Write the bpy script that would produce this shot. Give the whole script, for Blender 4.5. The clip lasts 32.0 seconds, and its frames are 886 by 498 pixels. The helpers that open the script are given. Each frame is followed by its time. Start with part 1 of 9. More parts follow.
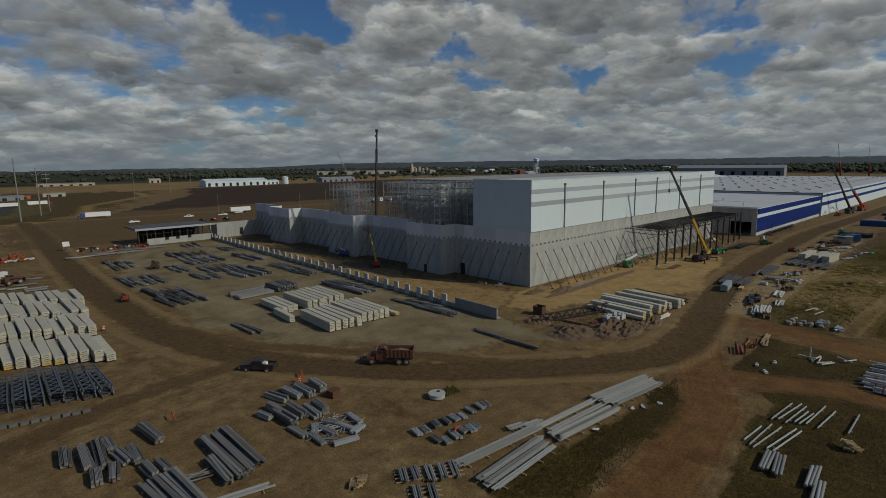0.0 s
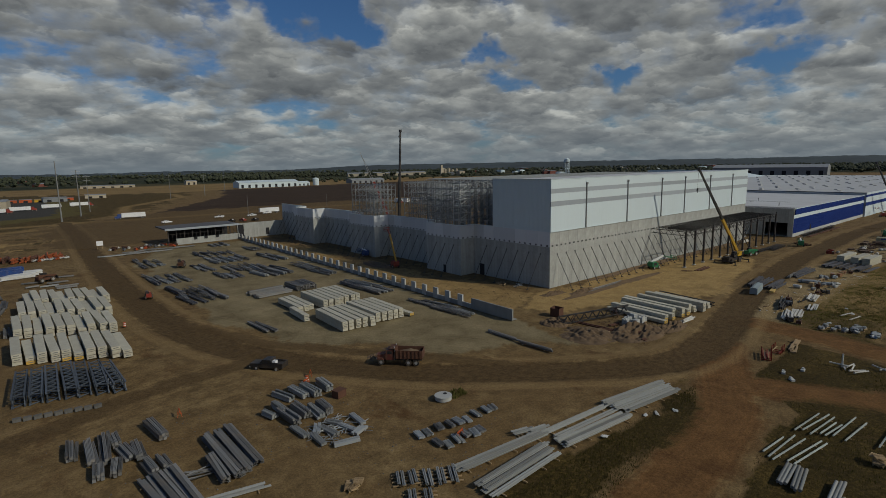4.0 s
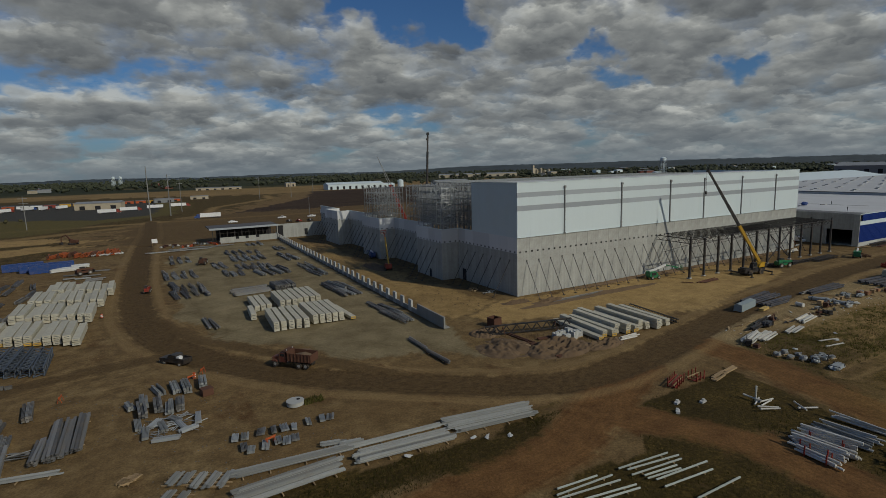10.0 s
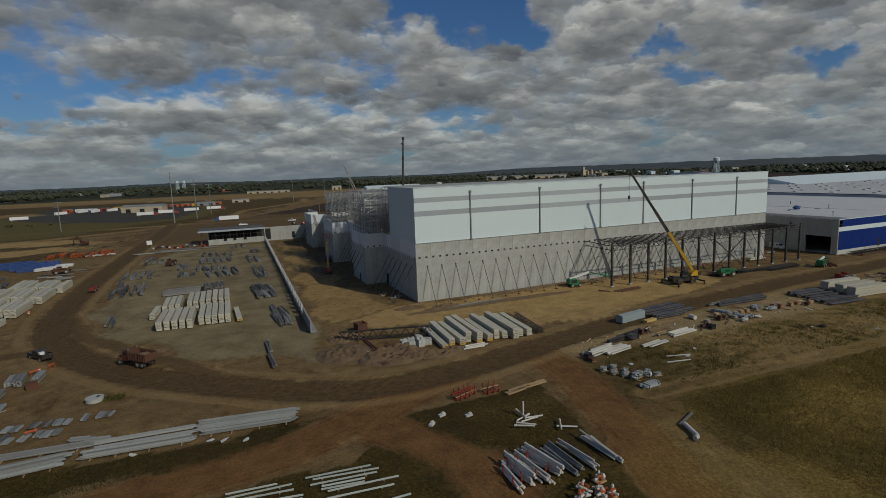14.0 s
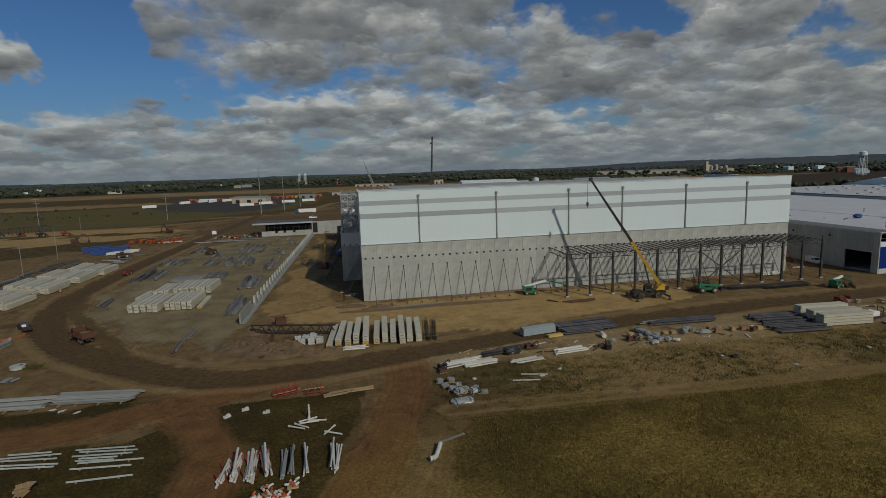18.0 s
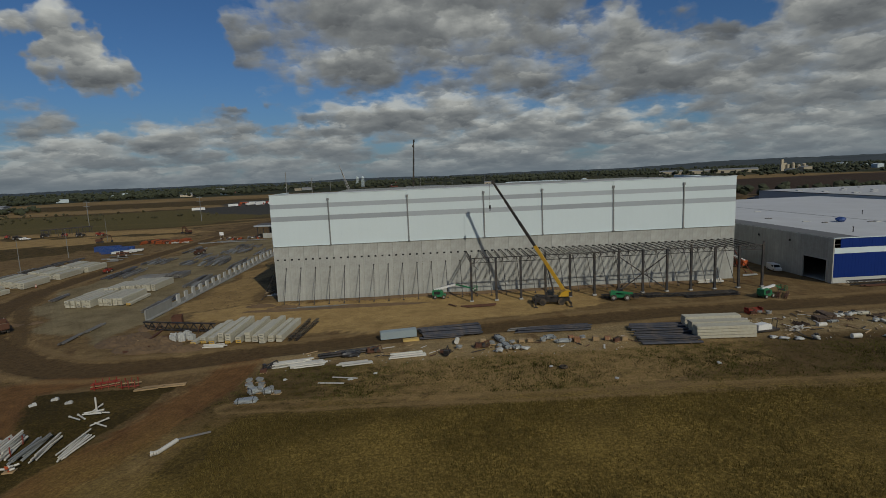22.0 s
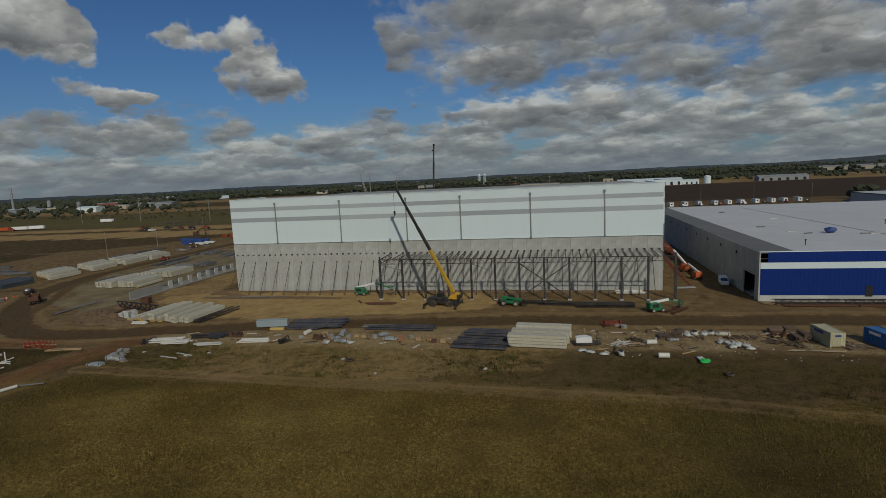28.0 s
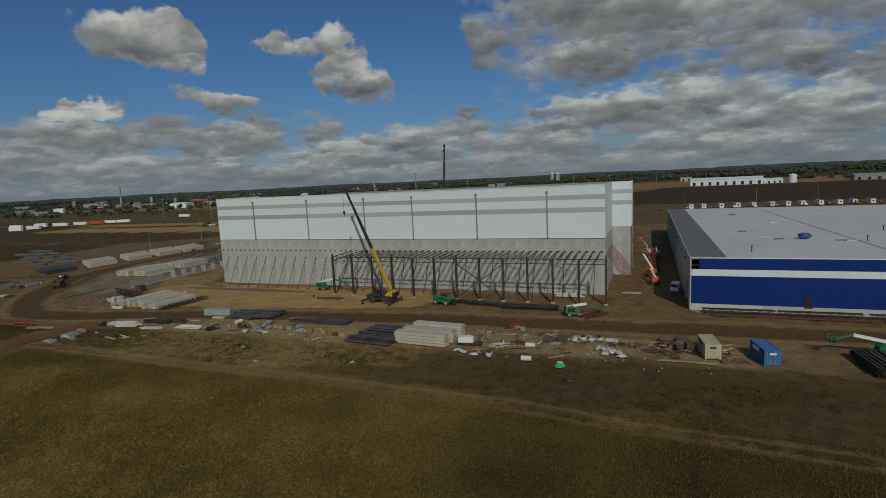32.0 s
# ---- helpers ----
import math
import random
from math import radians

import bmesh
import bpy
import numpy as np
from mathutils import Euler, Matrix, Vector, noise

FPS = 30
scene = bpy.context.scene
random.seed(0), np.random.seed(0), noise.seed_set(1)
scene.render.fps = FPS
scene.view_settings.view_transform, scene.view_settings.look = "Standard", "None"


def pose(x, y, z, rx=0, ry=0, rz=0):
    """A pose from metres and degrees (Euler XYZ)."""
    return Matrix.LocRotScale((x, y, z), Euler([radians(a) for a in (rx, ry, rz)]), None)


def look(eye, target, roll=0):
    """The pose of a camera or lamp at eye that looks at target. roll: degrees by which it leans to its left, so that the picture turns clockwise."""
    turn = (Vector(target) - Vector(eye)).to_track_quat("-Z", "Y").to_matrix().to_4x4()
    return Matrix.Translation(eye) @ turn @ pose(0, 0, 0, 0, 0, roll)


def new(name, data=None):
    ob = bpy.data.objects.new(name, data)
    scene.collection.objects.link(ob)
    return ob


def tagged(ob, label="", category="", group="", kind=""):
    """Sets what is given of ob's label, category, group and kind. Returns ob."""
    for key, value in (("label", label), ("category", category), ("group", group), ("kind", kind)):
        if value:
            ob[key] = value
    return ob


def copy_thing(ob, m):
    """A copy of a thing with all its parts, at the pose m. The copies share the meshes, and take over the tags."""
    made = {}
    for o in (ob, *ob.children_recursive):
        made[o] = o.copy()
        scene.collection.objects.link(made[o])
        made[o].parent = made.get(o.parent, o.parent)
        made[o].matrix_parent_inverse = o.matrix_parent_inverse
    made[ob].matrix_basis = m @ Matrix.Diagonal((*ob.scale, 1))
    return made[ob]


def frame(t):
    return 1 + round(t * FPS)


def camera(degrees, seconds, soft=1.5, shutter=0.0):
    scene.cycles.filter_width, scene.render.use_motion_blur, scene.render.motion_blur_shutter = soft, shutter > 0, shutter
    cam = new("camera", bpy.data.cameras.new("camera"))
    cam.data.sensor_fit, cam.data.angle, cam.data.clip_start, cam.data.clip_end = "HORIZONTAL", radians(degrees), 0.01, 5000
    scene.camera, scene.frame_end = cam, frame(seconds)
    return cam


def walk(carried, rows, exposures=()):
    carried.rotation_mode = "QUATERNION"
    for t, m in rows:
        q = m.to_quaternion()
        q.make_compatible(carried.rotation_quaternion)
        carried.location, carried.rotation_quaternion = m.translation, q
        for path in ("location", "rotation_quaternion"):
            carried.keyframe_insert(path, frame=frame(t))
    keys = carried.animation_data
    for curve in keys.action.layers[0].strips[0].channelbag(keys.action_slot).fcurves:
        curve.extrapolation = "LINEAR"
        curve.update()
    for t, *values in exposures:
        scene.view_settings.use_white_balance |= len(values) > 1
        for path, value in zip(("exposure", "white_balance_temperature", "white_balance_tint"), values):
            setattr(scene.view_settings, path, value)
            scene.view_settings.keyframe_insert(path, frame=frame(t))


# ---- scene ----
import itertools

# Camera: one lens, one glide round the building site
EXPOSURES = [(0, -0.25, 6550, 4), (32, -0.25, 6550, 4)]
cam = camera(79.81, 32.0, soft=0.65)
PATH = [
    (0, (-113.93, -86.36, 33.78), (-46.18, -14.59, 17.74), -0.72),
    (1, (-113.44, -86.26, 33.49), (-43.50, -16.58, 17.58), -0.84),
    (2, (-112.86, -86.21, 33.36), (-42.28, -17.17, 17.47), -0.93),
    (2.5, (-112.29, -86.13, 33.27), (-43.21, -15.59, 17.38), -0.96),
    (3, (-111.82, -86.50, 33.32), (-46.41, -12.55, 17.42), -0.98),
    (3.5, (-111.31, -86.96, 33.20), (-47.15, -11.91, 17.39), -0.98),
    (5.5, (-106.24, -90.58, 33.46), (-44.57, -13.46, 17.65), -1.19),
    (6, (-104.51, -92.17, 33.71), (-43.14, -14.84, 17.80), -1.18),
    (7, (-99.76, -95.12, 33.43), (-40.52, -16.10, 17.75), -1.30),
    (8, (-94.29, -98.64, 33.44), (-38.67, -16.99, 17.92), -1.42),
    (9, (-88.09, -103.09, 33.69), (-36.58, -18.77, 18.29), -1.67),
    (10, (-80.66, -106.21, 33.16), (-32.51, -19.88, 17.99), -1.61),
    (11, (-72.60, -110.33, 33.06), (-26.46, -22.90, 17.95), -1.64),
    (12, (-63.75, -115.53, 32.80), (-19.11, -27.30, 17.87), -1.90),
    (13, (-54.53, -119.78, 33.02), (-12.71, -30.20, 17.97), -1.85),
    (13.5, (-49.59, -122.10, 32.60), (-9.07, -31.86, 17.97), -2.00),
    (15.5, (-28.97, -130.00, 33.75), (-0.77, -35.24, 18.76), -1.84),
    (16, (-23.80, -132.10, 34.00), (2.14, -36.72, 18.86), -1.76),
    (17, (-13.12, -136.00, 34.21), (9.90, -39.87, 19.04), -1.68),
    (18, (-2.60, -138.78, 34.05), (14.44, -41.37, 19.15), -1.82),
    (19, (8.10, -140.68, 33.47), (17.53, -42.17, 19.06), -2.14),
    (20, (18.54, -141.61, 33.23), (25.44, -42.87, 18.97), -2.23),
    (21, (28.80, -142.64, 33.04), (34.76, -43.83, 18.82), -2.24),
    (22, (39.36, -143.83, 32.96), (43.80, -44.93, 18.81), -2.39),
    (23, (49.69, -144.61, 33.13), (52.01, -45.65, 18.93), -2.52),
    (24, (59.84, -144.85, 32.76), (62.13, -45.86, 18.74), -2.38),
    (24.5, (65.24, -144.86, 32.90), (67.03, -45.88, 18.76), -2.40),
    (26.5, (84.63, -148.46, 33.85), (76.18, -49.81, 19.83), -2.77),
    (27, (90.09, -148.76, 33.68), (76.45, -50.66, 19.85), -2.79),
    (28, (100.75, -149.14, 33.38), (79.41, -52.40, 19.73), -2.77),
    (29, (110.76, -148.60, 32.66), (81.54, -53.87, 19.54), -2.75),
    (30, (120.83, -147.05, 32.47), (86.45, -54.05, 19.46), -2.84),
    (31, (130.30, -144.84, 32.53), (94.38, -52.44, 19.44), -2.89),
    (32, (138.32, -142.46, 32.51), (102.22, -50.15, 19.24), -2.78),
]
walk(cam, [(t, look(eye, target, roll)) for t, eye, target, roll in PATH], exposures=EXPOSURES)

# World: clear autumn sky behind a field of fair-weather cumulus, sun to the south
SUN_DIR = Vector((5.6, -11.8, 9.0)).normalized()
SUN_EL = math.asin(SUN_DIR.z)
SUN_ROT = math.atan2(SUN_DIR.x, SUN_DIR.y)


def nd(nt, kind, **kw):
    n = nt.nodes.new(kind)
    for k, v in kw.items():
        if k.startswith("i_"):
            n.inputs[k[2:].replace("_", " ")].default_value = v
        else:
            setattr(n, k, v)
    return n


def math_node(nt, op, a, b=None, c=None, clamp=False):
    n = nt.nodes.new("ShaderNodeMath")
    n.operation, n.use_clamp = op, clamp
    for k, v in enumerate((a, b, c)):
        if v is None:
            continue
        if isinstance(v, (int, float)):
            n.inputs[k].default_value = v
        else:
            nt.links.new(v, n.inputs[k])
    return n.outputs[0]


def mix_node(nt, fac, a, b, blend="MIX"):
    n = nt.nodes.new("ShaderNodeMix")
    n.data_type, n.blend_type, n.clamp_factor = "RGBA", blend, True
    for sock, v in ((n.inputs[0], fac), (n.inputs[6], a), (n.inputs[7], b)):
        if isinstance(v, (int, float)):
            sock.default_value = v
        elif isinstance(v, tuple):
            sock.default_value = (*v[:3], 1.0)
        else:
            nt.links.new(v, sock)
    return n.outputs[2]


def ramp_node(nt, fac, stops):
    n = nt.nodes.new("ShaderNodeValToRGB")
    e = n.color_ramp.elements
    while len(e) < len(stops):
        e.new(0.5)
    for el, (p, c) in zip(e, stops):
        el.position = p
        el.color = (*c, 1.0) if isinstance(c, tuple) else (c, c, c, 1.0)
    nt.links.new(fac, n.inputs[0])
    return n.outputs[0]


def build_world():
    w = bpy.data.worlds.new("sky")
    scene.world = w
    w.use_nodes = True
    nt = w.node_tree
    nt.nodes.clear()
    sky = nd(nt, "ShaderNodeTexSky", sky_type="NISHITA", sun_disc=False, sun_elevation=SUN_EL, sun_rotation=SUN_ROT,
             altitude=250.0, air_density=1.0, dust_density=0.6, ozone_density=2.0)
    tc = nd(nt, "ShaderNodeTexCoord")
    sep = nd(nt, "ShaderNodeSeparateXYZ")
    nt.links.new(tc.outputs["Generated"], sep.inputs[0])
    dx, dy, dz = sep.outputs
    zz = math_node(nt, "MAXIMUM", dz, 0.0)
    # clouds lie on a curved layer overhead: divide by the height of the view
    den = math_node(nt, "ADD", zz, 0.30)
    azim = math_node(nt, "ARCTAN2", math_node(nt, "MULTIPLY", dx, -1.0), dy)
    elev = math_node(nt, "ARCSINE", dz)
    warp = nd(nt, "ShaderNodeTexNoise", i_Scale=9.0, i_Detail=4.0, i_Roughness=0.58)
    nt.links.new(tc.outputs["Generated"], warp.inputs["Vector"])
    wsep = nd(nt, "ShaderNodeSeparateXYZ")
    nt.links.new(warp.outputs["Color"], wsep.inputs[0])
    azim_w = math_node(nt, "MULTIPLY_ADD", math_node(nt, "SUBTRACT", wsep.outputs[0], 0.5), 0.26, azim)
    elev_w = math_node(nt, "MULTIPLY_ADD", math_node(nt, "SUBTRACT", wsep.outputs[1], 0.5), 0.15, elev)

    def layer(k, lower, fine):
        """Cloud density: broad cells on the layer, rounded heads that stand up from it."""
        d2 = math_node(nt, "MULTIPLY", den, k)
        comb = nd(nt, "ShaderNodeCombineXYZ")
        nt.links.new(math_node(nt, "DIVIDE", dx, d2), comb.inputs[0])
        nt.links.new(math_node(nt, "DIVIDE", dy, d2), comb.inputs[1])
        comb.inputs[2].default_value = 3.7
        big = nd(nt, "ShaderNodeTexNoise", i_Scale=2.3, i_Detail=2.0, i_Roughness=0.5, i_Distortion=0.2)
        wisp = nd(nt, "ShaderNodeTexNoise", i_Scale=9.0, i_Detail=fine, i_Roughness=0.55, i_Distortion=0.15)
        for n in (big, wisp):
            nt.links.new(comb.outputs[0], n.inputs["Vector"])
        up = nd(nt, "ShaderNodeCombineXYZ")
        nt.links.new(dx, up.inputs[0])
        nt.links.new(dy, up.inputs[1])
        nt.links.new(math_node(nt, "MULTIPLY", math_node(nt, "SUBTRACT", dz, lower), math_node(nt, "MULTIPLY_ADD", zz, -4.0, 2.9)), up.inputs[2])
        puff = nd(nt, "ShaderNodeTexVoronoi", feature="SMOOTH_F1", i_Scale=13.0, i_Detail=1.5, i_Roughness=0.5, i_Smoothness=0.8, i_Randomness=1.0)
        head = nd(nt, "ShaderNodeTexNoise", i_Scale=17.0, i_Detail=fine, i_Roughness=0.52)
        for n in (puff, head):
            nt.links.new(up.outputs[0], n.inputs["Vector"])
        billow = math_node(nt, "SUBTRACT", 0.9, puff.outputs["Distance"])
        a = math_node(nt, "MULTIPLY_ADD", billow, 0.26, math_node(nt, "MULTIPLY", big.outputs[0], 0.55))
        a = math_node(nt, "MULTIPLY_ADD", head.outputs[0], 0.22, a)
        return math_node(nt, "MULTIPLY_ADD", wisp.outputs[0], 0.20, a)

    dens, below, edge = layer(1.0, 0.0, 6.0), layer(0.91, 0.030, 1.5), layer(0.975, 0.008, 5.0)
    # separate heads of cumulus: each cell is bright on top, grey underneath
    flat = nd(nt, "ShaderNodeCombineXYZ")
    nt.links.new(math_node(nt, "DIVIDE", dx, den), flat.inputs[0])
    nt.links.new(math_node(nt, "DIVIDE", dy, den), flat.inputs[1])
    away = nd(nt, "ShaderNodeVectorMath", operation="NORMALIZE")
    nt.links.new(flat.outputs[0], away.inputs[0])

    def vec_op(op, a, b):
        n = nd(nt, "ShaderNodeVectorMath", operation=op)
        for sock, v in zip(n.inputs, (a, b)):
            if isinstance(v, tuple):
                sock.default_value = v
            else:
                nt.links.new(v, sock)
        return n.outputs["Value" if op == "DOT_PRODUCT" else "Vector"]

    def heads(scale, ruffle, soft_rim):
        rough = nd(nt, "ShaderNodeTexNoise", i_Scale=scale * 2.2, i_Detail=4.0, i_Roughness=0.55)
        nt.links.new(flat.outputs[0], rough.inputs["Vector"])
        shift = vec_op("MULTIPLY", vec_op("SUBTRACT", rough.outputs["Color"], (0.5, 0.5, 0.5)), (ruffle / scale, ruffle / scale, 0.0))
        place = vec_op("ADD", flat.outputs[0], shift)
        cell = nd(nt, "ShaderNodeTexVoronoi", feature="F1", i_Scale=scale, i_Randomness=0.9)
        nt.links.new(place, cell.inputs["Vector"])
        rim = nd(nt, "ShaderNodeTexVoronoi", feature="DISTANCE_TO_EDGE", i_Scale=scale, i_Randomness=0.9)
        nt.links.new(place, rim.inputs["Vector"])
        fade = nd(nt, "ShaderNodeMapRange", interpolation_type="SMOOTHSTEP")
        nt.links.new(rim.outputs["Distance"], fade.inputs["Value"])
        fade.inputs["From Max"].default_value = soft_rim
        local = vec_op("SUBTRACT", place, cell.outputs["Position"])
        lit = math_node(nt, "MULTIPLY", vec_op("DOT_PRODUCT", local, away.outputs[0]), -scale)
        return math_node(nt, "MULTIPLY", lit, fade.outputs[0]), cell.outputs["Distance"]

    up_big, far_big = heads(3.1, 1.1, 0.14)
    up_small, far_small = heads(7.6, 1.3, 0.17)
    round_off = math_node(nt, "MULTIPLY_ADD", far_big, -0.30, math_node(nt, "MULTIPLY_ADD", far_small, -0.16, 0.22))
    dens = math_node(nt, "ADD", dens, round_off)
    # open sky to the west, broken cover to the east, banks of cloud low down
    east = math_node(nt, "MULTIPLY_ADD", azim_w, -3.4, 1.40, clamp=True)
    east = math_node(nt, "MAXIMUM", east, math_node(nt, "MULTIPLY_ADD", azim, 2.6, -4.6, clamp=True))
    cover = math_node(nt, "MULTIPLY_ADD", east, 0.535, -0.915)
    low = math_node(nt, "MULTIPLY_ADD", elev_w, -11.0, 1.85, clamp=True)
    cover = math_node(nt, "MAXIMUM", cover, math_node(nt, "MULTIPLY_ADD", low, 0.56, -0.915))
    cover = math_node(nt, "SUBTRACT", cover, math_node(nt, "MULTIPLY", math_node(nt, "MULTIPLY_ADD", elev, 2.2, -0.95, clamp=True), 0.30))
    tops = None
    for a0, e0, ra, re, amount in CLOUD_BANKS:
        u = math_node(nt, "MULTIPLY_ADD", azim_w, 1 / ra, -a0 / ra)
        v = math_node(nt, "MULTIPLY_ADD", elev_w, 1 / re, -e0 / re)
        q = math_node(nt, "MULTIPLY_ADD", v, v, math_node(nt, "MULTIPLY", u, u))
        w = math_node(nt, "MULTIPLY_ADD", q, -0.5, 1.0, clamp=True)
        cover = math_node(nt, "MULTIPLY_ADD", w, amount, cover)
        if amount > 0.3:
            lift = math_node(nt, "MULTIPLY", math_node(nt, "MULTIPLY", w, math_node(nt, "ADD", v, 0.75)), 0.24)
            tops = lift if tops is None else math_node(nt, "ADD", tops, lift)
    d = math_node(nt, "ADD", dens, cover)
    alpha = ramp_node(nt, math_node(nt, "MULTIPLY_ADD", d, 3.6, 0.32, clamp=True), [(0.0, 0.0), (0.2, 0.18), (0.5, 0.80), (0.9, 1.0)])
    # sunlit tops and edges, grey flat bases
    shade = math_node(nt, "MULTIPLY_ADD", up_big, 0.54, math_node(nt, "MULTIPLY_ADD", up_small, 0.36, 0.55))
    shade = math_node(nt, "MULTIPLY_ADD", math_node(nt, "SUBTRACT", math_node(nt, "ADD", below, round_off), dens), 0.8, shade)
    shade = math_node(nt, "MULTIPLY_ADD", math_node(nt, "SUBTRACT", math_node(nt, "ADD", edge, round_off), dens), 0.9, shade)
    shade = math_node(nt, "ADD", shade, tops)
    shade = math_node(nt, "MULTIPLY_ADD", low, 0.10, shade)
    shade = math_node(nt, "MULTIPLY_ADD", math_node(nt, "MULTIPLY", math_node(nt, "MINIMUM", d, 0.30), math_node(nt, "MULTIPLY_ADD", low, -0.6, 1.0)), -0.45, shade, clamp=True)
    cloud = ramp_node(nt, shade, [(0.0, (0.112, 0.118, 0.130)), (0.28, (0.168, 0.175, 0.187)), (0.52, (0.238, 0.244, 0.252)), (0.76, (0.375, 0.377, 0.375)), (1.0, (0.60, 0.595, 0.575))])
    skyc = mix_node(nt, 1.0, sky.outputs[0], (SKY_GAIN * 0.50, SKY_GAIN * 0.78, SKY_GAIN * 1.18), "MULTIPLY")
    col = mix_node(nt, alpha, skyc, cloud)
    # haze low over the land
    hz = math_node(nt, "POWER", math_node(nt, "SUBTRACT", 1.0, zz, clamp=True), 16.0)
    col = mix_node(nt, math_node(nt, "MULTIPLY", hz, 0.82), col, (0.158, 0.192, 0.232))
    # cloud and haze glow towards the sun
    dot = nd(nt, "ShaderNodeVectorMath", operation="DOT_PRODUCT")
    nt.links.new(tc.outputs["Generated"], dot.inputs[0])
    dot.inputs[1].default_value = SUN_DIR
    glow = math_node(nt, "MULTIPLY_ADD", math_node(nt, "POWER", math_node(nt, "MAXIMUM", dot.outputs["Value"], 0.0), 2.0), 0.8, 1.0)
    gl = nd(nt, "ShaderNodeCombineXYZ")
    for s in gl.inputs:
        nt.links.new(glow, s)
    col = mix_node(nt, 1.0, col, gl.outputs[0], "MULTIPLY")
    bg = nd(nt, "ShaderNodeBackground")
    bg.inputs["Strength"].default_value = WORLD_STRENGTH
    nt.links.new(col, bg.inputs["Color"])
    out = nd(nt, "ShaderNodeOutputWorld")
    nt.links.new(bg.outputs[0], out.inputs[0])


# cloud masses (positive) and gaps (negative): bearing, height, half-width, half-height in radians, amount
CLOUD_BANKS = [(0.885, 0.250, 0.080, 0.036, 0.62), (0.80, 0.228, 0.070, 0.034, 0.60), (0.575, 0.262, 0.062, 0.040, 0.66), (0.525, 0.190, 0.062, 0.040, 0.66), (0.755, 0.160, 0.052, 0.024, 0.58), (0.93, 0.128, 0.060, 0.020, 0.52),
               (0.27, 0.22, 0.10, 0.07, 0.16), (-0.47, 0.275, 0.075, 0.034, -0.30), (-0.57, 0.245, 0.05, 0.022, -0.20), (-1.24, 0.290, 0.16, 0.026, -0.27), (-1.27, 0.166, 0.085, 0.026, -0.27), (-0.836, 0.150, 0.050, 0.022, -0.25), (-1.02, 0.140, 0.040, 0.016, -0.20),
               (-0.80, 0.205, 0.05, 0.02, -0.22), (-0.36, 0.30, 0.06, 0.03, -0.28), (0.37, 0.225, 0.06, 0.06, -0.34), (0.29, 0.125, 0.04, 0.014, -0.25), (-0.10, 0.29, 0.10, 0.05, 0.14), (-0.72, 0.26, 0.10, 0.05, 0.14), (-1.05, 0.225, 0.10, 0.05, 0.12)]
SKY_GAIN = 0.05
WORLD_STRENGTH = 1.0
build_world()
sun_data = bpy.data.lights.new("sun", "SUN")
sun_data.energy, sun_data.angle, sun_data.color = 2.35, radians(0.6), (1.0, 0.925, 0.82)
sun = new("sun", sun_data)
sun.matrix_world = look(SUN_DIR * 300, (0, 0, 0))

# Materials
MATS = {}


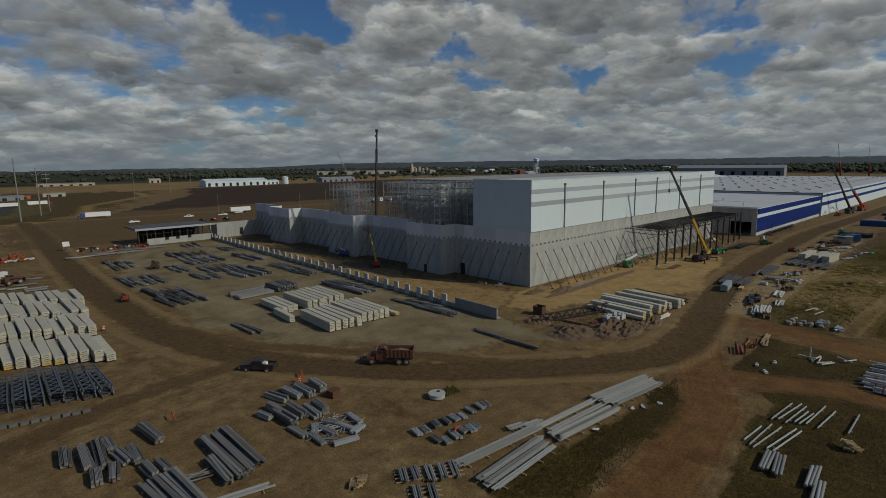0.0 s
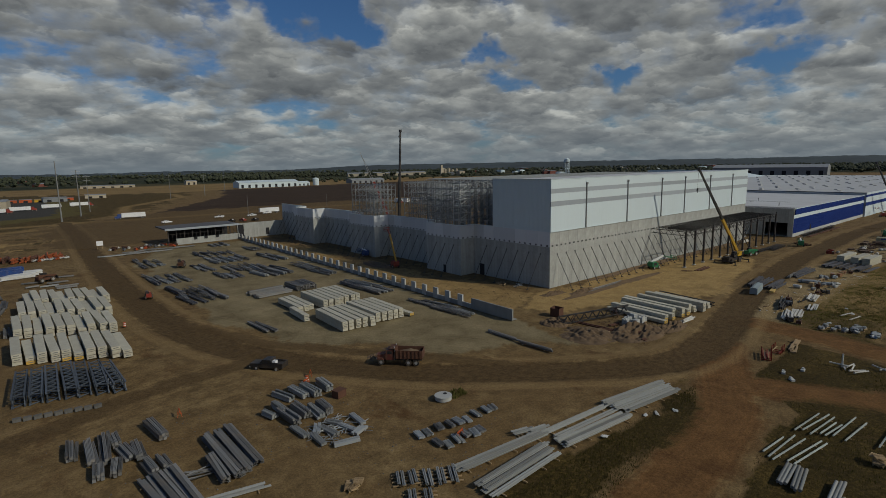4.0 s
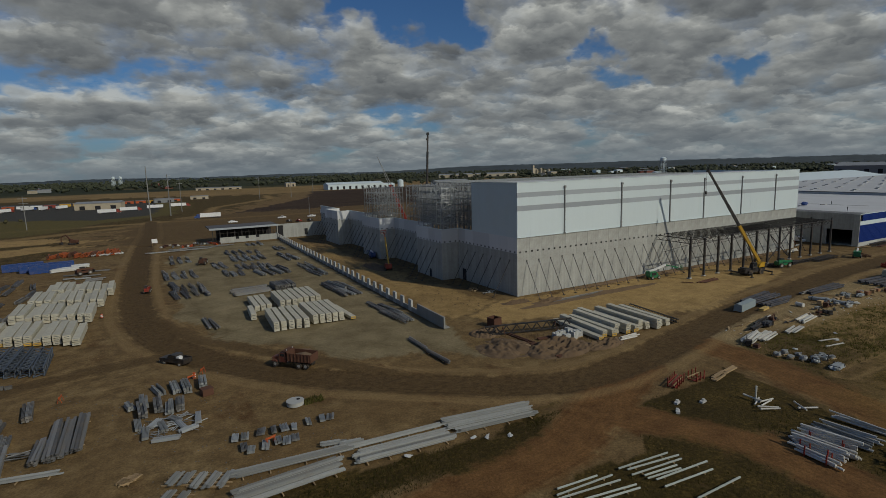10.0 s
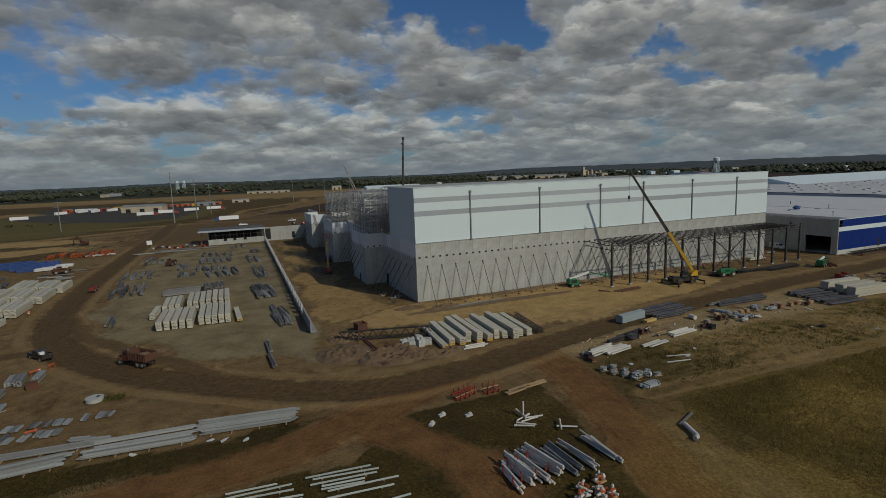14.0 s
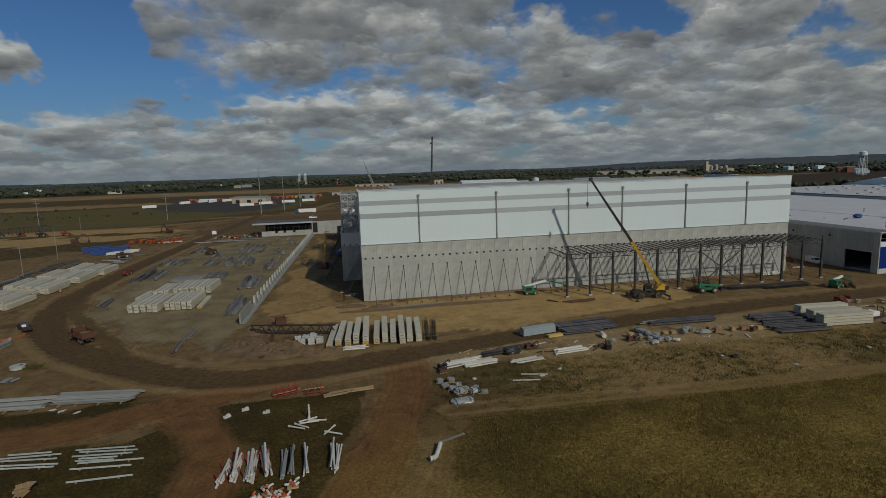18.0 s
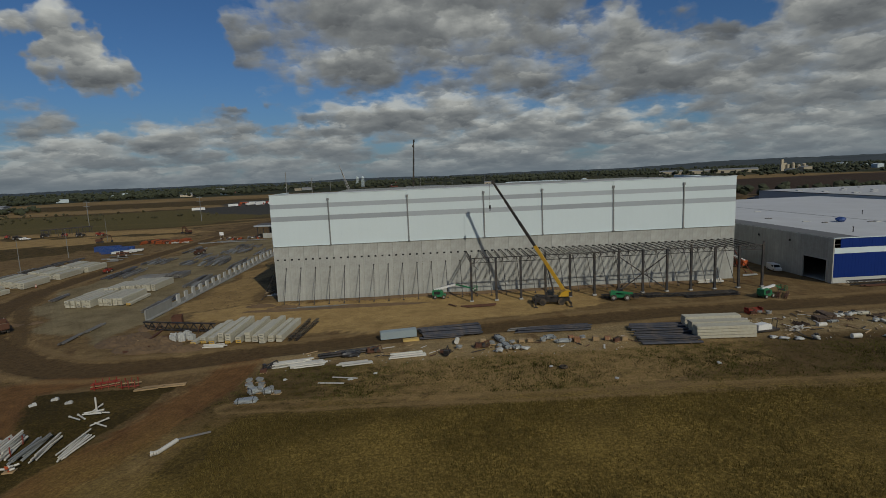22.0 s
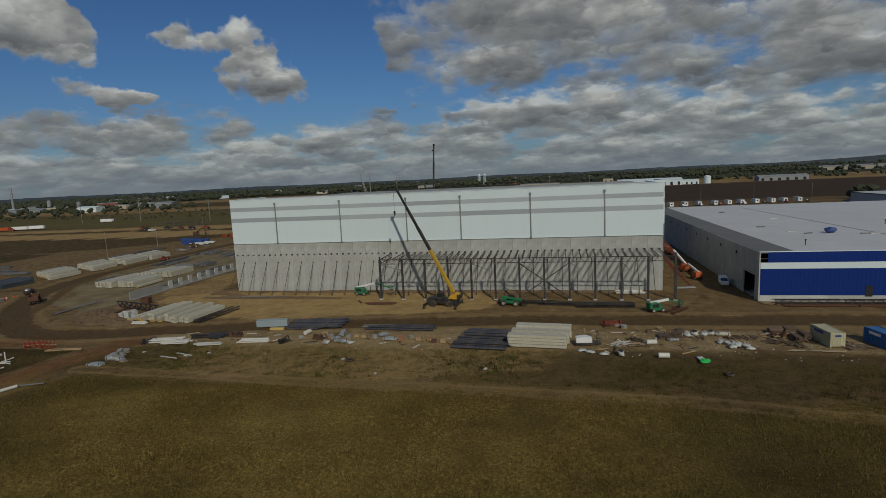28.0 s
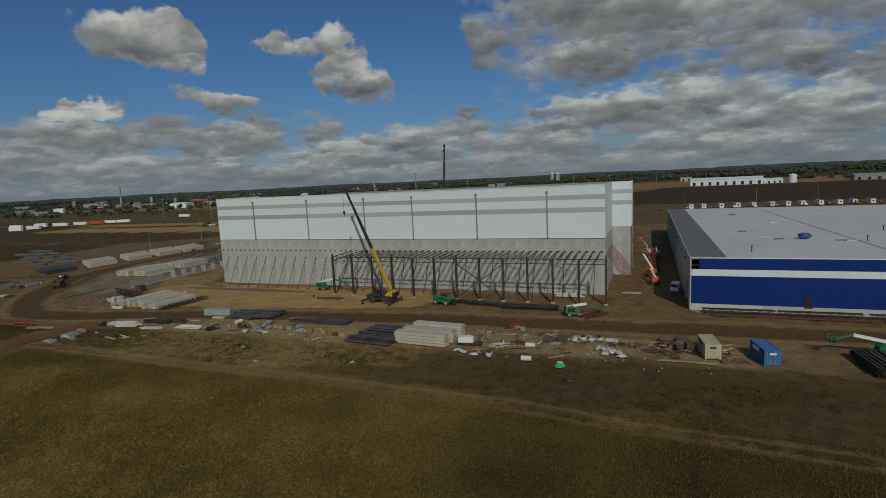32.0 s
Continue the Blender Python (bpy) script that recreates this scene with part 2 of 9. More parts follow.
def surface(name, color, rough=0.7, metal=0.0, var=0.25, fine=6.0, coarse=0.35, streak=0.0, bump=0.15, dirt=None, dirt_amount=0.4, random_value=0.12, spec=0.4):
    """A worn surface: fine grain, broad patches, optional streaks running down and a film of dirt."""
    if name in MATS:
        return MATS[name]
    m = bpy.data.materials.new(name)
    m.use_nodes = True
    nt = m.node_tree
    bs = nt.nodes["Principled BSDF"]
    tc = nd(nt, "ShaderNodeTexCoord")
    vec = tc.outputs["Object"]
    n1 = nd(nt, "ShaderNodeTexNoise", i_Scale=fine, i_Detail=4.0, i_Roughness=0.6)
    n2 = nd(nt, "ShaderNodeTexNoise", i_Scale=coarse, i_Detail=3.0, i_Roughness=0.55)
    nt.links.new(vec, n1.inputs["Vector"])
    nt.links.new(vec, n2.inputs["Vector"])
    v = math_node(nt, "ADD", math_node(nt, "MULTIPLY", n1.outputs[0], 0.45), math_node(nt, "MULTIPLY", n2.outputs[0], 0.55))
    if streak:
        mp = nd(nt, "ShaderNodeMapping")
        mp.inputs["Scale"].default_value = (1.3, 1.3, 0.07)
        nt.links.new(vec, mp.inputs[0])
        n3 = nd(nt, "ShaderNodeTexNoise", i_Scale=1.0, i_Detail=5.0, i_Roughness=0.6)
        nt.links.new(mp.outputs[0], n3.inputs["Vector"])
        v = math_node(nt, "ADD", math_node(nt, "MULTIPLY", v, 1 - streak), math_node(nt, "MULTIPLY", n3.outputs[0], streak))
    oi = nd(nt, "ShaderNodeObjectInfo")
    k = math_node(nt, "MULTIPLY_ADD", math_node(nt, "SUBTRACT", v, 0.5), 2.6 * var, 1.0)
    k = math_node(nt, "MULTIPLY", k, math_node(nt, "MULTIPLY_ADD", math_node(nt, "SUBTRACT", oi.outputs["Random"], 0.5), 2 * random_value, 1.0))
    comb = nd(nt, "ShaderNodeCombineXYZ")
    for s in comb.inputs:
        nt.links.new(k, s)
    col = mix_node(nt, 1.0, color, comb.outputs[0], "MULTIPLY")
    if dirt:
        n4 = nd(nt, "ShaderNodeTexNoise", i_Scale=coarse * 2.3, i_Detail=6.0, i_Roughness=0.65)
        nt.links.new(vec, n4.inputs["Vector"])
        f = ramp_node(nt, n4.outputs[0], [(0.42, 0.0), (0.68, dirt_amount)])
        col = mix_node(nt, f, col, dirt)
    nt.links.new(col, bs.inputs["Base Color"])
    bs.inputs["Metallic"].default_value = metal
    bs.inputs["Specular IOR Level"].default_value = spec
    nt.links.new(math_node(nt, "MULTIPLY_ADD", n1.outputs[0], 0.25, rough - 0.12, clamp=True), bs.inputs["Roughness"])
    if bump:
        b = nd(nt, "ShaderNodeBump", i_Strength=bump, i_Distance=0.05)
        nt.links.new(n1.outputs[0], b.inputs["Height"])
        nt.links.new(b.outputs[0], bs.inputs["Normal"])
    MATS[name] = m
    return m


DUST = (0.24, 0.17, 0.10)
CONCRETE = surface("grey_concrete", (0.36, 0.365, 0.335), 0.85, var=0.62, fine=3.0, coarse=0.28, streak=0.45, dirt=(0.28, 0.26, 0.23), dirt_amount=0.35, random_value=0.07)
CONCRETE_LIGHT = surface("pale_concrete", (0.42, 0.42, 0.39), 0.85, var=0.22, fine=3.0, coarse=0.3, streak=0.3)
CLAD = surface("white_cladding", (0.575, 0.65, 0.66), 0.55, var=0.07, fine=2.0, coarse=0.12, streak=0.3, bump=0.03, random_value=0.015)
CLAD_GREY = surface("grey_cladding_stripe", (0.34, 0.37, 0.39), 0.55, var=0.08, fine=2.0, coarse=0.2, bump=0.03)
DARK_STEEL = surface("dark_primed_steel", (0.032, 0.032, 0.035), 0.6, metal=0.2, var=0.35, dirt=DUST, dirt_amount=0.25)
GALV = surface("galvanised_steel", (0.34, 0.36, 0.36), 0.55, metal=0.3, var=0.30, random_value=0.2, dirt=DUST, dirt_amount=0.3)
RACK = surface("rack_steel", (0.25, 0.265, 0.27), 0.5, metal=0.3, var=0.3, random_value=0.3)
BLUE_CLAD = surface("blue_cladding", (0.002, 0.022, 0.155), 0.6, var=0.12, coarse=0.15, bump=0.03, random_value=0.03, spec=0.2)
ROOF_WHITE = surface("white_roof_membrane", (0.46, 0.465, 0.46), 0.7, var=0.14, fine=1.2, coarse=0.05, dirt=(0.40, 0.39, 0.37), dirt_amount=0.35)
ROOF_DARK = surface("dark_roof_deck", (0.10, 0.10, 0.105), 0.8, var=0.3, coarse=0.1)
# near-black: the shade inside pockets, doorways and open bays is put into this colour
HOLE = surface("dark_recess", (0.02, 0.02, 0.022), 0.9, var=0.2)


def plain(name, color, **kw):
    return surface(name, color, **kw)


class M:
    """Collects boxes, bars and tubes into one mesh."""

    def __init__(self):
        self.v, self.f = [], []

    def box(self, c, s, rz=0.0, m=None):
        hx, hy, hz = s[0] / 2, s[1] / 2, s[2] / 2
        ca, sa = math.cos(rz), math.sin(rz)
        i = len(self.v)
        for z in (-hz, hz):
            for x, y in ((-hx, -hy), (hx, -hy), (hx, hy), (-hx, hy)):
                p = (c[0] + x * ca - y * sa, c[1] + x * sa + y * ca, c[2] + z)
                self.v.append(tuple(m @ Vector(p)) if m else p)
        self.f += [(i, i + 3, i + 2, i + 1), (i + 4, i + 5, i + 6, i + 7)] + [(i + k, i + (k + 1) % 4, i + 4 + (k + 1) % 4, i + 4 + k) for k in range(4)]
        return self

    def seg(self, p, q, w, h=None):
        p, q = Vector(p), Vector(q)
        d = (q - p).normalized()
        up = Vector((0, 0, 1)) if abs(d.z) < 0.95 else Vector((0, 1, 0))
        a = d.cross(up).normalized() * (w / 2)
        b = a.cross(d).normalized() * ((h or w) / 2)
        i = len(self.v)
        for e in (p, q):
            self.v += [tuple(e - a - b), tuple(e + a - b), tuple(e + a + b), tuple(e - a + b)]
        self.f += [(i, i + 1, i + 2, i + 3), (i + 7, i + 6, i + 5, i + 4)] + [(i + 4 + k, i + 4 + (k + 1) % 4, i + (k + 1) % 4, i + k) for k in range(4)]
        return self

    def tube(self, p, q, r, n=8, r2=None, caps=True):
        p, q = Vector(p), Vector(q)
        d = (q - p).normalized()
        up = Vector((0, 0, 1)) if abs(d.z) < 0.95 else Vector((0, 1, 0))
        a = d.cross(up).normalized()
        b = a.cross(d)
        i = len(self.v)
        for e, rr in ((p, r), (q, r if r2 is None else r2)):
            for k in range(n):
                t = 2 * math.pi * k / n
                self.v.append(tuple(e + (a * math.cos(t) + b * math.sin(t)) * rr))
        for k in range(n):
            j = (k + 1) % n
            self.f.append((i + n + k, i + n + j, i + j, i + k))
        if caps:
            self.f += [tuple(range(i, i + n)), tuple(range(i + 2 * n - 1, i + n - 1, -1))]
        return self

    def prism(self, pts, axis, lo, hi):
        """Extrude a closed outline of 2D points along x, y or z."""
        i, n = len(self.v), len(pts)
        for t in (lo, hi):
            for a, b in pts:
                self.v.append({"x": (t, a, b), "y": (a, t, b), "z": (a, b, t)}[axis])
        self.f += [tuple(range(i + n - 1, i - 1, -1)), tuple(range(i + n, i + 2 * n))]
        self.f += [(i + k, i + (k + 1) % n, i + n + (k + 1) % n, i + n + k) for k in range(n)]
        return self

    def mesh(self, name, mat):
        me = bpy.data.meshes.new(name)
        me.from_pydata(self.v, [], self.f)
        bm = bmesh.new()
        bm.from_mesh(me)
        bmesh.ops.recalc_face_normals(bm, faces=bm.faces)
        bm.to_mesh(me)
        bm.free()
        me.materials.append(mat)
        return me


def part(name, geo, mat, parent, label="", at=None):
    """One mesh object under a thing or part. geo: M or a mesh that is shared."""
    me = geo.mesh(name, mat) if isinstance(geo, M) else geo
    ob = new(name, me)
    ob.parent = parent
    if at is not None:
        ob.matrix_basis = at
    return tagged(ob, label)


def thing(name, label, category, group="", kind="", at=None):
    ob = new(name)
    ob.empty_display_size = 0.3
    if at is not None:
        ob.matrix_basis = at
    return tagged(ob, label, category, group, kind)


def solid(name, geo, mat, label, category, group="", kind="", at=None):
    me = geo.mesh(name, mat) if isinstance(geo, M) else geo
    ob = new(name, me)
    if at is not None:
        ob.matrix_basis = at
    return tagged(ob, label, category, group, kind)

# Ground: one sheet from the site to the horizon. Zones (roads, grass, fields) follow their outlines in plan.
HAUL_ROAD = [(-78, 330), (-80, 230), (-82.5, 188), (-85, 124), (-86, 80), (-85.5, 55), (-84.5, 31), (-80.5, 11.5), (-73.5, -5), (-65, -17), (-56, -27), (-46.5, -35),
             (-37, -42.3), (-28, -47), (-19.5, -48), (-9, -46.8), (3, -44.3), (13, -41.8), (37, -37), (62, -34), (90, -30.5), (130, -29), (175, -27), (270, -31), (460, -35), (700, -40)]
INNER_TRACK = [(-85.3, 41), (-79.5, 25), (-73.5, 8), (-63, -7), (-53, -22), (-45.5, -34)]
BRANCH_TRACK = [(-80, 1.3), (-91, 0.7), (-99, -1), (-107, -4.4), (-125, -10), (-160, -22)]
DIRT_TRACKS = [[(-12, -49), (-26, -55), (-40, -61.7), (-55, -63.5), (-66, -64.5), (-90, -66), (-130, -70)],
               [(6, -46), (5, -58), (2.3, -69), (0.7, -74.5), (-1.7, -81), (-3.5, -86), (-10, -112), (-18, -160), (-40, -300), (-60, -600)],
               [(-20, -52), (-30, -57), (-27, -61.5), (-24.2, -66), (-21.9, -71), (-20.2, -76), (-21, -90), (-26, -150), (-50, -300), (-70, -600)]]
FIELD_TRACK = [(10, -68.5), (29, -68.5), (54, -70), (74, -70.5), (117, -72), (137, -74.5), (200, -80), (330, -88)]
FAR_ROADS = [([(-600, 330), (-60, 322), (80, 318), (400, 330), (900, 345)], 6.0), ([(-45, 340), (-20, 470), (60, 600), (75, 700)], 5.0),
             ([(-700, 250), (-150, 262), (-90, 300)], 7.0)]


def polyline_distance(px, py, pts):
    best = np.full(px.shape, 1e9)
    for (x0, y0), (x1, y1) in zip(pts, pts[1:]):
        dx, dy = x1 - x0, y1 - y0
        t = np.clip(((px - x0) * dx + (py - y0) * dy) / (dx * dx + dy * dy), 0, 1)
        best = np.minimum(best, np.hypot(px - x0 - t * dx, py - y0 - t * dy))
    return best


def in_polygon(px, py, pts):
    inside = np.zeros(px.shape, bool)
    for (x0, y0), (x1, y1) in zip(pts, pts[1:] + pts[:1]):
        cross = ((y0 > py) != (y1 > py)) & (px < (x1 - x0) * (py - y0) / (y1 - y0 + 1e-9) + x0)
        inside ^= cross
    return inside


def soft(d, half, edge):
    return np.clip((half + edge - d) / (2 * edge), 0, 1)


def grown(lo, hi, step, out, k=1.16):
    mid = list(np.arange(lo, hi + step / 2, step))
    a, s = [], step
    while (a[-1] if a else 0) < out:
        s = min(s * k, 5.0) if (a[-1] if a else 0) < 430 else s * k
        a.append((a[-1] if a else 0) + s)
    return np.array([lo - v for v in reversed(a)] + mid + [hi + v for v in a])


def build_ground():
    xs, ys = grown(-135, 205, 1.0, 4300), grown(-128, 185, 1.0, 4300)
    X, Y = np.meshgrid(xs, ys)
    X, Y = X.ravel(), Y.ravel()
    rng = np.random.RandomState(4)
    # slow wobble for the outlines
    W = 1.6 * np.sin(X * 0.21 + 1.3 * np.sin(Y * 0.13)) + 1.3 * np.sin(Y * 0.27 + 1.1 * np.sin(X * 0.17)) + rng.uniform(-0.5, 0.5, X.shape)
    haul = polyline_distance(X, Y, HAUL_ROAD)
    inner = np.minimum(polyline_distance(X, Y, INNER_TRACK) + 1.4, polyline_distance(X, Y, BRANCH_TRACK) + 1.1)
    road = np.zeros(X.shape)
    for pts, half in FAR_ROADS:
        road = np.maximum(road, 0.15 * soft(polyline_distance(X, Y, pts), half, 3))
    # darker brown zone at the east end of the verge
    road = np.maximum(road, 0.55 * soft(np.abs(Y + 61 + 2 * W), 10, 4) * soft(np.abs(X - 165 + 3 * W), 62, 10))
    # churned ground behind the site
    road = np.maximum(road, 0.62 * in_polygon(X + 4 * W, Y + 3 * W, [(-95, 196), (-60, 184), (140, 186), (420, 190), (900, 200), (900, 372), (300, 366), (-15, 370), (-60, 330), (-100, 300)]))
    track = np.zeros(X.shape)
    for pts in DIRT_TRACKS:
        track = np.maximum(track, soft(polyline_distance(X, Y, pts) + 0.5 * W, 3.8, 1.8))
    cart = np.minimum.reduce([polyline_distance(X, Y, p) for p in DIRT_TRACKS])
    rough = ((X > 4) & (X < 260) & (Y < -49.5 + 0.4 * W) & (Y > -76)).astype(float)
    meadow = soft(Y + W + 71.5 - np.clip((60 - X) * 0.05, 0, 4), 0, 2.0) * soft(9 - X + W + np.clip((-76 - Y) * 0.25, -2, 14) * -1, 0, 2.5)
    patch = in_polygon(X + 0.6 * W, Y + 0.5 * W, [(-25, -59), (-14, -57), (-2, -58), (-4, -76), (-14, -108), (-70, -120), (-80, -75), (-57, -69), (-41, -66.5), (-33, -67.5), (-29, -63)])
    patch2 = in_polygon(X + 0.5 * W, Y + 0.5 * W, [(-30, -52.5), (-36, -57.5), (-50, -59.5), (-76, -60.5), (-76, -52.5), (-60, -54.5), (-45, -54)])
    grass = np.maximum(meadow, np.maximum(1.0 * patch, 0.9 * patch2))
    grass = np.maximum(grass, (0.30 + 0.34 * np.clip((X - 75) / 45, 0, 1) + 0.24 * np.clip((42 - X) / 18, 0, 1)) * rough)
    ftrack = soft(polyline_distance(X, Y, FIELD_TRACK) + 0.5 * W, 1.0, 0.9)
    grass *= 1 - 0.3 * ftrack
    grass *= 1 - track
    # open grassland to the west and south, far farmland
    west = in_polygon(X + 8 * W, Y + 5 * W, [(-2000, 100), (-190, 95), (-120, 150), (-112, 235), (-130, 250), (-60, 345), (-20, 400), (110, 745), (-200, 900), (-2000, 900)])
    grass = np.maximum(grass, 0.7 * west)
    south = (Y + 5 * W < -130) | ((X < -175) & (Y < 95))
    grass = np.maximum(grass, 0.8 * (south & (track < 0.5)))
    east = (X > 265) & (Y < -55)
    grass = np.maximum(grass, 0.7 * east)
    plough = in_polygon(X + 3 * W, Y + 3 * W, [(-15, 372), (95, 560), (170, 790), (470, 812), (2200, 900), (2200, 395), (700, 372), (300, 368)])
    tan_f = in_polygon(X + 8 * W, Y + 5 * W, [(-2500, 905), (-200, 900), (110, 745), (172, 796), (470, 816), (2200, 905), (2200, 1320), (900, 1260), (-300, 1190), (-2500, 1150)])
    tan_f |= in_polygon(X + 5 * W, Y + 4 * W, [(-1200, 560), (-500, 520), (-210, 600), (-260, 660), (-1200, 690)])
    far = (np.hypot(X, Y) > 1350) | ((Y > 1180) & (X > -2500))
    # sandy yard before the wall; a sun patch is put into its brightness
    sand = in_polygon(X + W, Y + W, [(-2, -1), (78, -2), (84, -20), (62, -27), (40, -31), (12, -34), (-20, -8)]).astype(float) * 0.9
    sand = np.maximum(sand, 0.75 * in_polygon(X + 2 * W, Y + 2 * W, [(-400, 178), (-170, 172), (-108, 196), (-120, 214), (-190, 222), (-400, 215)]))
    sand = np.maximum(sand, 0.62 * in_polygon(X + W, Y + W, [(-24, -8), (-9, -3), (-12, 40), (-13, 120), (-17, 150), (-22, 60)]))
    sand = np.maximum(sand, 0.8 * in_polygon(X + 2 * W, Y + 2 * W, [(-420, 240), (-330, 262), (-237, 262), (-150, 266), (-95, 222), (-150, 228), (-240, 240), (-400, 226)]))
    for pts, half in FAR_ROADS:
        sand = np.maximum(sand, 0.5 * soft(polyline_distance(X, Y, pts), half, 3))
    green = in_polygon(X + 4 * W, Y + 4 * W, [(-1500, 560), (-600, 500), (-330, 520), (-130, 620), (-60, 760), (-40, 560), (-58, 400), (-110, 350), (-140, 285), (-240, 268), (-330, 268), (-560, 300), (-1500, 380)]).astype(float)
    asphalt = in_polygon(X + W, Y + W, [(-265, 790), (-85, 720), (-62, 560), (-78, 410), (-115, 385), (-185, 445), (-235, 520)]).astype(float)
    # straw-coloured meadow; a patch of sunshine is put in as a paler zone
    straw = soft(np.abs(Y + 98 + 2 * W), 27, 6) * soft(np.abs(X - 64 + 6 * W), 52, 24)
    # pale verge soil, lightened further: sunlight on it is put into the colour
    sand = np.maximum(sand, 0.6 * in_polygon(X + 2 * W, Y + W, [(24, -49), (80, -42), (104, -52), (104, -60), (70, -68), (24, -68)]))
    lot = in_polygon(X + W, Y + W, [(-74, 10), (-50, -18), (-30, -32), (-27, 20), (-22, 160), (-60, 162), (-76, 120)]).astype(float)
    verge = soft(np.abs(Y + 46.5 - 0.02 * X + 0.8 * W), 6.5, 2.0) * soft(np.abs(X - 85 + 2 * W), 76, 6)
    lane = np.minimum.reduce([polyline_distance(X, Y, p) for p in [HAUL_ROAD, INNER_TRACK, BRANCH_TRACK, FIELD_TRACK] + DIRT_TRACKS])
    grass = grass * (1 - np.clip(1.3 * sand, 0, 1) * ~((Y < -40) & (X > 4)))
    Z = np.zeros(X.shape)
    near = (X > -135) & (X < 205) & (Y > -128) & (Y < 185)
    Z += near * (0.035 * W - 0.16 * soft(haul, 3.6, 0.8) + 0.16 * soft(np.abs(haul - 4.9), 0.5, 0.6) - 0.08)
    far_d = np.hypot(X, Y)
    Z -= np.clip(far_d - 1500, 0, 3000) * 0.0012
    nx, ny = len(xs), len(ys)
    i = np.arange(nx * ny).reshape(ny, nx)
    quads = np.stack([i[:-1, :-1], i[:-1, 1:], i[1:, 1:], i[1:, :-1]], -1).reshape(-1, 4)
    me = bpy.data.meshes.new("ground")
    me.vertices.add(nx * ny)
    me.vertices.foreach_set("co", np.stack([X, Y, Z], 1).ravel().astype(np.float32))
    me.loops.add(quads.size)
    me.loops.foreach_set("vertex_index", quads.ravel().astype(np.int32))
    me.polygons.add(len(quads))
    me.polygons.foreach_set("loop_start", np.arange(0, quads.size, 4, dtype=np.int32))
    me.update(calc_edges=True)
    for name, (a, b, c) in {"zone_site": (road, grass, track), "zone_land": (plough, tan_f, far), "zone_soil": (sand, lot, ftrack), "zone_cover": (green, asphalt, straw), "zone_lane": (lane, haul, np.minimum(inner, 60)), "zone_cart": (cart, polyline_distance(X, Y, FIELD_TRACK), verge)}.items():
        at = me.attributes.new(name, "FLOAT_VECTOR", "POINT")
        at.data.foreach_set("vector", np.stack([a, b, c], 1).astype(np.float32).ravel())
    me.materials.append(ground_material())
    ob = new("ground", me)
    return tagged(ob, "bare tan dirt with haul road, grass and far fields", "ground", kind="structure")


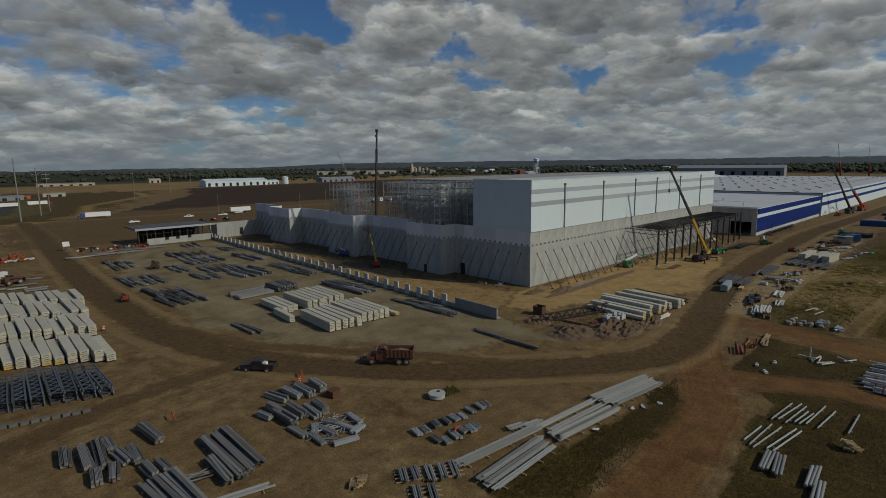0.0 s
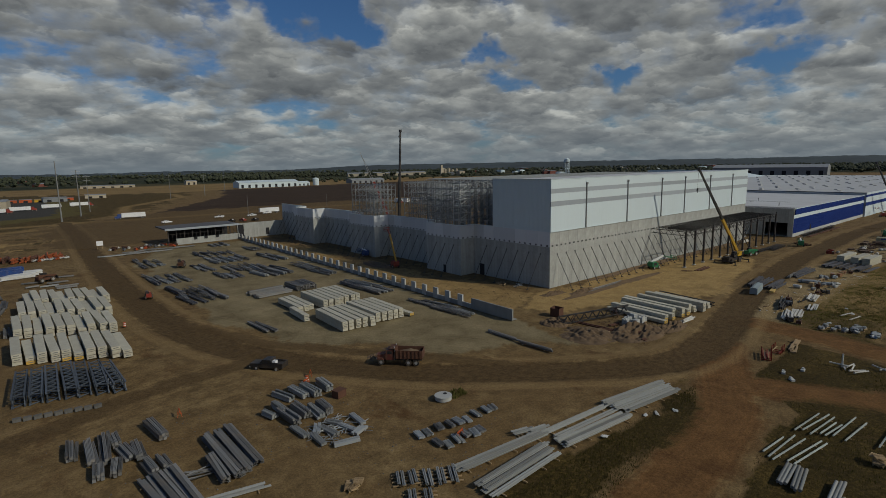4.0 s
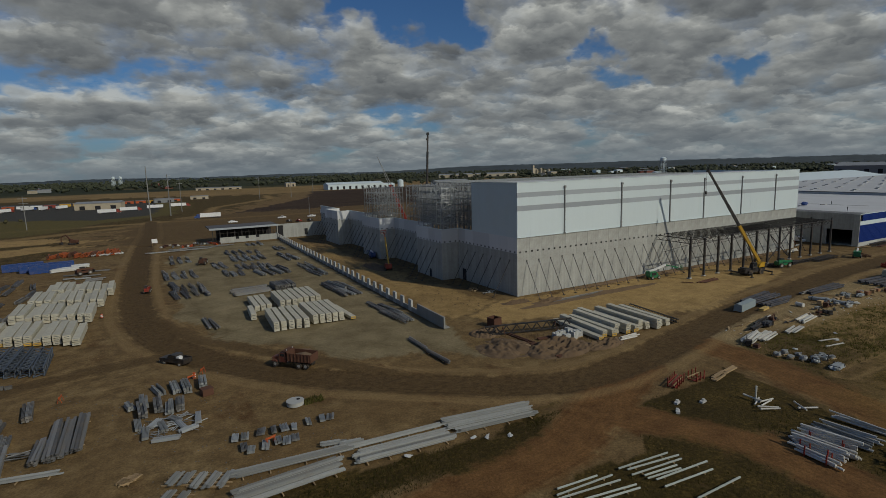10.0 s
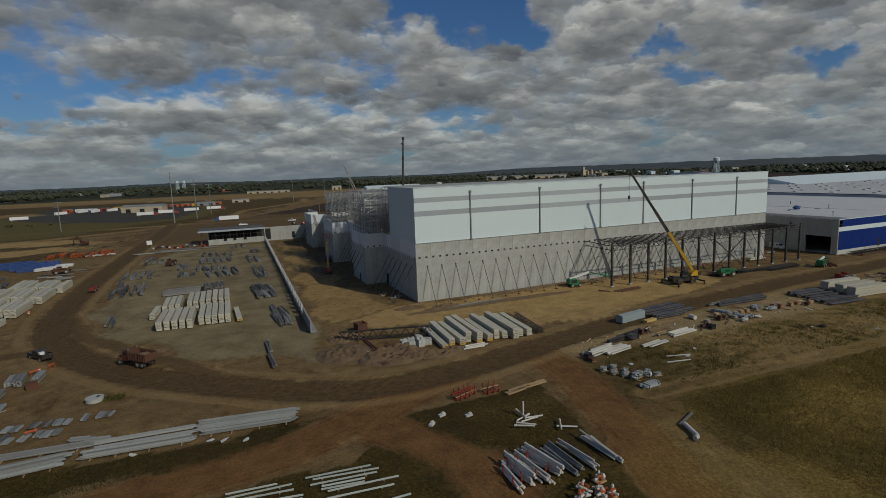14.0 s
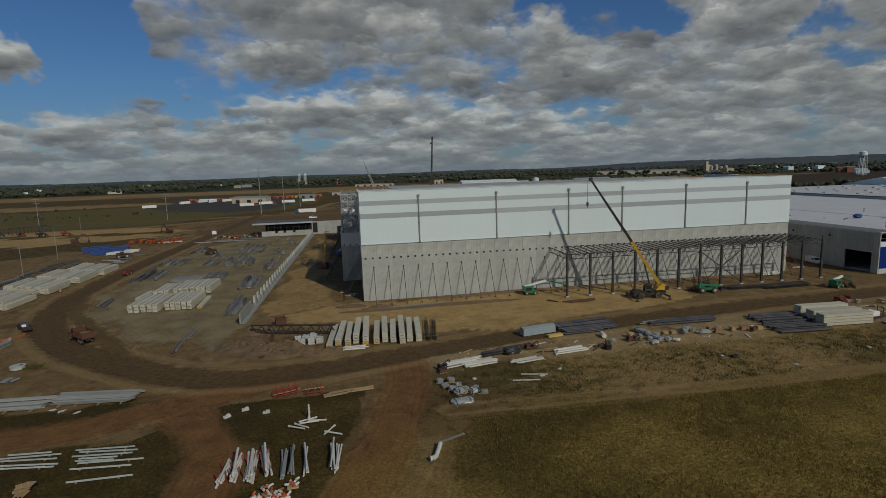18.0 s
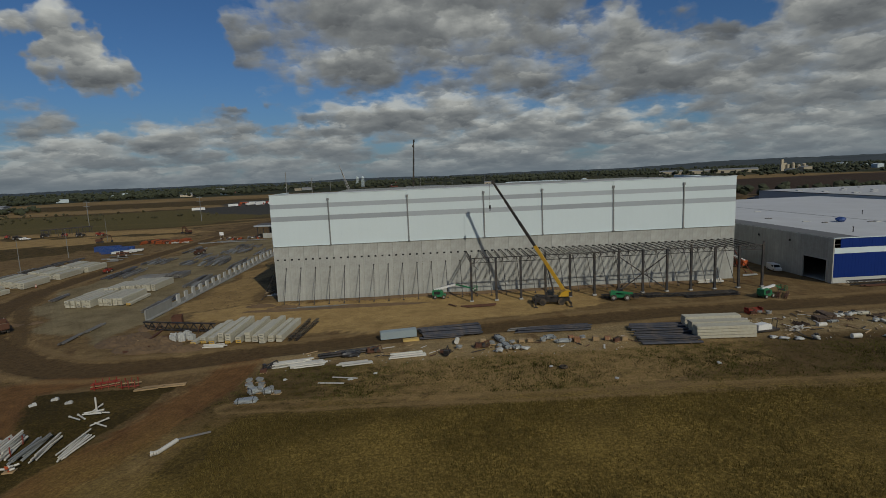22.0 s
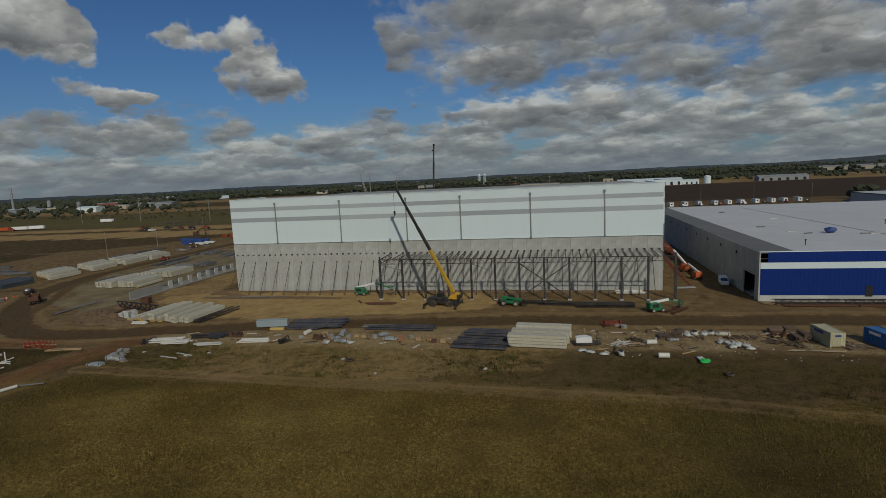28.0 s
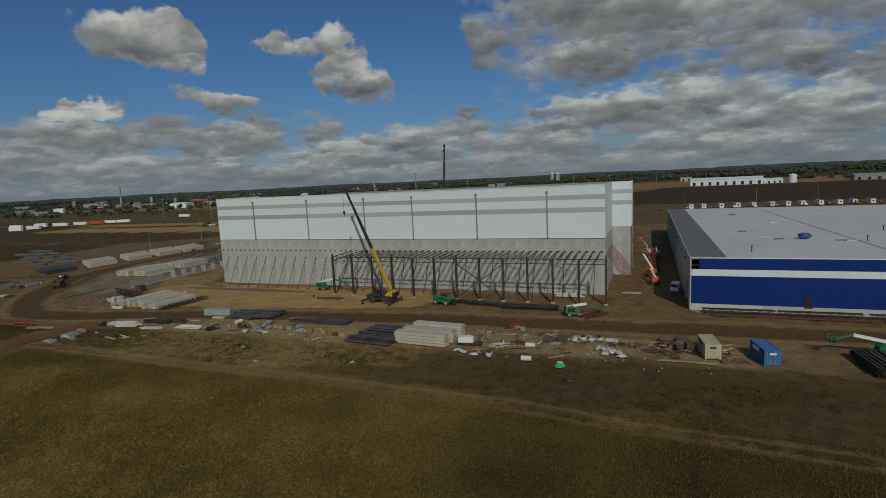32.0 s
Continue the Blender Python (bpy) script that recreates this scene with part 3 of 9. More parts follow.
def ground_material():
    m = bpy.data.materials.new("site_soil")
    m.use_nodes = True
    nt = m.node_tree
    bs = nt.nodes["Principled BSDF"]
    geo = nd(nt, "ShaderNodeTexCoord")
    vec = geo.outputs["Object"]

    def noise_at(scale, detail=5.0, rough=0.6, stretch=None):
        n = nd(nt, "ShaderNodeTexNoise", i_Scale=scale, i_Detail=detail, i_Roughness=rough)
        src = vec
        if stretch:
            mp = nd(nt, "ShaderNodeMapping")
            mp.inputs["Scale"].default_value = stretch
            nt.links.new(vec, mp.inputs[0])
            src = mp.outputs[0]
        nt.links.new(src, n.inputs["Vector"])
        return n.outputs[0]

    def zones(name):
        a = nd(nt, "ShaderNodeAttribute", attribute_name=name)
        s = nd(nt, "ShaderNodeSeparateXYZ")
        nt.links.new(a.outputs["Vector"], s.inputs[0])
        return s.outputs

    def scaled(color, factor):
        comb = nd(nt, "ShaderNodeCombineXYZ")
        for k in comb.inputs:
            nt.links.new(factor, k)
        return mix_node(nt, 1.0, color, comb.outputs[0], "MULTIPLY")

    def within(dist, half, edge, wobble):
        """1 inside the half-width of a track, 0 outside, with a ragged edge."""
        d = math_node(nt, "MULTIPLY_ADD", math_node(nt, "SUBTRACT", mid, 0.5), wobble, dist)
        return math_node(nt, "MULTIPLY_ADD", d, -1 / edge, half / edge + 0.5, clamp=True)

    road, grass, track = zones("zone_site")
    plough, tan_f, far = zones("zone_land")
    sand, lot, ftrack = zones("zone_soil")
    green, asphalt, straw = zones("zone_cover")
    lane, haul, inner = zones("zone_lane")
    cart, field, verge = zones("zone_cart")
    grain, mid, broad, wide = noise_at(3.4, 6.0, 0.68), noise_at(0.35, 6.0, 0.65), noise_at(0.06, 4.0), noise_at(0.011, 4.0)
    patchy = noise_at(0.13, 5.0, 0.62)
    soil = ramp_node(nt, mid, [(0.30, (0.078, 0.056, 0.030)), (0.5, (0.158, 0.116, 0.063)), (0.70, (0.240, 0.181, 0.102))])
    soil = mix_node(nt, ramp_node(nt, broad, [(0.35, 0.0), (0.7, 0.75)]), soil, (0.126, 0.084, 0.042))
    lot_c = ramp_node(nt, patchy, [(0.28, (0.105, 0.088, 0.056)), (0.5, (0.185, 0.162, 0.110)), (0.74, (0.262, 0.232, 0.162))])
    col = mix_node(nt, math_node(nt, "MULTIPLY", lot, 0.9), soil, lot_c)
    # pale sand, brightened in colour to carry sunlight on yard and verge
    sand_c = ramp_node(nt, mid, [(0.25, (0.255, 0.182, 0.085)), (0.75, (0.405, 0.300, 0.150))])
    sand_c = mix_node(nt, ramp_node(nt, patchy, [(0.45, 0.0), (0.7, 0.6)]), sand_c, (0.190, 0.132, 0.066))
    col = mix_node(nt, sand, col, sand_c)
    # pale trodden gravel where material is stored along the road
    col = mix_node(nt, math_node(nt, "MULTIPLY", verge, math_node(nt, "MULTIPLY_ADD", mid, 1.6, -0.1, clamp=True)), col, ramp_node(nt, grain, [(0.3, (0.180, 0.140, 0.080)), (0.7, (0.330, 0.275, 0.178))]))
    orange = ramp_node(nt, mid, [(0.25, (0.085, 0.046, 0.020)), (0.75, (0.175, 0.100, 0.045))])
    col = mix_node(nt, within(cart, 4.0, 1.6, 5.0), col, orange)
    smear = ramp_node(nt, noise_at(0.16, 5.0, 0.7, (1.0, 0.55, 1.0)), [(0.56, 0.0), (0.68, 0.7)])
    col = mix_node(nt, math_node(nt, "MULTIPLY", smear, math_node(nt, "MULTIPLY_ADD", math_node(nt, "MAXIMUM", lot, sand), -1.0, 1.0, clamp=True)), col, (0.072, 0.038, 0.017))
    # dry grass: straw and olive blades over soil
    blades = noise_at(2.2, 6.0, 0.7, (1.0, 1.0, 1.0))
    gcol = ramp_node(nt, math_node(nt, "ADD", math_node(nt, "MULTIPLY", blades, 0.6), math_node(nt, "MULTIPLY", patchy, 0.4)),
                     [(0.30, (0.015, 0.012, 0.004)), (0.5, (0.048, 0.036, 0.011)), (0.68, (0.115, 0.083, 0.027))])
    gfac = math_node(nt, "MULTIPLY_ADD", math_node(nt, "SUBTRACT", mid, 0.5), 4.5, math_node(nt, "MULTIPLY_ADD", grass, 2.0, -0.55), clamp=True)
    gfac = math_node(nt, "MULTIPLY", gfac, math_node(nt, "MULTIPLY", grass, 3.0, clamp=True))
    gfac = math_node(nt, "MULTIPLY", gfac, math_node(nt, "MULTIPLY_ADD", verge, -0.8, 1.0, clamp=True))
    col = mix_node(nt, gfac, col, gcol)
    # dry straw tone, made paler to carry the sunlit part of the meadow
    col = mix_node(nt, math_node(nt, "MULTIPLY", straw, math_node(nt, "MULTIPLY", patchy, 1.5, clamp=True)), col, ramp_node(nt, blades, [(0.32, (0.085, 0.062, 0.018)), (0.5, (0.190, 0.142, 0.042)), (0.68, (0.33, 0.25, 0.088))]))
    col = mix_node(nt, math_node(nt, "MULTIPLY", green, 0.85), col, ramp_node(nt, mid, [(0.3, (0.058, 0.056, 0.022)), (0.55, (0.105, 0.092, 0.036)), (0.8, (0.150, 0.124, 0.052))]))
    col = mix_node(nt, asphalt, col, (0.050, 0.051, 0.053))
    # two worn wheel lines through the meadow
    wheels = math_node(nt, "ABSOLUTE", math_node(nt, "SUBTRACT", field, 1.5))
    col = mix_node(nt, math_node(nt, "MULTIPLY", within(wheels, 0.55, 0.7, 2.6), 0.75), col, (0.185, 0.134, 0.070))
    # packed haul road with pale spilled shoulders and darker wheel lanes
    shoulder = within(math_node(nt, "ABSOLUTE", math_node(nt, "SUBTRACT", haul, 5.6)), 0.9, 1.2, 3.0)
    col = mix_node(nt, math_node(nt, "MULTIPLY", shoulder, 0.36), col, (0.265, 0.195, 0.108))
    ruts = noise_at(0.9, 5.0, 0.6)
    rcol = ramp_node(nt, ruts, [(0.3, (0.054, 0.037, 0.019)), (0.7, (0.098, 0.068, 0.036))])
    rfac = math_node(nt, "MULTIPLY", within(haul, 3.7, 0.9, 3.0), 0.94)
    rfac = math_node(nt, "MAXIMUM", rfac, math_node(nt, "MULTIPLY", within(inner, 3.4, 1.2, 3.4), 0.78))
    rfac = math_node(nt, "MAXIMUM", rfac, math_node(nt, "MULTIPLY", road, math_node(nt, "MULTIPLY_ADD", mid, 0.8, 0.55, clamp=True)))
    col = mix_node(nt, rfac, col, rcol)
    furrow = noise_at(0.05, 4.0, 0.6, (0.3, 2.0, 1.0))
    col = mix_node(nt, plough, col, ramp_node(nt, furrow, [(0.3, (0.029, 0.019, 0.014)), (0.7, (0.054, 0.037, 0.027))]))
    col = mix_node(nt, tan_f, col, ramp_node(nt, wide, [(0.3, (0.15, 0.105, 0.052)), (0.7, (0.24, 0.178, 0.092))]))
    woods = ramp_node(nt, noise_at(0.0045, 6.0, 0.6), [(0.40, (0.020, 0.027, 0.016)), (0.56, (0.034, 0.040, 0.022)), (0.66, (0.095, 0.078, 0.042))])
    col = mix_node(nt, far, col, woods)
    # wheel marks running beside the tracks
    comb = nd(nt, "ShaderNodeCombineXYZ")
    nt.links.new(math_node(nt, "MULTIPLY_ADD", broad, 5.0, math_node(nt, "MULTIPLY", lane, 1.5)), comb.inputs[0])
    nt.links.new(math_node(nt, "MULTIPLY", patchy, 1.5, clamp=True), comb.inputs[1])
    marks = nd(nt, "ShaderNodeTexNoise", i_Scale=1.0, i_Detail=4.0, i_Roughness=0.65)
    nt.links.new(comb.outputs[0], marks.inputs["Vector"])
    near = math_node(nt, "MULTIPLY_ADD", lane, -0.06, 1.15, clamp=True)
    wheel = math_node(nt, "MULTIPLY_ADD", math_node(nt, "MULTIPLY", math_node(nt, "SUBTRACT", marks.outputs[0], 0.5), near), 1.0, 1.0)
    col = scaled(col, wheel)
    col = scaled(col, math_node(nt, "MULTIPLY_ADD", math_node(nt, "SUBTRACT", grain, 0.5), 1.6, 1.0))
    col = mix_node(nt, 1.0, col, (1.10, 1.0, 0.80), "MULTIPLY")
    nt.links.new(col, bs.inputs["Base Color"])
    bs.inputs["Roughness"].default_value = 0.95
    bs.inputs["Specular IOR Level"].default_value = 0.15
    hgt = math_node(nt, "ADD", math_node(nt, "MULTIPLY", grain, 0.4), mid)
    b = nd(nt, "ShaderNodeBump", i_Strength=0.6, i_Distance=0.35)
    nt.links.new(hgt, b.inputs["Height"])
    nt.links.new(b.outputs[0], bs.inputs["Normal"])
    return m


build_ground()

# High-bay warehouse: concrete panels below, white cladding above, open racking behind
LX, TOP, MID, POCKET = 128.0, 28.9, 15.1, 11.4
LEFT_OUTLINE = [(0, 0), (0, 29), (-5.6, 29), (-5.6, 45.5), (0, 45.5), (0, 75.5), (-6, 75.5), (-6, 93), (0, 93), (0, 124), (-6, 124), (-6, 143), (0, 143), (0, 170)]


UPPER = surface("pale_grey_upper_panel", (0.60, 0.61, 0.605), 0.7, var=0.06, coarse=0.2, streak=0.4)


def wall_run(root, p, q, panel, inward, pockets=True, light_top=False):
    """A run of tilt-up panels from p to q, with a row of beam pockets; inward: unit normal into the building."""
    p, q, inn = Vector((*p, 0)), Vector((*q, 0)), Vector((*inward, 0))
    length = (q - p).length
    n = max(1, round(length / panel))
    d = (q - p).normalized()
    w = length / n
    rz = math.atan2(d.y, d.x)
    zt = POCKET - 0.3 if light_top else MID
    me = M().box((0, 0, zt / 2), (w - 0.03, 0.3, zt)).mesh("concrete_panel", CONCRETE)
    for k in range(n):
        c = p + d * (w * (k + 0.5)) + inn * 0.15
        part("concrete_panel", me, CONCRETE, root, at=Matrix.Translation(c) @ Matrix.Rotation(rz, 4, "Z"))
    if light_top:
        me2 = M().box((0, 0, (zt + MID) / 2), (w - 0.03, 0.36, MID - zt)).mesh("upper_panel", UPPER)
        for k in range(n):
            c = p + d * (w * (k + 0.5)) + inn * 0.15
            part("upper_panel", me2, UPPER, root, at=Matrix.Translation(c) @ Matrix.Rotation(rz, 4, "Z"))
    part("parapet_cap", M().box((0, 0, MID + 0.06), (length, 0.42, 0.12)), CLAD, root, at=Matrix.Translation((p + q) / 2 + inn * 0.15) @ Matrix.Rotation(rz, 4, "Z"))
    if pockets:
        # dark plates on the face; colour gives the pockets their shade
        mp = M().box((0, 0, 0), (0.52, 0.06, 0.42)).mesh("beam_pocket", HOLE)
        m = int(length / 1.86)
        for k in range(m):
            c = p + d * (length * (k + 0.5) / m) - inn * (0.02 if not light_top else 0.035)
            part("beam_pocket", mp, HOLE, root, at=Matrix.Translation((c.x, c.y, POCKET)) @ Matrix.Rotation(rz, 4, "Z"))


def build_warehouse():
    root = thing("warehouse", "half-built high warehouse, white cladding over grey concrete panels", "building", kind="structure")
    wall_run(root, (0, 0), (LX, 0), 3.95, (0, 1))
    for a, b in zip(LEFT_OUTLINE, LEFT_OUTLINE[1:]):
        dx, dy = b[0] - a[0], b[1] - a[1]
        n = Vector((dy, -dx)).normalized()
        if abs(dx) > 0.1:
            n = Vector((0, 1)) if dx < 0 else Vector((0, -1))
        else:
            n = Vector((1, 0))
        wall_run(root, a, b, 4.1, n, pockets=True, light_top=True)
    # cladding bays between the downpipes
    edges = [0, 15.5, 36.7, 57.4, 73.5, 93.3, 113.1, LX]
    levels = [(MID, 21.85, CLAD, "cladding_panel"), (21.85, 23.15, CLAD_GREY, "grey_stripe"), (23.15, 25.25, CLAD, "cladding_panel"), (25.25, 26.45, CLAD_GREY, "grey_stripe"), (26.45, TOP, CLAD, "cladding_panel")]
    for x0, x1 in zip(edges, edges[1:]):
        for z0, z1, mat, nm in levels:
            g = M()
            off = -0.10 if mat is CLAD else -0.085
            g.box(((x0 + x1) / 2, off + 0.12, (z0 + z1) / 2), (x1 - x0 - 0.02, 0.24, z1 - z0 - 0.01))
            x = x0 + 0.6
            while x < x1 - 0.3:
                g.box((x, off + 0.004, (z0 + z1) / 2), (0.04, 0.02, z1 - z0 - 0.02))
                x += 1.2
            part(nm, g, mat, root)
    pipe = M().box((0, -0.22, (MID + 27.3) / 2), (0.28, 0.3, 27.3 - MID)).box((0, -0.28, 27.4), (0.55, 0.45, 0.6)).box((0, -0.26, MID + 0.1), (0.55, 0.36, 0.25)).mesh("downpipe", surface("grey_downpipe", (0.20, 0.205, 0.20), 0.5))
    for x in edges[1:-1]:
        part("downpipe", pipe, None, root, at=Matrix.Translation((x, 0, 0)))
    part("base_flashing", M().box((LX / 2, -0.08, MID + 0.03), (LX, 0.36, 0.10)), CLAD, root)
    part("coping", M().box((LX / 2, 0.05, TOP + 0.06), (LX + 0.3, 0.5, 0.12)), CLAD, root)
    # shaded west end of the high part, vertical ribs
    g = M().box((0.14, 10.6, (MID + TOP) / 2), (0.24, 21.0, TOP - MID))
    y = 0.4
    while y < 21:
        g.box((0.0, y, (MID + TOP) / 2), (0.05, 0.06, TOP - MID - 0.02))
        y += 0.45
    part("end_cladding", g, CLAD, root)
    part("end_coping", M().box((0.1, 10.6, TOP + 0.06), (0.5, 21, 0.12)), CLAD, root)
    # east end
    part("east_wall", M().box((LX - 0.15, 14.6, MID / 2), (0.3, 28.6, MID)), CONCRETE, root)
    part("east_cladding", M().box((LX - 0.12, 14.6, (MID + TOP) / 2), (0.24, 28.6, TOP - MID)), CLAD, root)
    wall_run(root, (LX, 29), (LX + 5.6, 29), 2.8, (0, 1), pockets=False)
    for z0, z1, mat, nm in levels:
        part(nm, M().box((LX + 2.8, 29.05, (z0 + z1) / 2), (5.6, 0.24, z1 - z0 - 0.01)), mat, root)
    part("east_wall", M().box((LX + 5.45, 38, MID / 2), (0.3, 18, MID)), CONCRETE, root)
    part("east_cladding", M().box((LX + 5.47, 38, (MID + TOP) / 2), (0.24, 18, TOP - MID)), CLAD, root)
    part("high_roof", M().box((LX / 2, 10.7, TOP - 0.4), (LX - 0.6, 20.6, 0.3)), ROOF_WHITE, root)
    return root


def rack_block(root, x0, x1, y0, y1, z0, z1, sx=3.1, sy=2.8, sz=1.9, thick=0.19):
    """Open storage racking: upright frames, load beams and bracing."""
    nx, ny, nz = max(1, round((x1 - x0) / sx)), max(1, round((y1 - y0) / sy)), max(1, round((z1 - z0) / sz))
    xs, ys, zs = np.linspace(x0, x1, nx + 1), np.linspace(y0, y1, ny + 1), np.linspace(z0, z1, nz + 1)
    for y in ys:
        g = M()
        for x in xs:
            g.seg((x, y, z0), (x, y, z1 + 0.5), thick)
        for a, b in zip(xs, xs[1:]):
            for k, (c, d) in enumerate(zip(zs, zs[1:])):
                g.seg((a, y, c), (b, y, d), thick * 0.55) if k % 2 else g.seg((b, y, c), (a, y, d), thick * 0.55)
        part("upright_frame", g, RACK, root)
    for x in xs:
        for z in zs[1:]:
            part("load_beam", M().seg((x, y0, z), (x, y1, z), thick * 0.8, 0.16), RACK, root)
    g = M()
    for x, y in itertools.product(xs, ys):
        g.seg((x, y, -0.1), (x, y, z0), thick)
    tagged(part("lower_upright", g, RACK, root), kind="stuff")
    for z in zs[1::2]:
        g = M()
        for y in ys:
            g.seg((x0, y, z), (x1, y, z), thick * 0.7)
        part("tie_bar", g, RACK, root)


def build_racks():
    root = thing("storage_racking", "tall open galvanised steel storage racking inside the unclad warehouse", "racking", kind="structure")
    rack_block(root, -4.9, 8.0, 29.8, 45, 14.6, 27.6)
    rack_block(root, 1.0, 10.3, 21.6, 29.8, 14.6, 27.9)
    rack_block(root, 1.0, 10.3, 45, 66, 14.6, 27.2)
    tower = thing("rack_tower", "free-standing open steel rack tower rising above the low roof", "racking", kind="structure")
    rack_block(tower, -5, 4.5, 76.5, 92, 14.4, 26.2)
    # the rest of the racking field, seen edge-on behind the cladding
    g = M()
    for x in np.arange(11.5, LX, 3.4):
        for y in np.arange(22, 67, 3.7):
            g.seg((x, y, -0.1), (x, y, 28.0), 0.16)
        for z in (5.0, 10.0, 14.0, 17.5, 20.5, 23.5, 26.3, 27.9):
            g.seg((x, 22, z), (x, 66, z), 0.14)
    for y in np.arange(22, 67, 2.2):
        g.seg((12, y, 28.1), (LX - 1, y, 28.1), 0.18)
        g.seg((12, y, 24), (LX - 1, y, 24), 0.14)
    tagged(part("rack_field", g, RACK, root), kind="stuff")
    # pale scaffold stair standing at the corner of the racking
    tube = surface("zinc_tube", (0.46, 0.47, 0.46), 0.5, metal=0.3)
    mast = thing("scaffold_tower", "pale scaffold stair tower standing in the racking", "scaffold", kind="structure")
    sx, sy = (-5.1, -2.9, -0.4), (30.3, 32.6)
    for px, py in itertools.product(sx, sy):
        part("standard", M().tube((px, py, -0.1), (px, py, 27.2), 0.12, 6), tube, mast)
    for k, z in enumerate(np.arange(16.6, 27.3, 2.1)):
        g = M()
        for py in sy:
            g.seg((sx[0], py, z), (sx[2], py, z), 0.2)
        for px in sx:
            g.seg((px, sy[0], z), (px, sy[1], z), 0.2)
        part("ledger", g, tube, mast)
        part("deck", M().box((-4.0 + 2.3 * (k % 2), 31.45, z + 0.12), (2.0, 2.2, 0.1)), tube, mast)
        part("stair_flight", M().seg((sx[0], 30.6, z - 2.1), (sx[2], 30.6, z), 0.22) if k % 2 else M().seg((sx[2], 30.6, z - 2.1), (sx[0], 30.6, z), 0.22), tube, mast)


build_warehouse()
build_racks()


# Blue-and-white building next door
BX, BY, BTOP = 147.2, -12.3, 11.9


def build_blue_building():
    root = thing("blue_building", "long low building, blue metal front with a white stripe", "building", kind="structure")
    xe = 262.0
    levels = [(0, 1.5, CONCRETE_LIGHT, "plinth"), (1.5, 7.9, BLUE_CLAD, "blue_panel"), (7.9, 9.4, CLAD, "white_stripe"), (9.4, BTOP, BLUE_CLAD, "blue_panel")]
    for z0, z1, mat, nm in levels:
        x = BX + 0.3
        while x < xe - 0.1:
            x1 = min(x + 14.4, xe)
            start = x + (1.6 if nm == "blue_panel" and z0 > 9 and x < BX + 1 else 0)
            g = M().box(((start + x1) / 2, BY + 0.1, (z0 + z1) / 2), (x1 - start - 0.01, 0.24 if mat is not CONCRETE_LIGHT else 0.3, z1 - z0 - 0.01))
            if nm == "blue_panel":
                for k in range(int((x1 - start) / 0.9)):
                    g.box((start + 0.45 + 0.9 * k, BY - 0.03, (z0 + z1) / 2), (0.06, 0.04, z1 - z0 - 0.02))
            part(nm, g, mat, root)
            x = x1
    part("girt", M().seg((BX + 0.2, BY + 0.2, 10.3), (BX + 2, BY + 0.2, 10.3), 0.2).seg((BX + 0.2, BY + 0.2, 11.6), (BX + 2, BY + 0.2, 11.6), 0.2), DARK_STEEL, root)
    part("coping", M().box(((BX + xe) / 2, BY + 0.1, BTOP + 0.08), (xe - BX, 0.5, 0.18)), CLAD, root)
    # west wall with a vehicle opening
    oy0, oy1, oz = -10.3, -1.6, 6.0
    y = BY
    spans = [(BY, oy0), (oy1, 12), (12, 28), (28, 44), (44, 60), (60, 76), (76, 92), (92, 108), (108, 124), (124, 140)]
    for a, b in spans:
        part("wall_panel", M().box((BX + 0.15, (a + b) / 2, BTOP / 2), (0.3, b - a - 0.03, BTOP)), CONCRETE, root)
    part("lintel", M().box((BX + 0.15, (oy0 + oy1) / 2, (oz + BTOP) / 2), (0.3, oy1 - oy0 - 0.03, BTOP - oz)), CONCRETE, root)
    part("opening_frame", M().box((BX - 0.05, oy0 - 0.2, oz / 2), (0.3, 0.4, oz)).box((BX - 0.05, oy1 + 0.2, oz / 2), (0.3, 0.4, oz)).box((BX - 0.05, (oy0 + oy1) / 2, oz + 0.2), (0.3, oy1 - oy0 + 0.8, 0.4)), CONCRETE_LIGHT, root)
    for k in range(9):
        part("roof_bracket", M().box((BX - 0.12, 4 + 14 * k, 9.6), (0.22, 0.5, 0.6)), HOLE, root)
    part("inner_floor", M().box(((BX + xe) / 2, 64, 0.06), (xe - BX - 1, 150, 0.1)), CONCRETE, root)
    part("east_wall", M().box((xe - 0.15, 64, BTOP / 2), (0.3, 152, BTOP)), CONCRETE, root)
    part("rear_wall", M().box(((BX + xe) / 2, 139.8, BTOP / 2), (xe - BX, 0.3, BTOP)), CONCRETE, root)
    part("roof", M().box(((BX + xe) / 2, 63.9, BTOP - 0.1), (xe - BX - 0.4, 151.6, 0.3)), ROOF_WHITE, root)
    part("roof_edge", M().box((BX + 3.9, 63.9, BTOP + 0.09), (7.2, 151.2, 0.08)), surface("grey_roof_edge", (0.15, 0.152, 0.15), 0.8, var=0.3, coarse=0.15), root, "grey unfinished strip along the roof edge")
    part("door", M().box((170.2, BY - 0.05, 2.5), (1.5, 0.12, 2.5)), HOLE, root, "dark doorway in the blue cladding")
    seam = surface("grey_roof_seam", (0.30, 0.30, 0.29), 0.8)
    for k in range(6):
        part("roof_seam", M().seg((184.5 + 0.6 * k, 122 - 20 * k, BTOP + 0.09), (185.1 + 0.6 * k, 102 - 20 * k, BTOP + 0.09), 0.5, 0.06), seam, root)
    return root


build_blue_building()


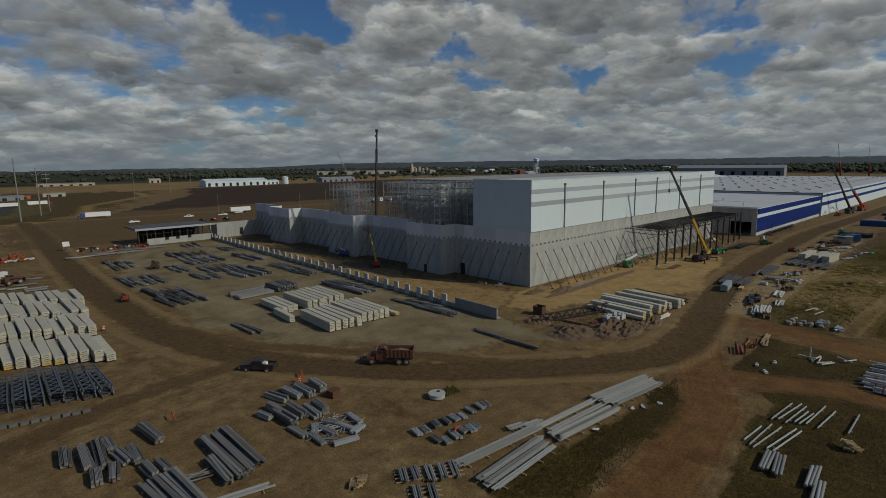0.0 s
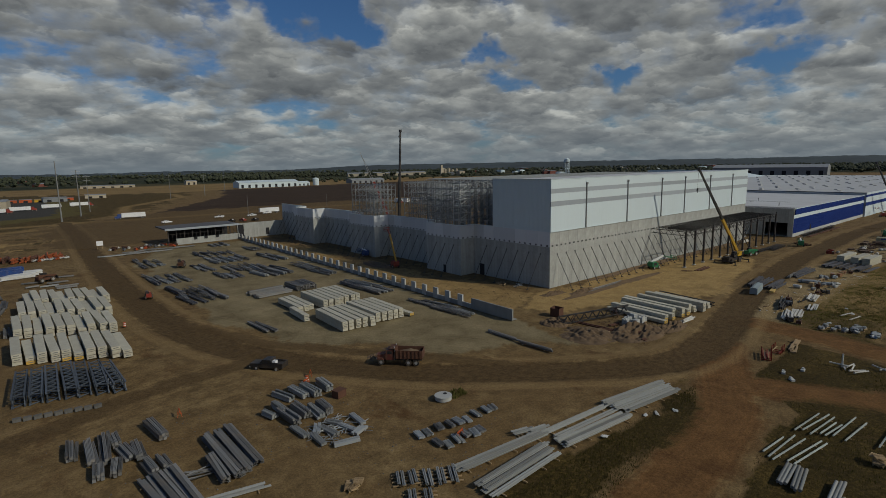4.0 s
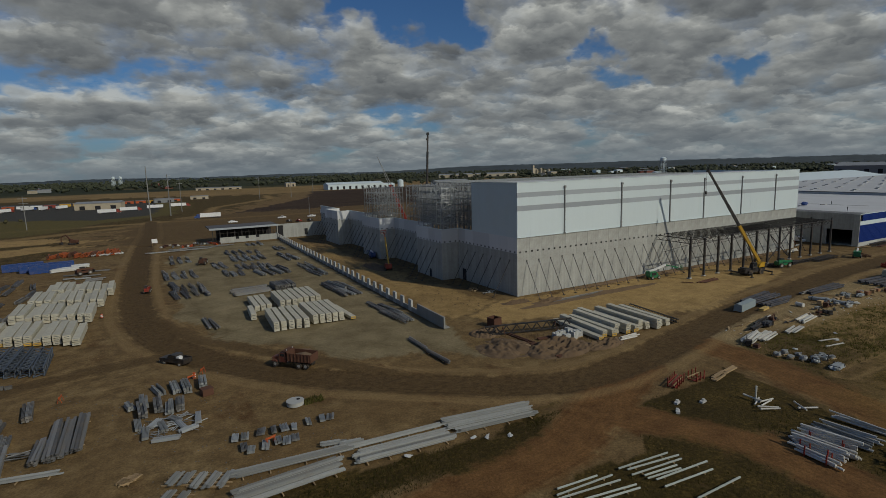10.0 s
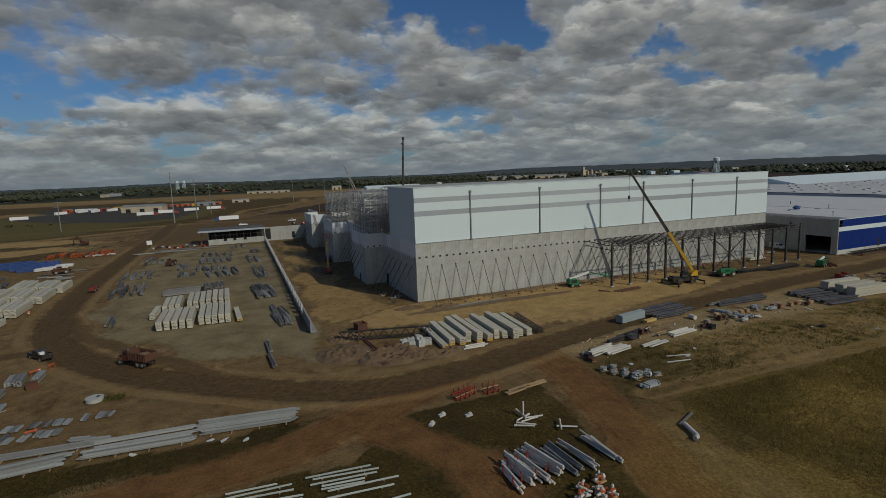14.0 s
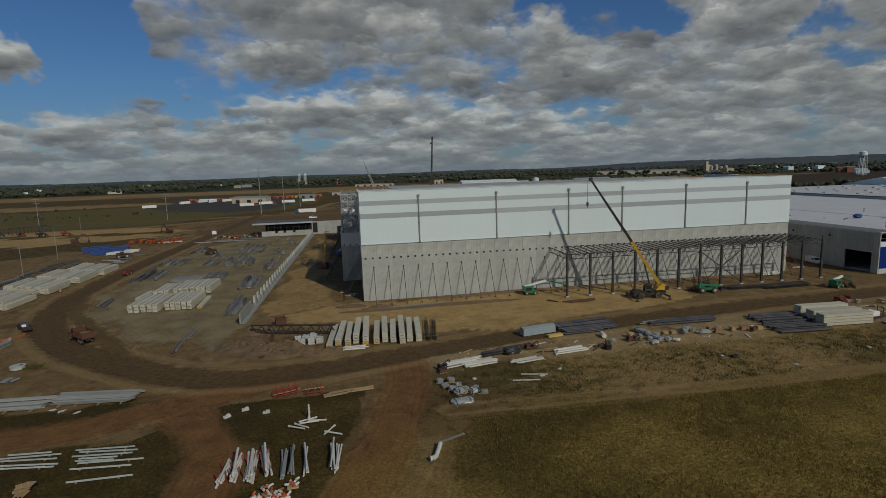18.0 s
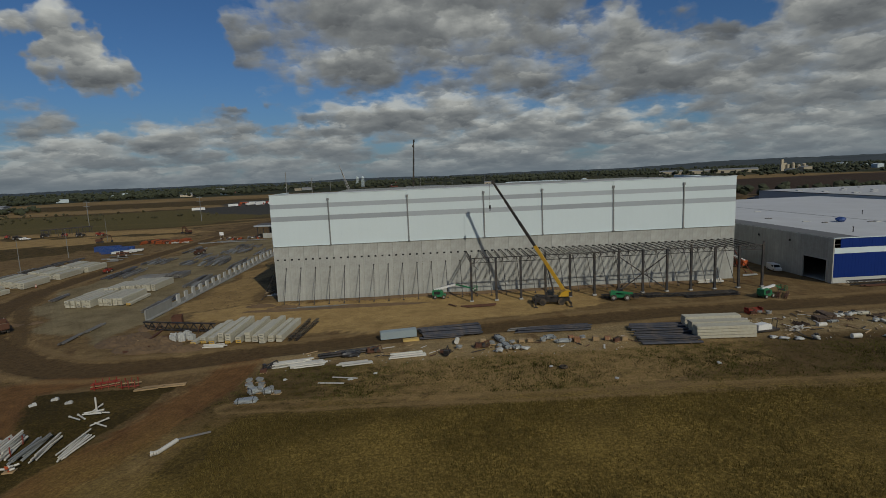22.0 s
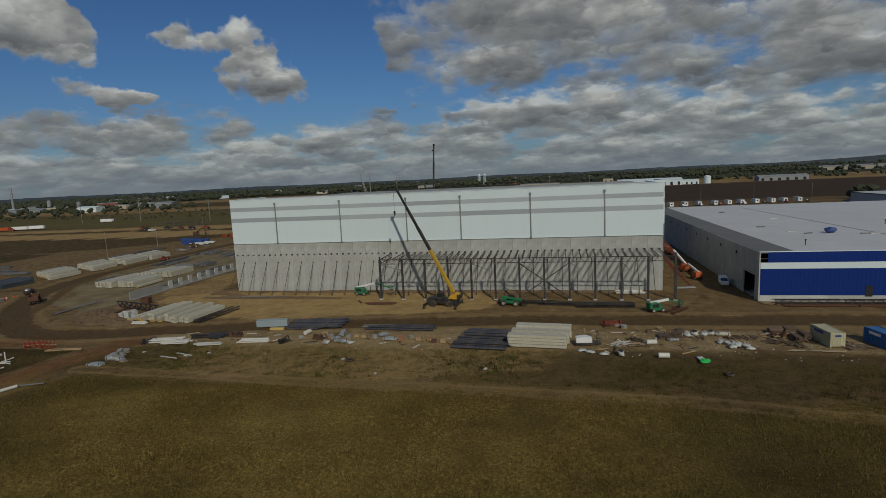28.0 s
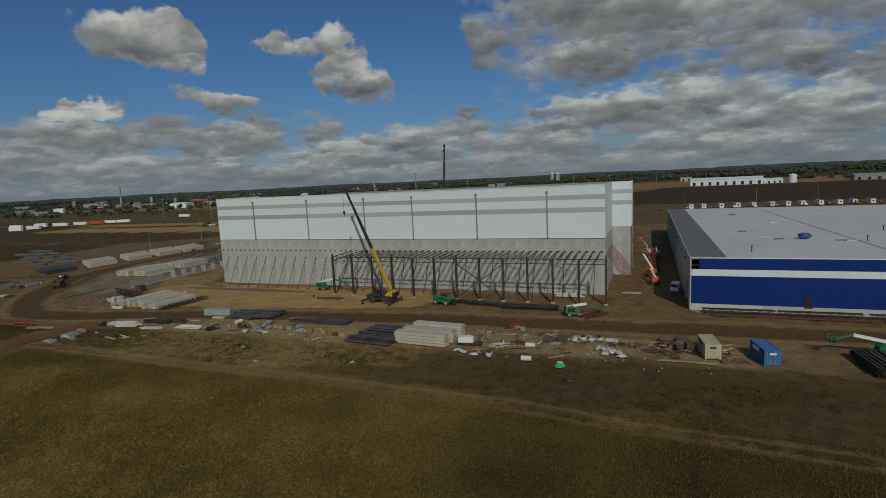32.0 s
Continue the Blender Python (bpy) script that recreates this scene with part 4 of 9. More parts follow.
def build_far_hall():
    root = thing("far_hall", "very long white hall with blue stripes and roof lights", "building", kind="structure")
    x0, x1, y0, h = 262.5, 620.0, -13.0, 13.5
    for k in range(12):
        a, b = x0 + (x1 - x0) * k / 12, x0 + (x1 - x0) * (k + 1) / 12
        for z0, z1, mat, nm in ((0, 6.0, CLAD, "white_panel"), (6.0, 8.0, BLUE_CLAD, "blue_stripe"), (8.0, 11.0, CLAD, "white_panel"), (11.0, 12.3, BLUE_CLAD, "blue_stripe"), (12.3, h, CLAD, "white_panel")):
            part(nm, M().box(((a + b) / 2, y0, (z0 + z1) / 2), (b - a - 0.02, 0.3, z1 - z0 - 0.01)), mat, root)
    part("west_wall", M().box((x0 + 0.2, 90, h / 2), (0.4, 206, h)), CLAD_GREY, root)
    part("roof", M().box(((x0 + x1) / 2, 90, h - 0.2), (x1 - x0, 206, 0.4)), ROOF_WHITE, root)
    light = surface("roof_light", (0.42, 0.42, 0.41), 0.4)
    g = M()
    for i, j in itertools.product(range(24), range(9)):
        g.box((x0 + 10 + 14.5 * i, 2 + 21 * j + (i % 2) * 5, h + 0.25), (3.2, 1.8, 0.5))
    tagged(part("roof_lights", g, light, root), kind="stuff")
    return root


build_far_hall()

# Site structures and machines
YELLOW = surface("yellow_paint", (0.50, 0.29, 0.02), 0.45, var=0.12, dirt=DUST, dirt_amount=0.25)
GREEN = surface("green_paint", (0.012, 0.155, 0.062), 0.45, var=0.12, dirt=DUST, dirt_amount=0.2)
RED = surface("red_paint", (0.24, 0.026, 0.016), 0.5, var=0.15, dirt=DUST, dirt_amount=0.25)
ORANGE = surface("orange_paint", (0.42, 0.075, 0.016), 0.5, var=0.15, dirt=DUST, dirt_amount=0.25)
BLUE = surface("blue_paint", (0.012, 0.055, 0.21), 0.5, var=0.12, dirt=DUST, dirt_amount=0.25)
BLACK = surface("black_paint", (0.018, 0.018, 0.02), 0.45, var=0.2, dirt=DUST, dirt_amount=0.2)
WHITE = surface("white_paint", (0.72, 0.72, 0.70), 0.5, var=0.08, dirt=DUST, dirt_amount=0.2)
RUBBER = surface("tyre_rubber", (0.022, 0.021, 0.02), 0.85, var=0.2, dirt=DUST, dirt_amount=0.5)
GLASS = surface("dark_cab_glass", (0.015, 0.02, 0.025), 0.1, var=0.1, bump=0.0, spec=0.8)
WOOD = surface("raw_timber", (0.36, 0.25, 0.13), 0.8, var=0.3, random_value=0.25)
RUST = surface("rusty_steel", (0.095, 0.042, 0.024), 0.85, var=0.35)
RUST_RED = surface("rust_red_steel", (0.15, 0.040, 0.024), 0.7, var=0.3)
HUB = surface("wheel_hub", (0.35, 0.34, 0.32), 0.5, metal=0.3)


def T(x, y, z=0.0, deg=0.0):
    return Matrix.Translation((x, y, z)) @ Matrix.Rotation(radians(deg), 4, "Z")


def wheel(parent, x, y, r, w, hub=None):
    tyre = part("wheel", M().tube((x, y - w / 2, r), (x, y + w / 2, r), r, 16), RUBBER, parent)
    part("rim", M().tube((x, y - w / 2 - 0.02, r), (x, y + w / 2 + 0.02, r), r * 0.52, 12), hub or HUB, tyre)


# tilt-up braces
def make_brace(at, length_out=5.2, top=9.0):
    ob = thing("wall_brace", "slender dark steel prop bracing a concrete wall panel", "brace", "wall braces", at=at)
    part("pole", M().tube((0, 0.0, top), (0, -length_out, 0.12), 0.08, 6), DARK_STEEL, ob)
    part("foot_plate", M().box((0, -length_out - 0.1, 0.06), (0.4, 0.6, 0.14)), DARK_STEEL, ob)
    part("head_bracket", M().box((0, -0.06, top), (0.3, 0.14, 0.35)), DARK_STEEL, ob)
    return ob


first_brace = make_brace(T(3.0, 0))
for k in range(1, 32):
    copy_thing(first_brace, T(3.0 + 3.945 * k, 0))
for x, y0, y1 in ((0, 2, 27), (-5.6, 31, 44), (0, 48, 74), (-6, 77, 92), (0, 95, 123), (-6, 126, 142), (0, 146, 168)):
    for y in np.arange(y0 + 1.2, y1, 4.1):
        copy_thing(first_brace, T(x, float(y), 0, -90))
# long rust-red props in the lane east of the high wall
red_brace = thing("wall_brace", "long rust-red steel prop bracing the end wall", "brace", "wall braces", at=T(LX, 3.5, 0, 90))
part("pole", M().tube((0, 0, 10.2), (0, -8.2, 0.12), 0.11, 6), RUST_RED, red_brace)
part("foot_plate", M().box((0, -8.3, 0.06), (0.4, 0.6, 0.14)), DARK_STEEL, red_brace)
part("head_bracket", M().box((0, -0.06, 10.2), (0.3, 0.14, 0.35)), DARK_STEEL, red_brace)
for k in range(1, 7):
    copy_thing(red_brace, T(LX, 3.5 + 3.4 * k, 0, 90))
for k in range(10):
    copy_thing(red_brace, T(LX + 5.6, 32 + 4.4 * k, 0, 90))
# dark doorways in the west wall: flat plates with the inside shade as colour
for nm, x, y, w, h in (("doorway", -5.6, 36.5, 1.2, 2.4), ("doorway", 0, 25.6, 1.9, 3.4)):
    solid(nm, M().box((x - 0.02, y, h / 2 + 0.02), (0.08, w, h)), HOLE, "dark unglazed doorway in the concrete wall", "doorway", kind="structure")

# long stepped retaining wall beside the lot
def build_retaining_wall():
    grey = surface("stained_wall_concrete", (0.26, 0.26, 0.24), 0.85, var=0.4, coarse=0.3, streak=0.4)
    root = thing("retaining_wall", "long low grey concrete wall with regular raised piers", "wall", kind="structure")
    a, b = Vector((-28.9, -13.2, 0)), Vector((-23.6, 168, 0))
    d = (b - a).normalized()
    rz = math.atan2(d.y, d.x)
    L = (b - a).length
    part("solid_wall", M().box((6.6, 0, 1.25), (13.2, 0.35, 2.5)), grey, root, at=Matrix.Translation(a) @ Matrix.Rotation(rz, 4, "Z"))
    low = M().box((2.4, 0, 0.55), (4.74, 0.34, 1.1)).mesh("low_wall", grey)
    # piers get paler concrete than the wall: their sunlit faces put into colour
    pier = M().box((0, 0, 1.35), (1.7, 0.42, 2.7)).mesh("pier", CONCRETE_LIGHT)
    s = 13.2
    while s < L:
        part("low_wall", low, grey, root, at=Matrix.Translation(a + d * s) @ Matrix.Rotation(rz, 4, "Z"))
        part("pier", pier, CONCRETE_LIGHT, root, at=Matrix.Translation(a + d * (s + 4.0)) @ Matrix.Rotation(rz, 4, "Z"))
        s += 4.8
    part("footing", M().box((L / 2, -0.7, 0.1), (L, 1.0, 0.2)), grey, root, at=Matrix.Translation(a) @ Matrix.Rotation(rz, 4, "Z"))


build_retaining_wall()


# low office shell behind the lot
def build_office():
    root = thing("office_shell", "low unfinished concrete building with a flat roof and open bays", "building", kind="structure")
    x0, x1, y0, h = -51.0, -24.0, 167.0, 7.2
    part("plinth_wall", M().box(((x0 + x1) / 2, y0, 1.4), (x1 - x0, 0.4, 2.8)), CONCRETE, root)
    part("roof_slab", M().box(((x0 + x1) / 2 - 2, y0 + 8, h), (x1 - x0 + 5, 18, 0.5)), ROOF_DARK, root)
    part("fascia", M().box(((x0 + x1) / 2 - 2, y0 - 1.1, h - 0.1), (x1 - x0 + 5, 0.25, 0.9)), CLAD_GREY, root)
    # rear wall coloured near-black to carry the unlit interior behind the bays
    part("rear_wall", M().box(((x0 + x1) / 2, y0 + 15, h / 2), (x1 - x0, 0.4, h)), HOLE, root)
    for k in range(10):
        x = x0 - 3 + (x1 - x0 + 3) * k / 9
        part("column", M().box((x, y0 + 0.45, h / 2), (0.35, 0.35, h)), DARK_STEEL, root)
    for k in range(9):
        x = x0 - 3 + (x1 - x0 + 3) * (k + 0.5) / 9
        part("window_frame", M().box((x, y0 + 0.3, 4.8), (2.9, 0.1, 0.14)).box((x, y0 + 0.3, 3.6), (0.1, 0.1, 2.8)), DARK_STEEL, root)
    for x in (-43, -38.5, -33.5):
        part("gap", M().box((x, y0 - 0.22, 2.3), (1.5, 0.06, 1.2)), HOLE, root)
    part("link_wall", M().box((-11.6, 168.2, 3.6), (24.4, 0.4, 7.2)), CONCRETE, root)
    part("doorway", M().box((-9, 167.95, 2.4), (1.6, 0.1, 3.2)), HOLE, root)
    part("dark_bay", M().box((-22, 167.95, 3.7), (2.6, 0.1, 5.6)), HOLE, root)


build_office()


# steel canopy along the front wall
def build_canopy():
    root = thing("steel_canopy", "dark steel canopy frame of posts and open joists along the wall", "canopy")
    yf, zt = -11.4, 11.2
    xs = [52.2 + 6.39 * k for k in range(13)]
    for k, x in enumerate(xs):
        post = part("post", M().box((x, yf, 5.6), (0.5, 0.5, 11.2)), DARK_STEEL, root)
        part("base_plate", M().box((x, yf, 0.15), (0.9, 0.9, 0.3)), CONCRETE_LIGHT, post)
        if k % 3 == 0:
            part("stub", M().box((x, yf, 11.6), (0.3, 0.3, 1.0)), DARK_STEEL, root)
    for a, b in zip(xs, xs[1:]):
        g = M().seg((a, yf, zt), (b, yf, zt), 0.2).seg((a, yf, zt - 1.2), (b, yf, zt - 1.2), 0.16)
        n = 5
        for i in range(n):
            xa, xb = a + (b - a) * i / n, a + (b - a) * (i + 1) / n
            g.seg((xa, yf, zt - 1.2 if i % 2 else zt), (xb, yf, zt if i % 2 else zt - 1.2), 0.09)
        part("girder", g, DARK_STEEL, root)
    joist = M().seg((0, yf, zt + 0.15), (0, -0.1, POCKET + 0.15), 0.14, 0.18).seg((0, yf, zt - 0.55), (0, -0.6, POCKET - 0.5), 0.10)
    for i in range(9):
        ya, yb = yf * (1 - i / 9), yf * (1 - (i + 1) / 9)
        joist.seg((0, ya, zt - 0.5 if i % 2 else zt + 0.1), (0, yb, zt + 0.1 if i % 2 else zt - 0.5), 0.05)
    me = joist.mesh("joist", DARK_STEEL)
    x = 56.0
    while x < 128:
        part("joist", me, DARK_STEEL, root, at=Matrix.Translation((x, 0, 0)))
        x += 1.86
    g = M().seg((xs[0], yf, zt), (xs[0], -0.1, POCKET), 0.2).seg((xs[0], yf, zt - 1.2), (xs[0], -0.1, POCKET - 1.2), 0.16)
    for i in range(8):
        f0, f1 = i / 8, (i + 1) / 8
        g.seg((xs[0], yf * (1 - f0), zt - 1.2 * (i % 2)), (xs[0], yf * (1 - f1), zt - 1.2 * ((i + 1) % 2)), 0.08)
    part("end_truss", g, DARK_STEEL, root)
    for a, b in ((xs[6], xs[8]), (xs[8], xs[6])):
        part("cross_brace", M().seg((a, yf, 0.6), (b, yf, zt - 1.4), 0.22), DARK_STEEL, root)
    for x in xs[:-1:2]:
        part("tie", M().seg((x, yf, zt - 1.3), (x + 3.2, -0.1, 6.0), 0.08), DARK_STEEL, root)


build_canopy()


# yellow rough-terrain crane lifting at the canopy
def build_crane():
    ob = thing("mobile_crane", "yellow rough-terrain crane with long black telescopic boom raised", "crane")
    bx, by = 71.2, -17.9
    r = T(bx, by, 0, -6)

    def p(name, geo, mat, parent=ob, label=""):
        return part(name, geo, mat, parent, label, at=r)

    p("chassis", M().box((0, 0, 1.25), (8.2, 2.3, 0.8)).box((-3.6, 0, 1.7), (1.2, 2.4, 0.5)).box((3.7, 0, 1.6), (1.0, 2.4, 0.5)), BLACK)
    for x in (-2.3, 2.2):
        for y in (-1.25, 1.25):
            tyre = p("wheel", M().tube((x, y - 0.33, 0.85), (x, y + 0.33, 0.85), 0.85, 18), RUBBER)
            part("rim", M().tube((x, y - 0.36, 0.85), (x, y + 0.36, 0.85), 0.45, 12), BLACK, tyre)
    for x in (-4.2, 4.2):
        o = p("outrigger_beam", M().box((x, 0, 0.85), (0.4, 6.6, 0.35)), BLACK)
        for y in (-3.3, 3.3):
            part("outrigger_leg", M().box((x, y, 0.6), (0.22, 0.22, 1.1)).box((x, y, 0.06), (0.8, 0.8, 0.12)), BLACK, o)
    p("turntable", M().tube((0.8, 0, 1.6), (0.8, 0, 2.1), 1.1, 16), BLACK)
    p("superstructure", M().prism([(1.6, 2.0), (4.4, 2.0), (4.6, 3.2), (3.4, 3.5), (2.2, 2.9)], "y", -1.05, 1.05), YELLOW)
    p("engine_deck", M().prism([(-3.9, 1.6), (-1.6, 1.6), (-1.6, 2.1), (-3.6, 2.3)], "y", -1.05, 1.05), BLACK)
    cab = p("cab", M().prism([(-1.4, 2.0), (0.4, 2.0), (0.4, 3.7), (-0.9, 3.7), (-1.4, 3.0)], "y", -1.35, -0.35), DARK_STEEL)
    part("cab_window", M().box((-0.4, -1.37, 3.0), (1.3, 0.06, 0.9)), GLASS, cab)
    part("windscreen", M().box((-1.2, -0.85, 3.25), (0.12, 0.9, 0.7)), GLASS, cab)
    root_pt, tip = Vector((bx + 2.9, by - 0.3, 3.6)), Vector((58.4, -11.5, 30.3))
    mid1, mid2, mid3 = (root_pt.lerp(tip, k) for k in (0.40, 0.62, 0.82))
    boom = part("boom_base_section", M().seg(root_pt, mid1, 0.66, 0.76), YELLOW, ob)
    part("boom_second_section", M().seg(mid1, mid2, 0.58, 0.68), BLACK, boom, "black telescopic boom section")
    part("boom_third_section", M().seg(mid2, mid3, 0.50, 0.60), BLACK, boom)
    part("boom_fourth_section", M().seg(mid3, tip, 0.42, 0.50), BLACK, boom)
    part("boom_head", M().box(tip, (0.7, 0.8, 0.9)), BLACK, boom)
    part("lift_cylinder", M().tube(Vector((bx + 0.6, by - 0.2, 2.6)), root_pt.lerp(tip, 0.22) - Vector((0, 0, 0.5)), 0.2, 8), BLACK, ob)
    drop = tip + Vector((-0.9, -0.2, -0.2))
    part("hoist_rope", M().tube(drop, drop - Vector((0, 0, 5.6)), 0.035, 5), BLACK, ob)
    hook = part("hook_block", M().box(drop - Vector((0, 0, 6.0)), (0.45, 0.35, 0.9)), BLACK, ob)
    part("hook", M().tube(drop - Vector((0, 0, 6.5)), drop - Vector((0, 0, 7.0)), 0.1, 6), DARK_STEEL, hook)
    part("counterweight", M().box((4.5, 0, 2.6), (0.8, 2.4, 1.1)), BLACK, ob, at=r)


build_crane()


def build_rear_crane(name, label, base, tip, mat_low, frac, w, lattice):
    ob = thing(name, label, "crane")
    base, tip = Vector(base), Vector(tip)
    rz = math.atan2((tip - base).y, (tip - base).x)
    body = Matrix.Translation((base.x, base.y, 0)) @ Matrix.Rotation(rz, 4, "Z")
    part("carrier", M().box((-1, 0, 1.5), (9.5, 2.6, 1.2)).box((3.4, 0, 2.6), (2.0, 2.5, 1.3)), mat_low, ob, at=body)
    part("superstructure", M().box((-1.2, 0, 2.9), (4.2, 2.5, 1.7)), mat_low, ob, at=body)
    for x in (-4.5, -3.0, 1.6, 3.2):
        wheel(ob, 0, 0, 0.6, 2.7)
        ob.children[-1].matrix_basis = body @ Matrix.Translation((x, 0, 0))
    mid = base.lerp(tip, frac)
    if lattice:
        boom = part("boom_base_section", M().seg(base, mid, w * 1.3), mat_low, ob)
        g = M()
        dirn = (tip - mid).normalized()
        a = dirn.cross(Vector((0, 0, 1))).normalized() * (w / 2)
        b = a.cross(dirn).normalized() * (w / 2)
        n = 12
        for c in (a + b, a - b, -a + b, -a - b):
            g.seg(mid + c, tip, 0.12)
        for i in range(n):
            p0, p1 = mid.lerp(tip, i / n), mid.lerp(tip, (i + 1) / n)
            k0, k1 = 1 - i / n, 1 - (i + 1) / n
            g.seg(p0 + (a + b) * k0, p1 + (-a + b) * k1, 0.07).seg(p0 + (-a - b) * k0, p1 + (a - b) * k1, 0.07)
        part("lattice_jib", g, HUB, boom, "pale lattice jib")
    else:
        boom = part("boom_base_section", M().seg(base, mid, w, w * 1.1), mat_low, ob)
        part("boom_upper_section", M().seg(mid, base.lerp(tip, 0.82), w * 0.78), BLACK, boom)
        part("boom_top_section", M().seg(base.lerp(tip, 0.82), tip, w * 0.6), BLACK, boom)
        part("boom_head", M().box(tip, (0.9, 1.1, 1.2)).box(tip - Vector((0.5, 0, 2.6)), (0.9, 0.5, 0.9)), BLACK, boom)


build_rear_crane("mobile_crane", "black telescopic crane boom standing almost upright behind the warehouse", (36.6, 120, 3.2), (39.1, 120.2, 49.2), BLACK, 0.5, 1.0, False)
build_rear_crane("mobile_crane", "red crane with a pale lattice jib working inside the building", (17.5, 93.5, 3.2), (4.8, 101, 38.8), RED, 0.66, 0.9, True)


# boom lifts and telehandlers
def boom_lift(at, mat, label, raise_deg=8.0, knuckle=True, reach=7.0, jib=2.6, arm_mat=None):
    ob = thing("boom_lift", label, "boom lift", "boom lifts", at=at)
    part("chassis", M().box((0, 0, 0.75), (3.2, 1.9, 0.5)), mat, ob)
    for x in (-1.15, 1.15):
        for y in (-0.95, 0.95):
            wheel(ob, x, y, 0.5, 0.36)
    body = part("turret", M().prism([(-2.0, 1.0), (0.9, 1.0), (0.9, 1.7), (-0.2, 2.4), (-1.9, 2.2)], "y", -0.95, 0.95), mat, ob)
    part("engine_cover", M().box((-0.6, -0.97, 1.6), (1.6, 0.08, 0.8)), BLACK, body)
    a = radians(raise_deg)
    p0 = Vector((-1.5, 0, 2.2))
    p1 = p0 + Vector((math.cos(a), 0, math.sin(a))) * reach
    arm = part("boom", M().seg(p0, p1, 0.45, 0.5), arm_mat or WHITE, ob, "yellow main boom" if arm_mat else "white main boom")
    p2 = p1 + Vector((math.cos(a - 0.5), 0, math.sin(a - 0.5))) * jib if knuckle else p1 + Vector((0.8, 0, 0))
    part("jib", M().seg(p1, p2, 0.28, 0.3), mat, arm)
    g = M()
    for dx, dy in ((0, -0.9), (0, 0.9), (0.9, -0.9), (0.9, 0.9)):
        g.seg((p2.x + dx, dy, p2.z - 0.5), (p2.x + dx, dy, p2.z + 0.6), 0.08)
    for z in (-0.5, 0.05, 0.6):
        g.seg((p2.x, -0.9, p2.z + z), (p2.x, 0.9, p2.z + z), 0.08).seg((p2.x + 0.9, -0.9, p2.z + z), (p2.x + 0.9, 0.9, p2.z + z), 0.08)
        g.seg((p2.x, -0.9, p2.z + z), (p2.x + 0.9, -0.9, p2.z + z), 0.08).seg((p2.x, 0.9, p2.z + z), (p2.x + 0.9, 0.9, p2.z + z), 0.08)
    basket = part("basket", g, mat, ob)
    part("basket_floor", M().box((p2.x + 0.45, 0, p2.z - 0.5), (0.95, 1.85, 0.08)), BLACK, basket)
    return ob


boom_lift(T(44.2, -5.6, 0, -8), GREEN, "green boom lift with its white boom lowered", 14.0, reach=6.0, jib=5.0)
boom_lift(T(122.5, -22.5, 0, 20), GREEN, "green boom lift parked beside the haul road", 6.0, reach=4.5)
boom_lift(T(140.0, 15.5, 0, 100), ORANGE, "orange boom lift in the lane between the buildings", 10)
boom_lift(T(139.0, 27.5, 0, 120), ORANGE, "orange boom lift with raised white arm in the lane", 35)
boom_lift(T(141.5, 63, 0, 95), ORANGE, "small orange boom lift far down the lane", 5)
boom_lift(T(-12.2, 54.5, 0, 78), RED, "red boom lift raising a yellow arm beside the wall", 62, reach=9.5, arm_mat=YELLOW)
boom_lift(T(-7.4, 80.5, 0, 80), BLUE, "blue boom lift standing close to the wall", 5, reach=4)
boom_lift(T(174.5, -38.5, 0, 185), GREEN, "green boom lift beside dark steel bundles", 12, reach=6)


def telehandler(at, mat, label):
    ob = thing("telehandler", label, "telehandler", at=at)
    part("chassis", M().box((0, 0, 1.05), (4.6, 1.7, 0.7)).box((-1.7, 0, 1.6), (1.4, 1.7, 0.6)), mat, ob)
    for x in (-1.6, 1.6):
        for y in (-1.0, 1.0):
            wheel(ob, x, y, 0.72, 0.45)
    cab = part("cab", M().prism([(-0.8, 1.3), (0.9, 1.3), (0.7, 2.7), (-0.7, 2.7)], "y", 0.1, 0.95), BLACK, ob)
    part("cab_window", M().box((0.0, 0.97, 2.1), (1.1, 0.05, 0.9)), GLASS, cab)
    boom = part("boom", M().seg((-2.2, -0.45, 2.2), (3.0, -0.45, 1.7), 0.42, 0.5), mat, ob)
    part("carriage", M().box((3.2, -0.2, 1.0), (0.2, 1.5, 1.1)).box((3.9, -0.6, 0.5), (1.3, 0.14, 0.1)).box((3.9, 0.2, 0.5), (1.3, 0.14, 0.1)), BLACK, boom)


telehandler(T(88.6, -17.2, 0, -12), GREEN, "green telehandler parked by bundles of dark joists")
telehandler(T(-101.5, 112, 0, 30), RUST, "dusty brown loader among stored pipes")
telehandler(T(-64, 108, 0, 70), RUST, "dusty yellow-brown loader in the material lot")
telehandler(T(-82.5, 66, 0, 80) @ Matrix.Scale(0.72, 4), RED, "small red utility tractor on the haul road")


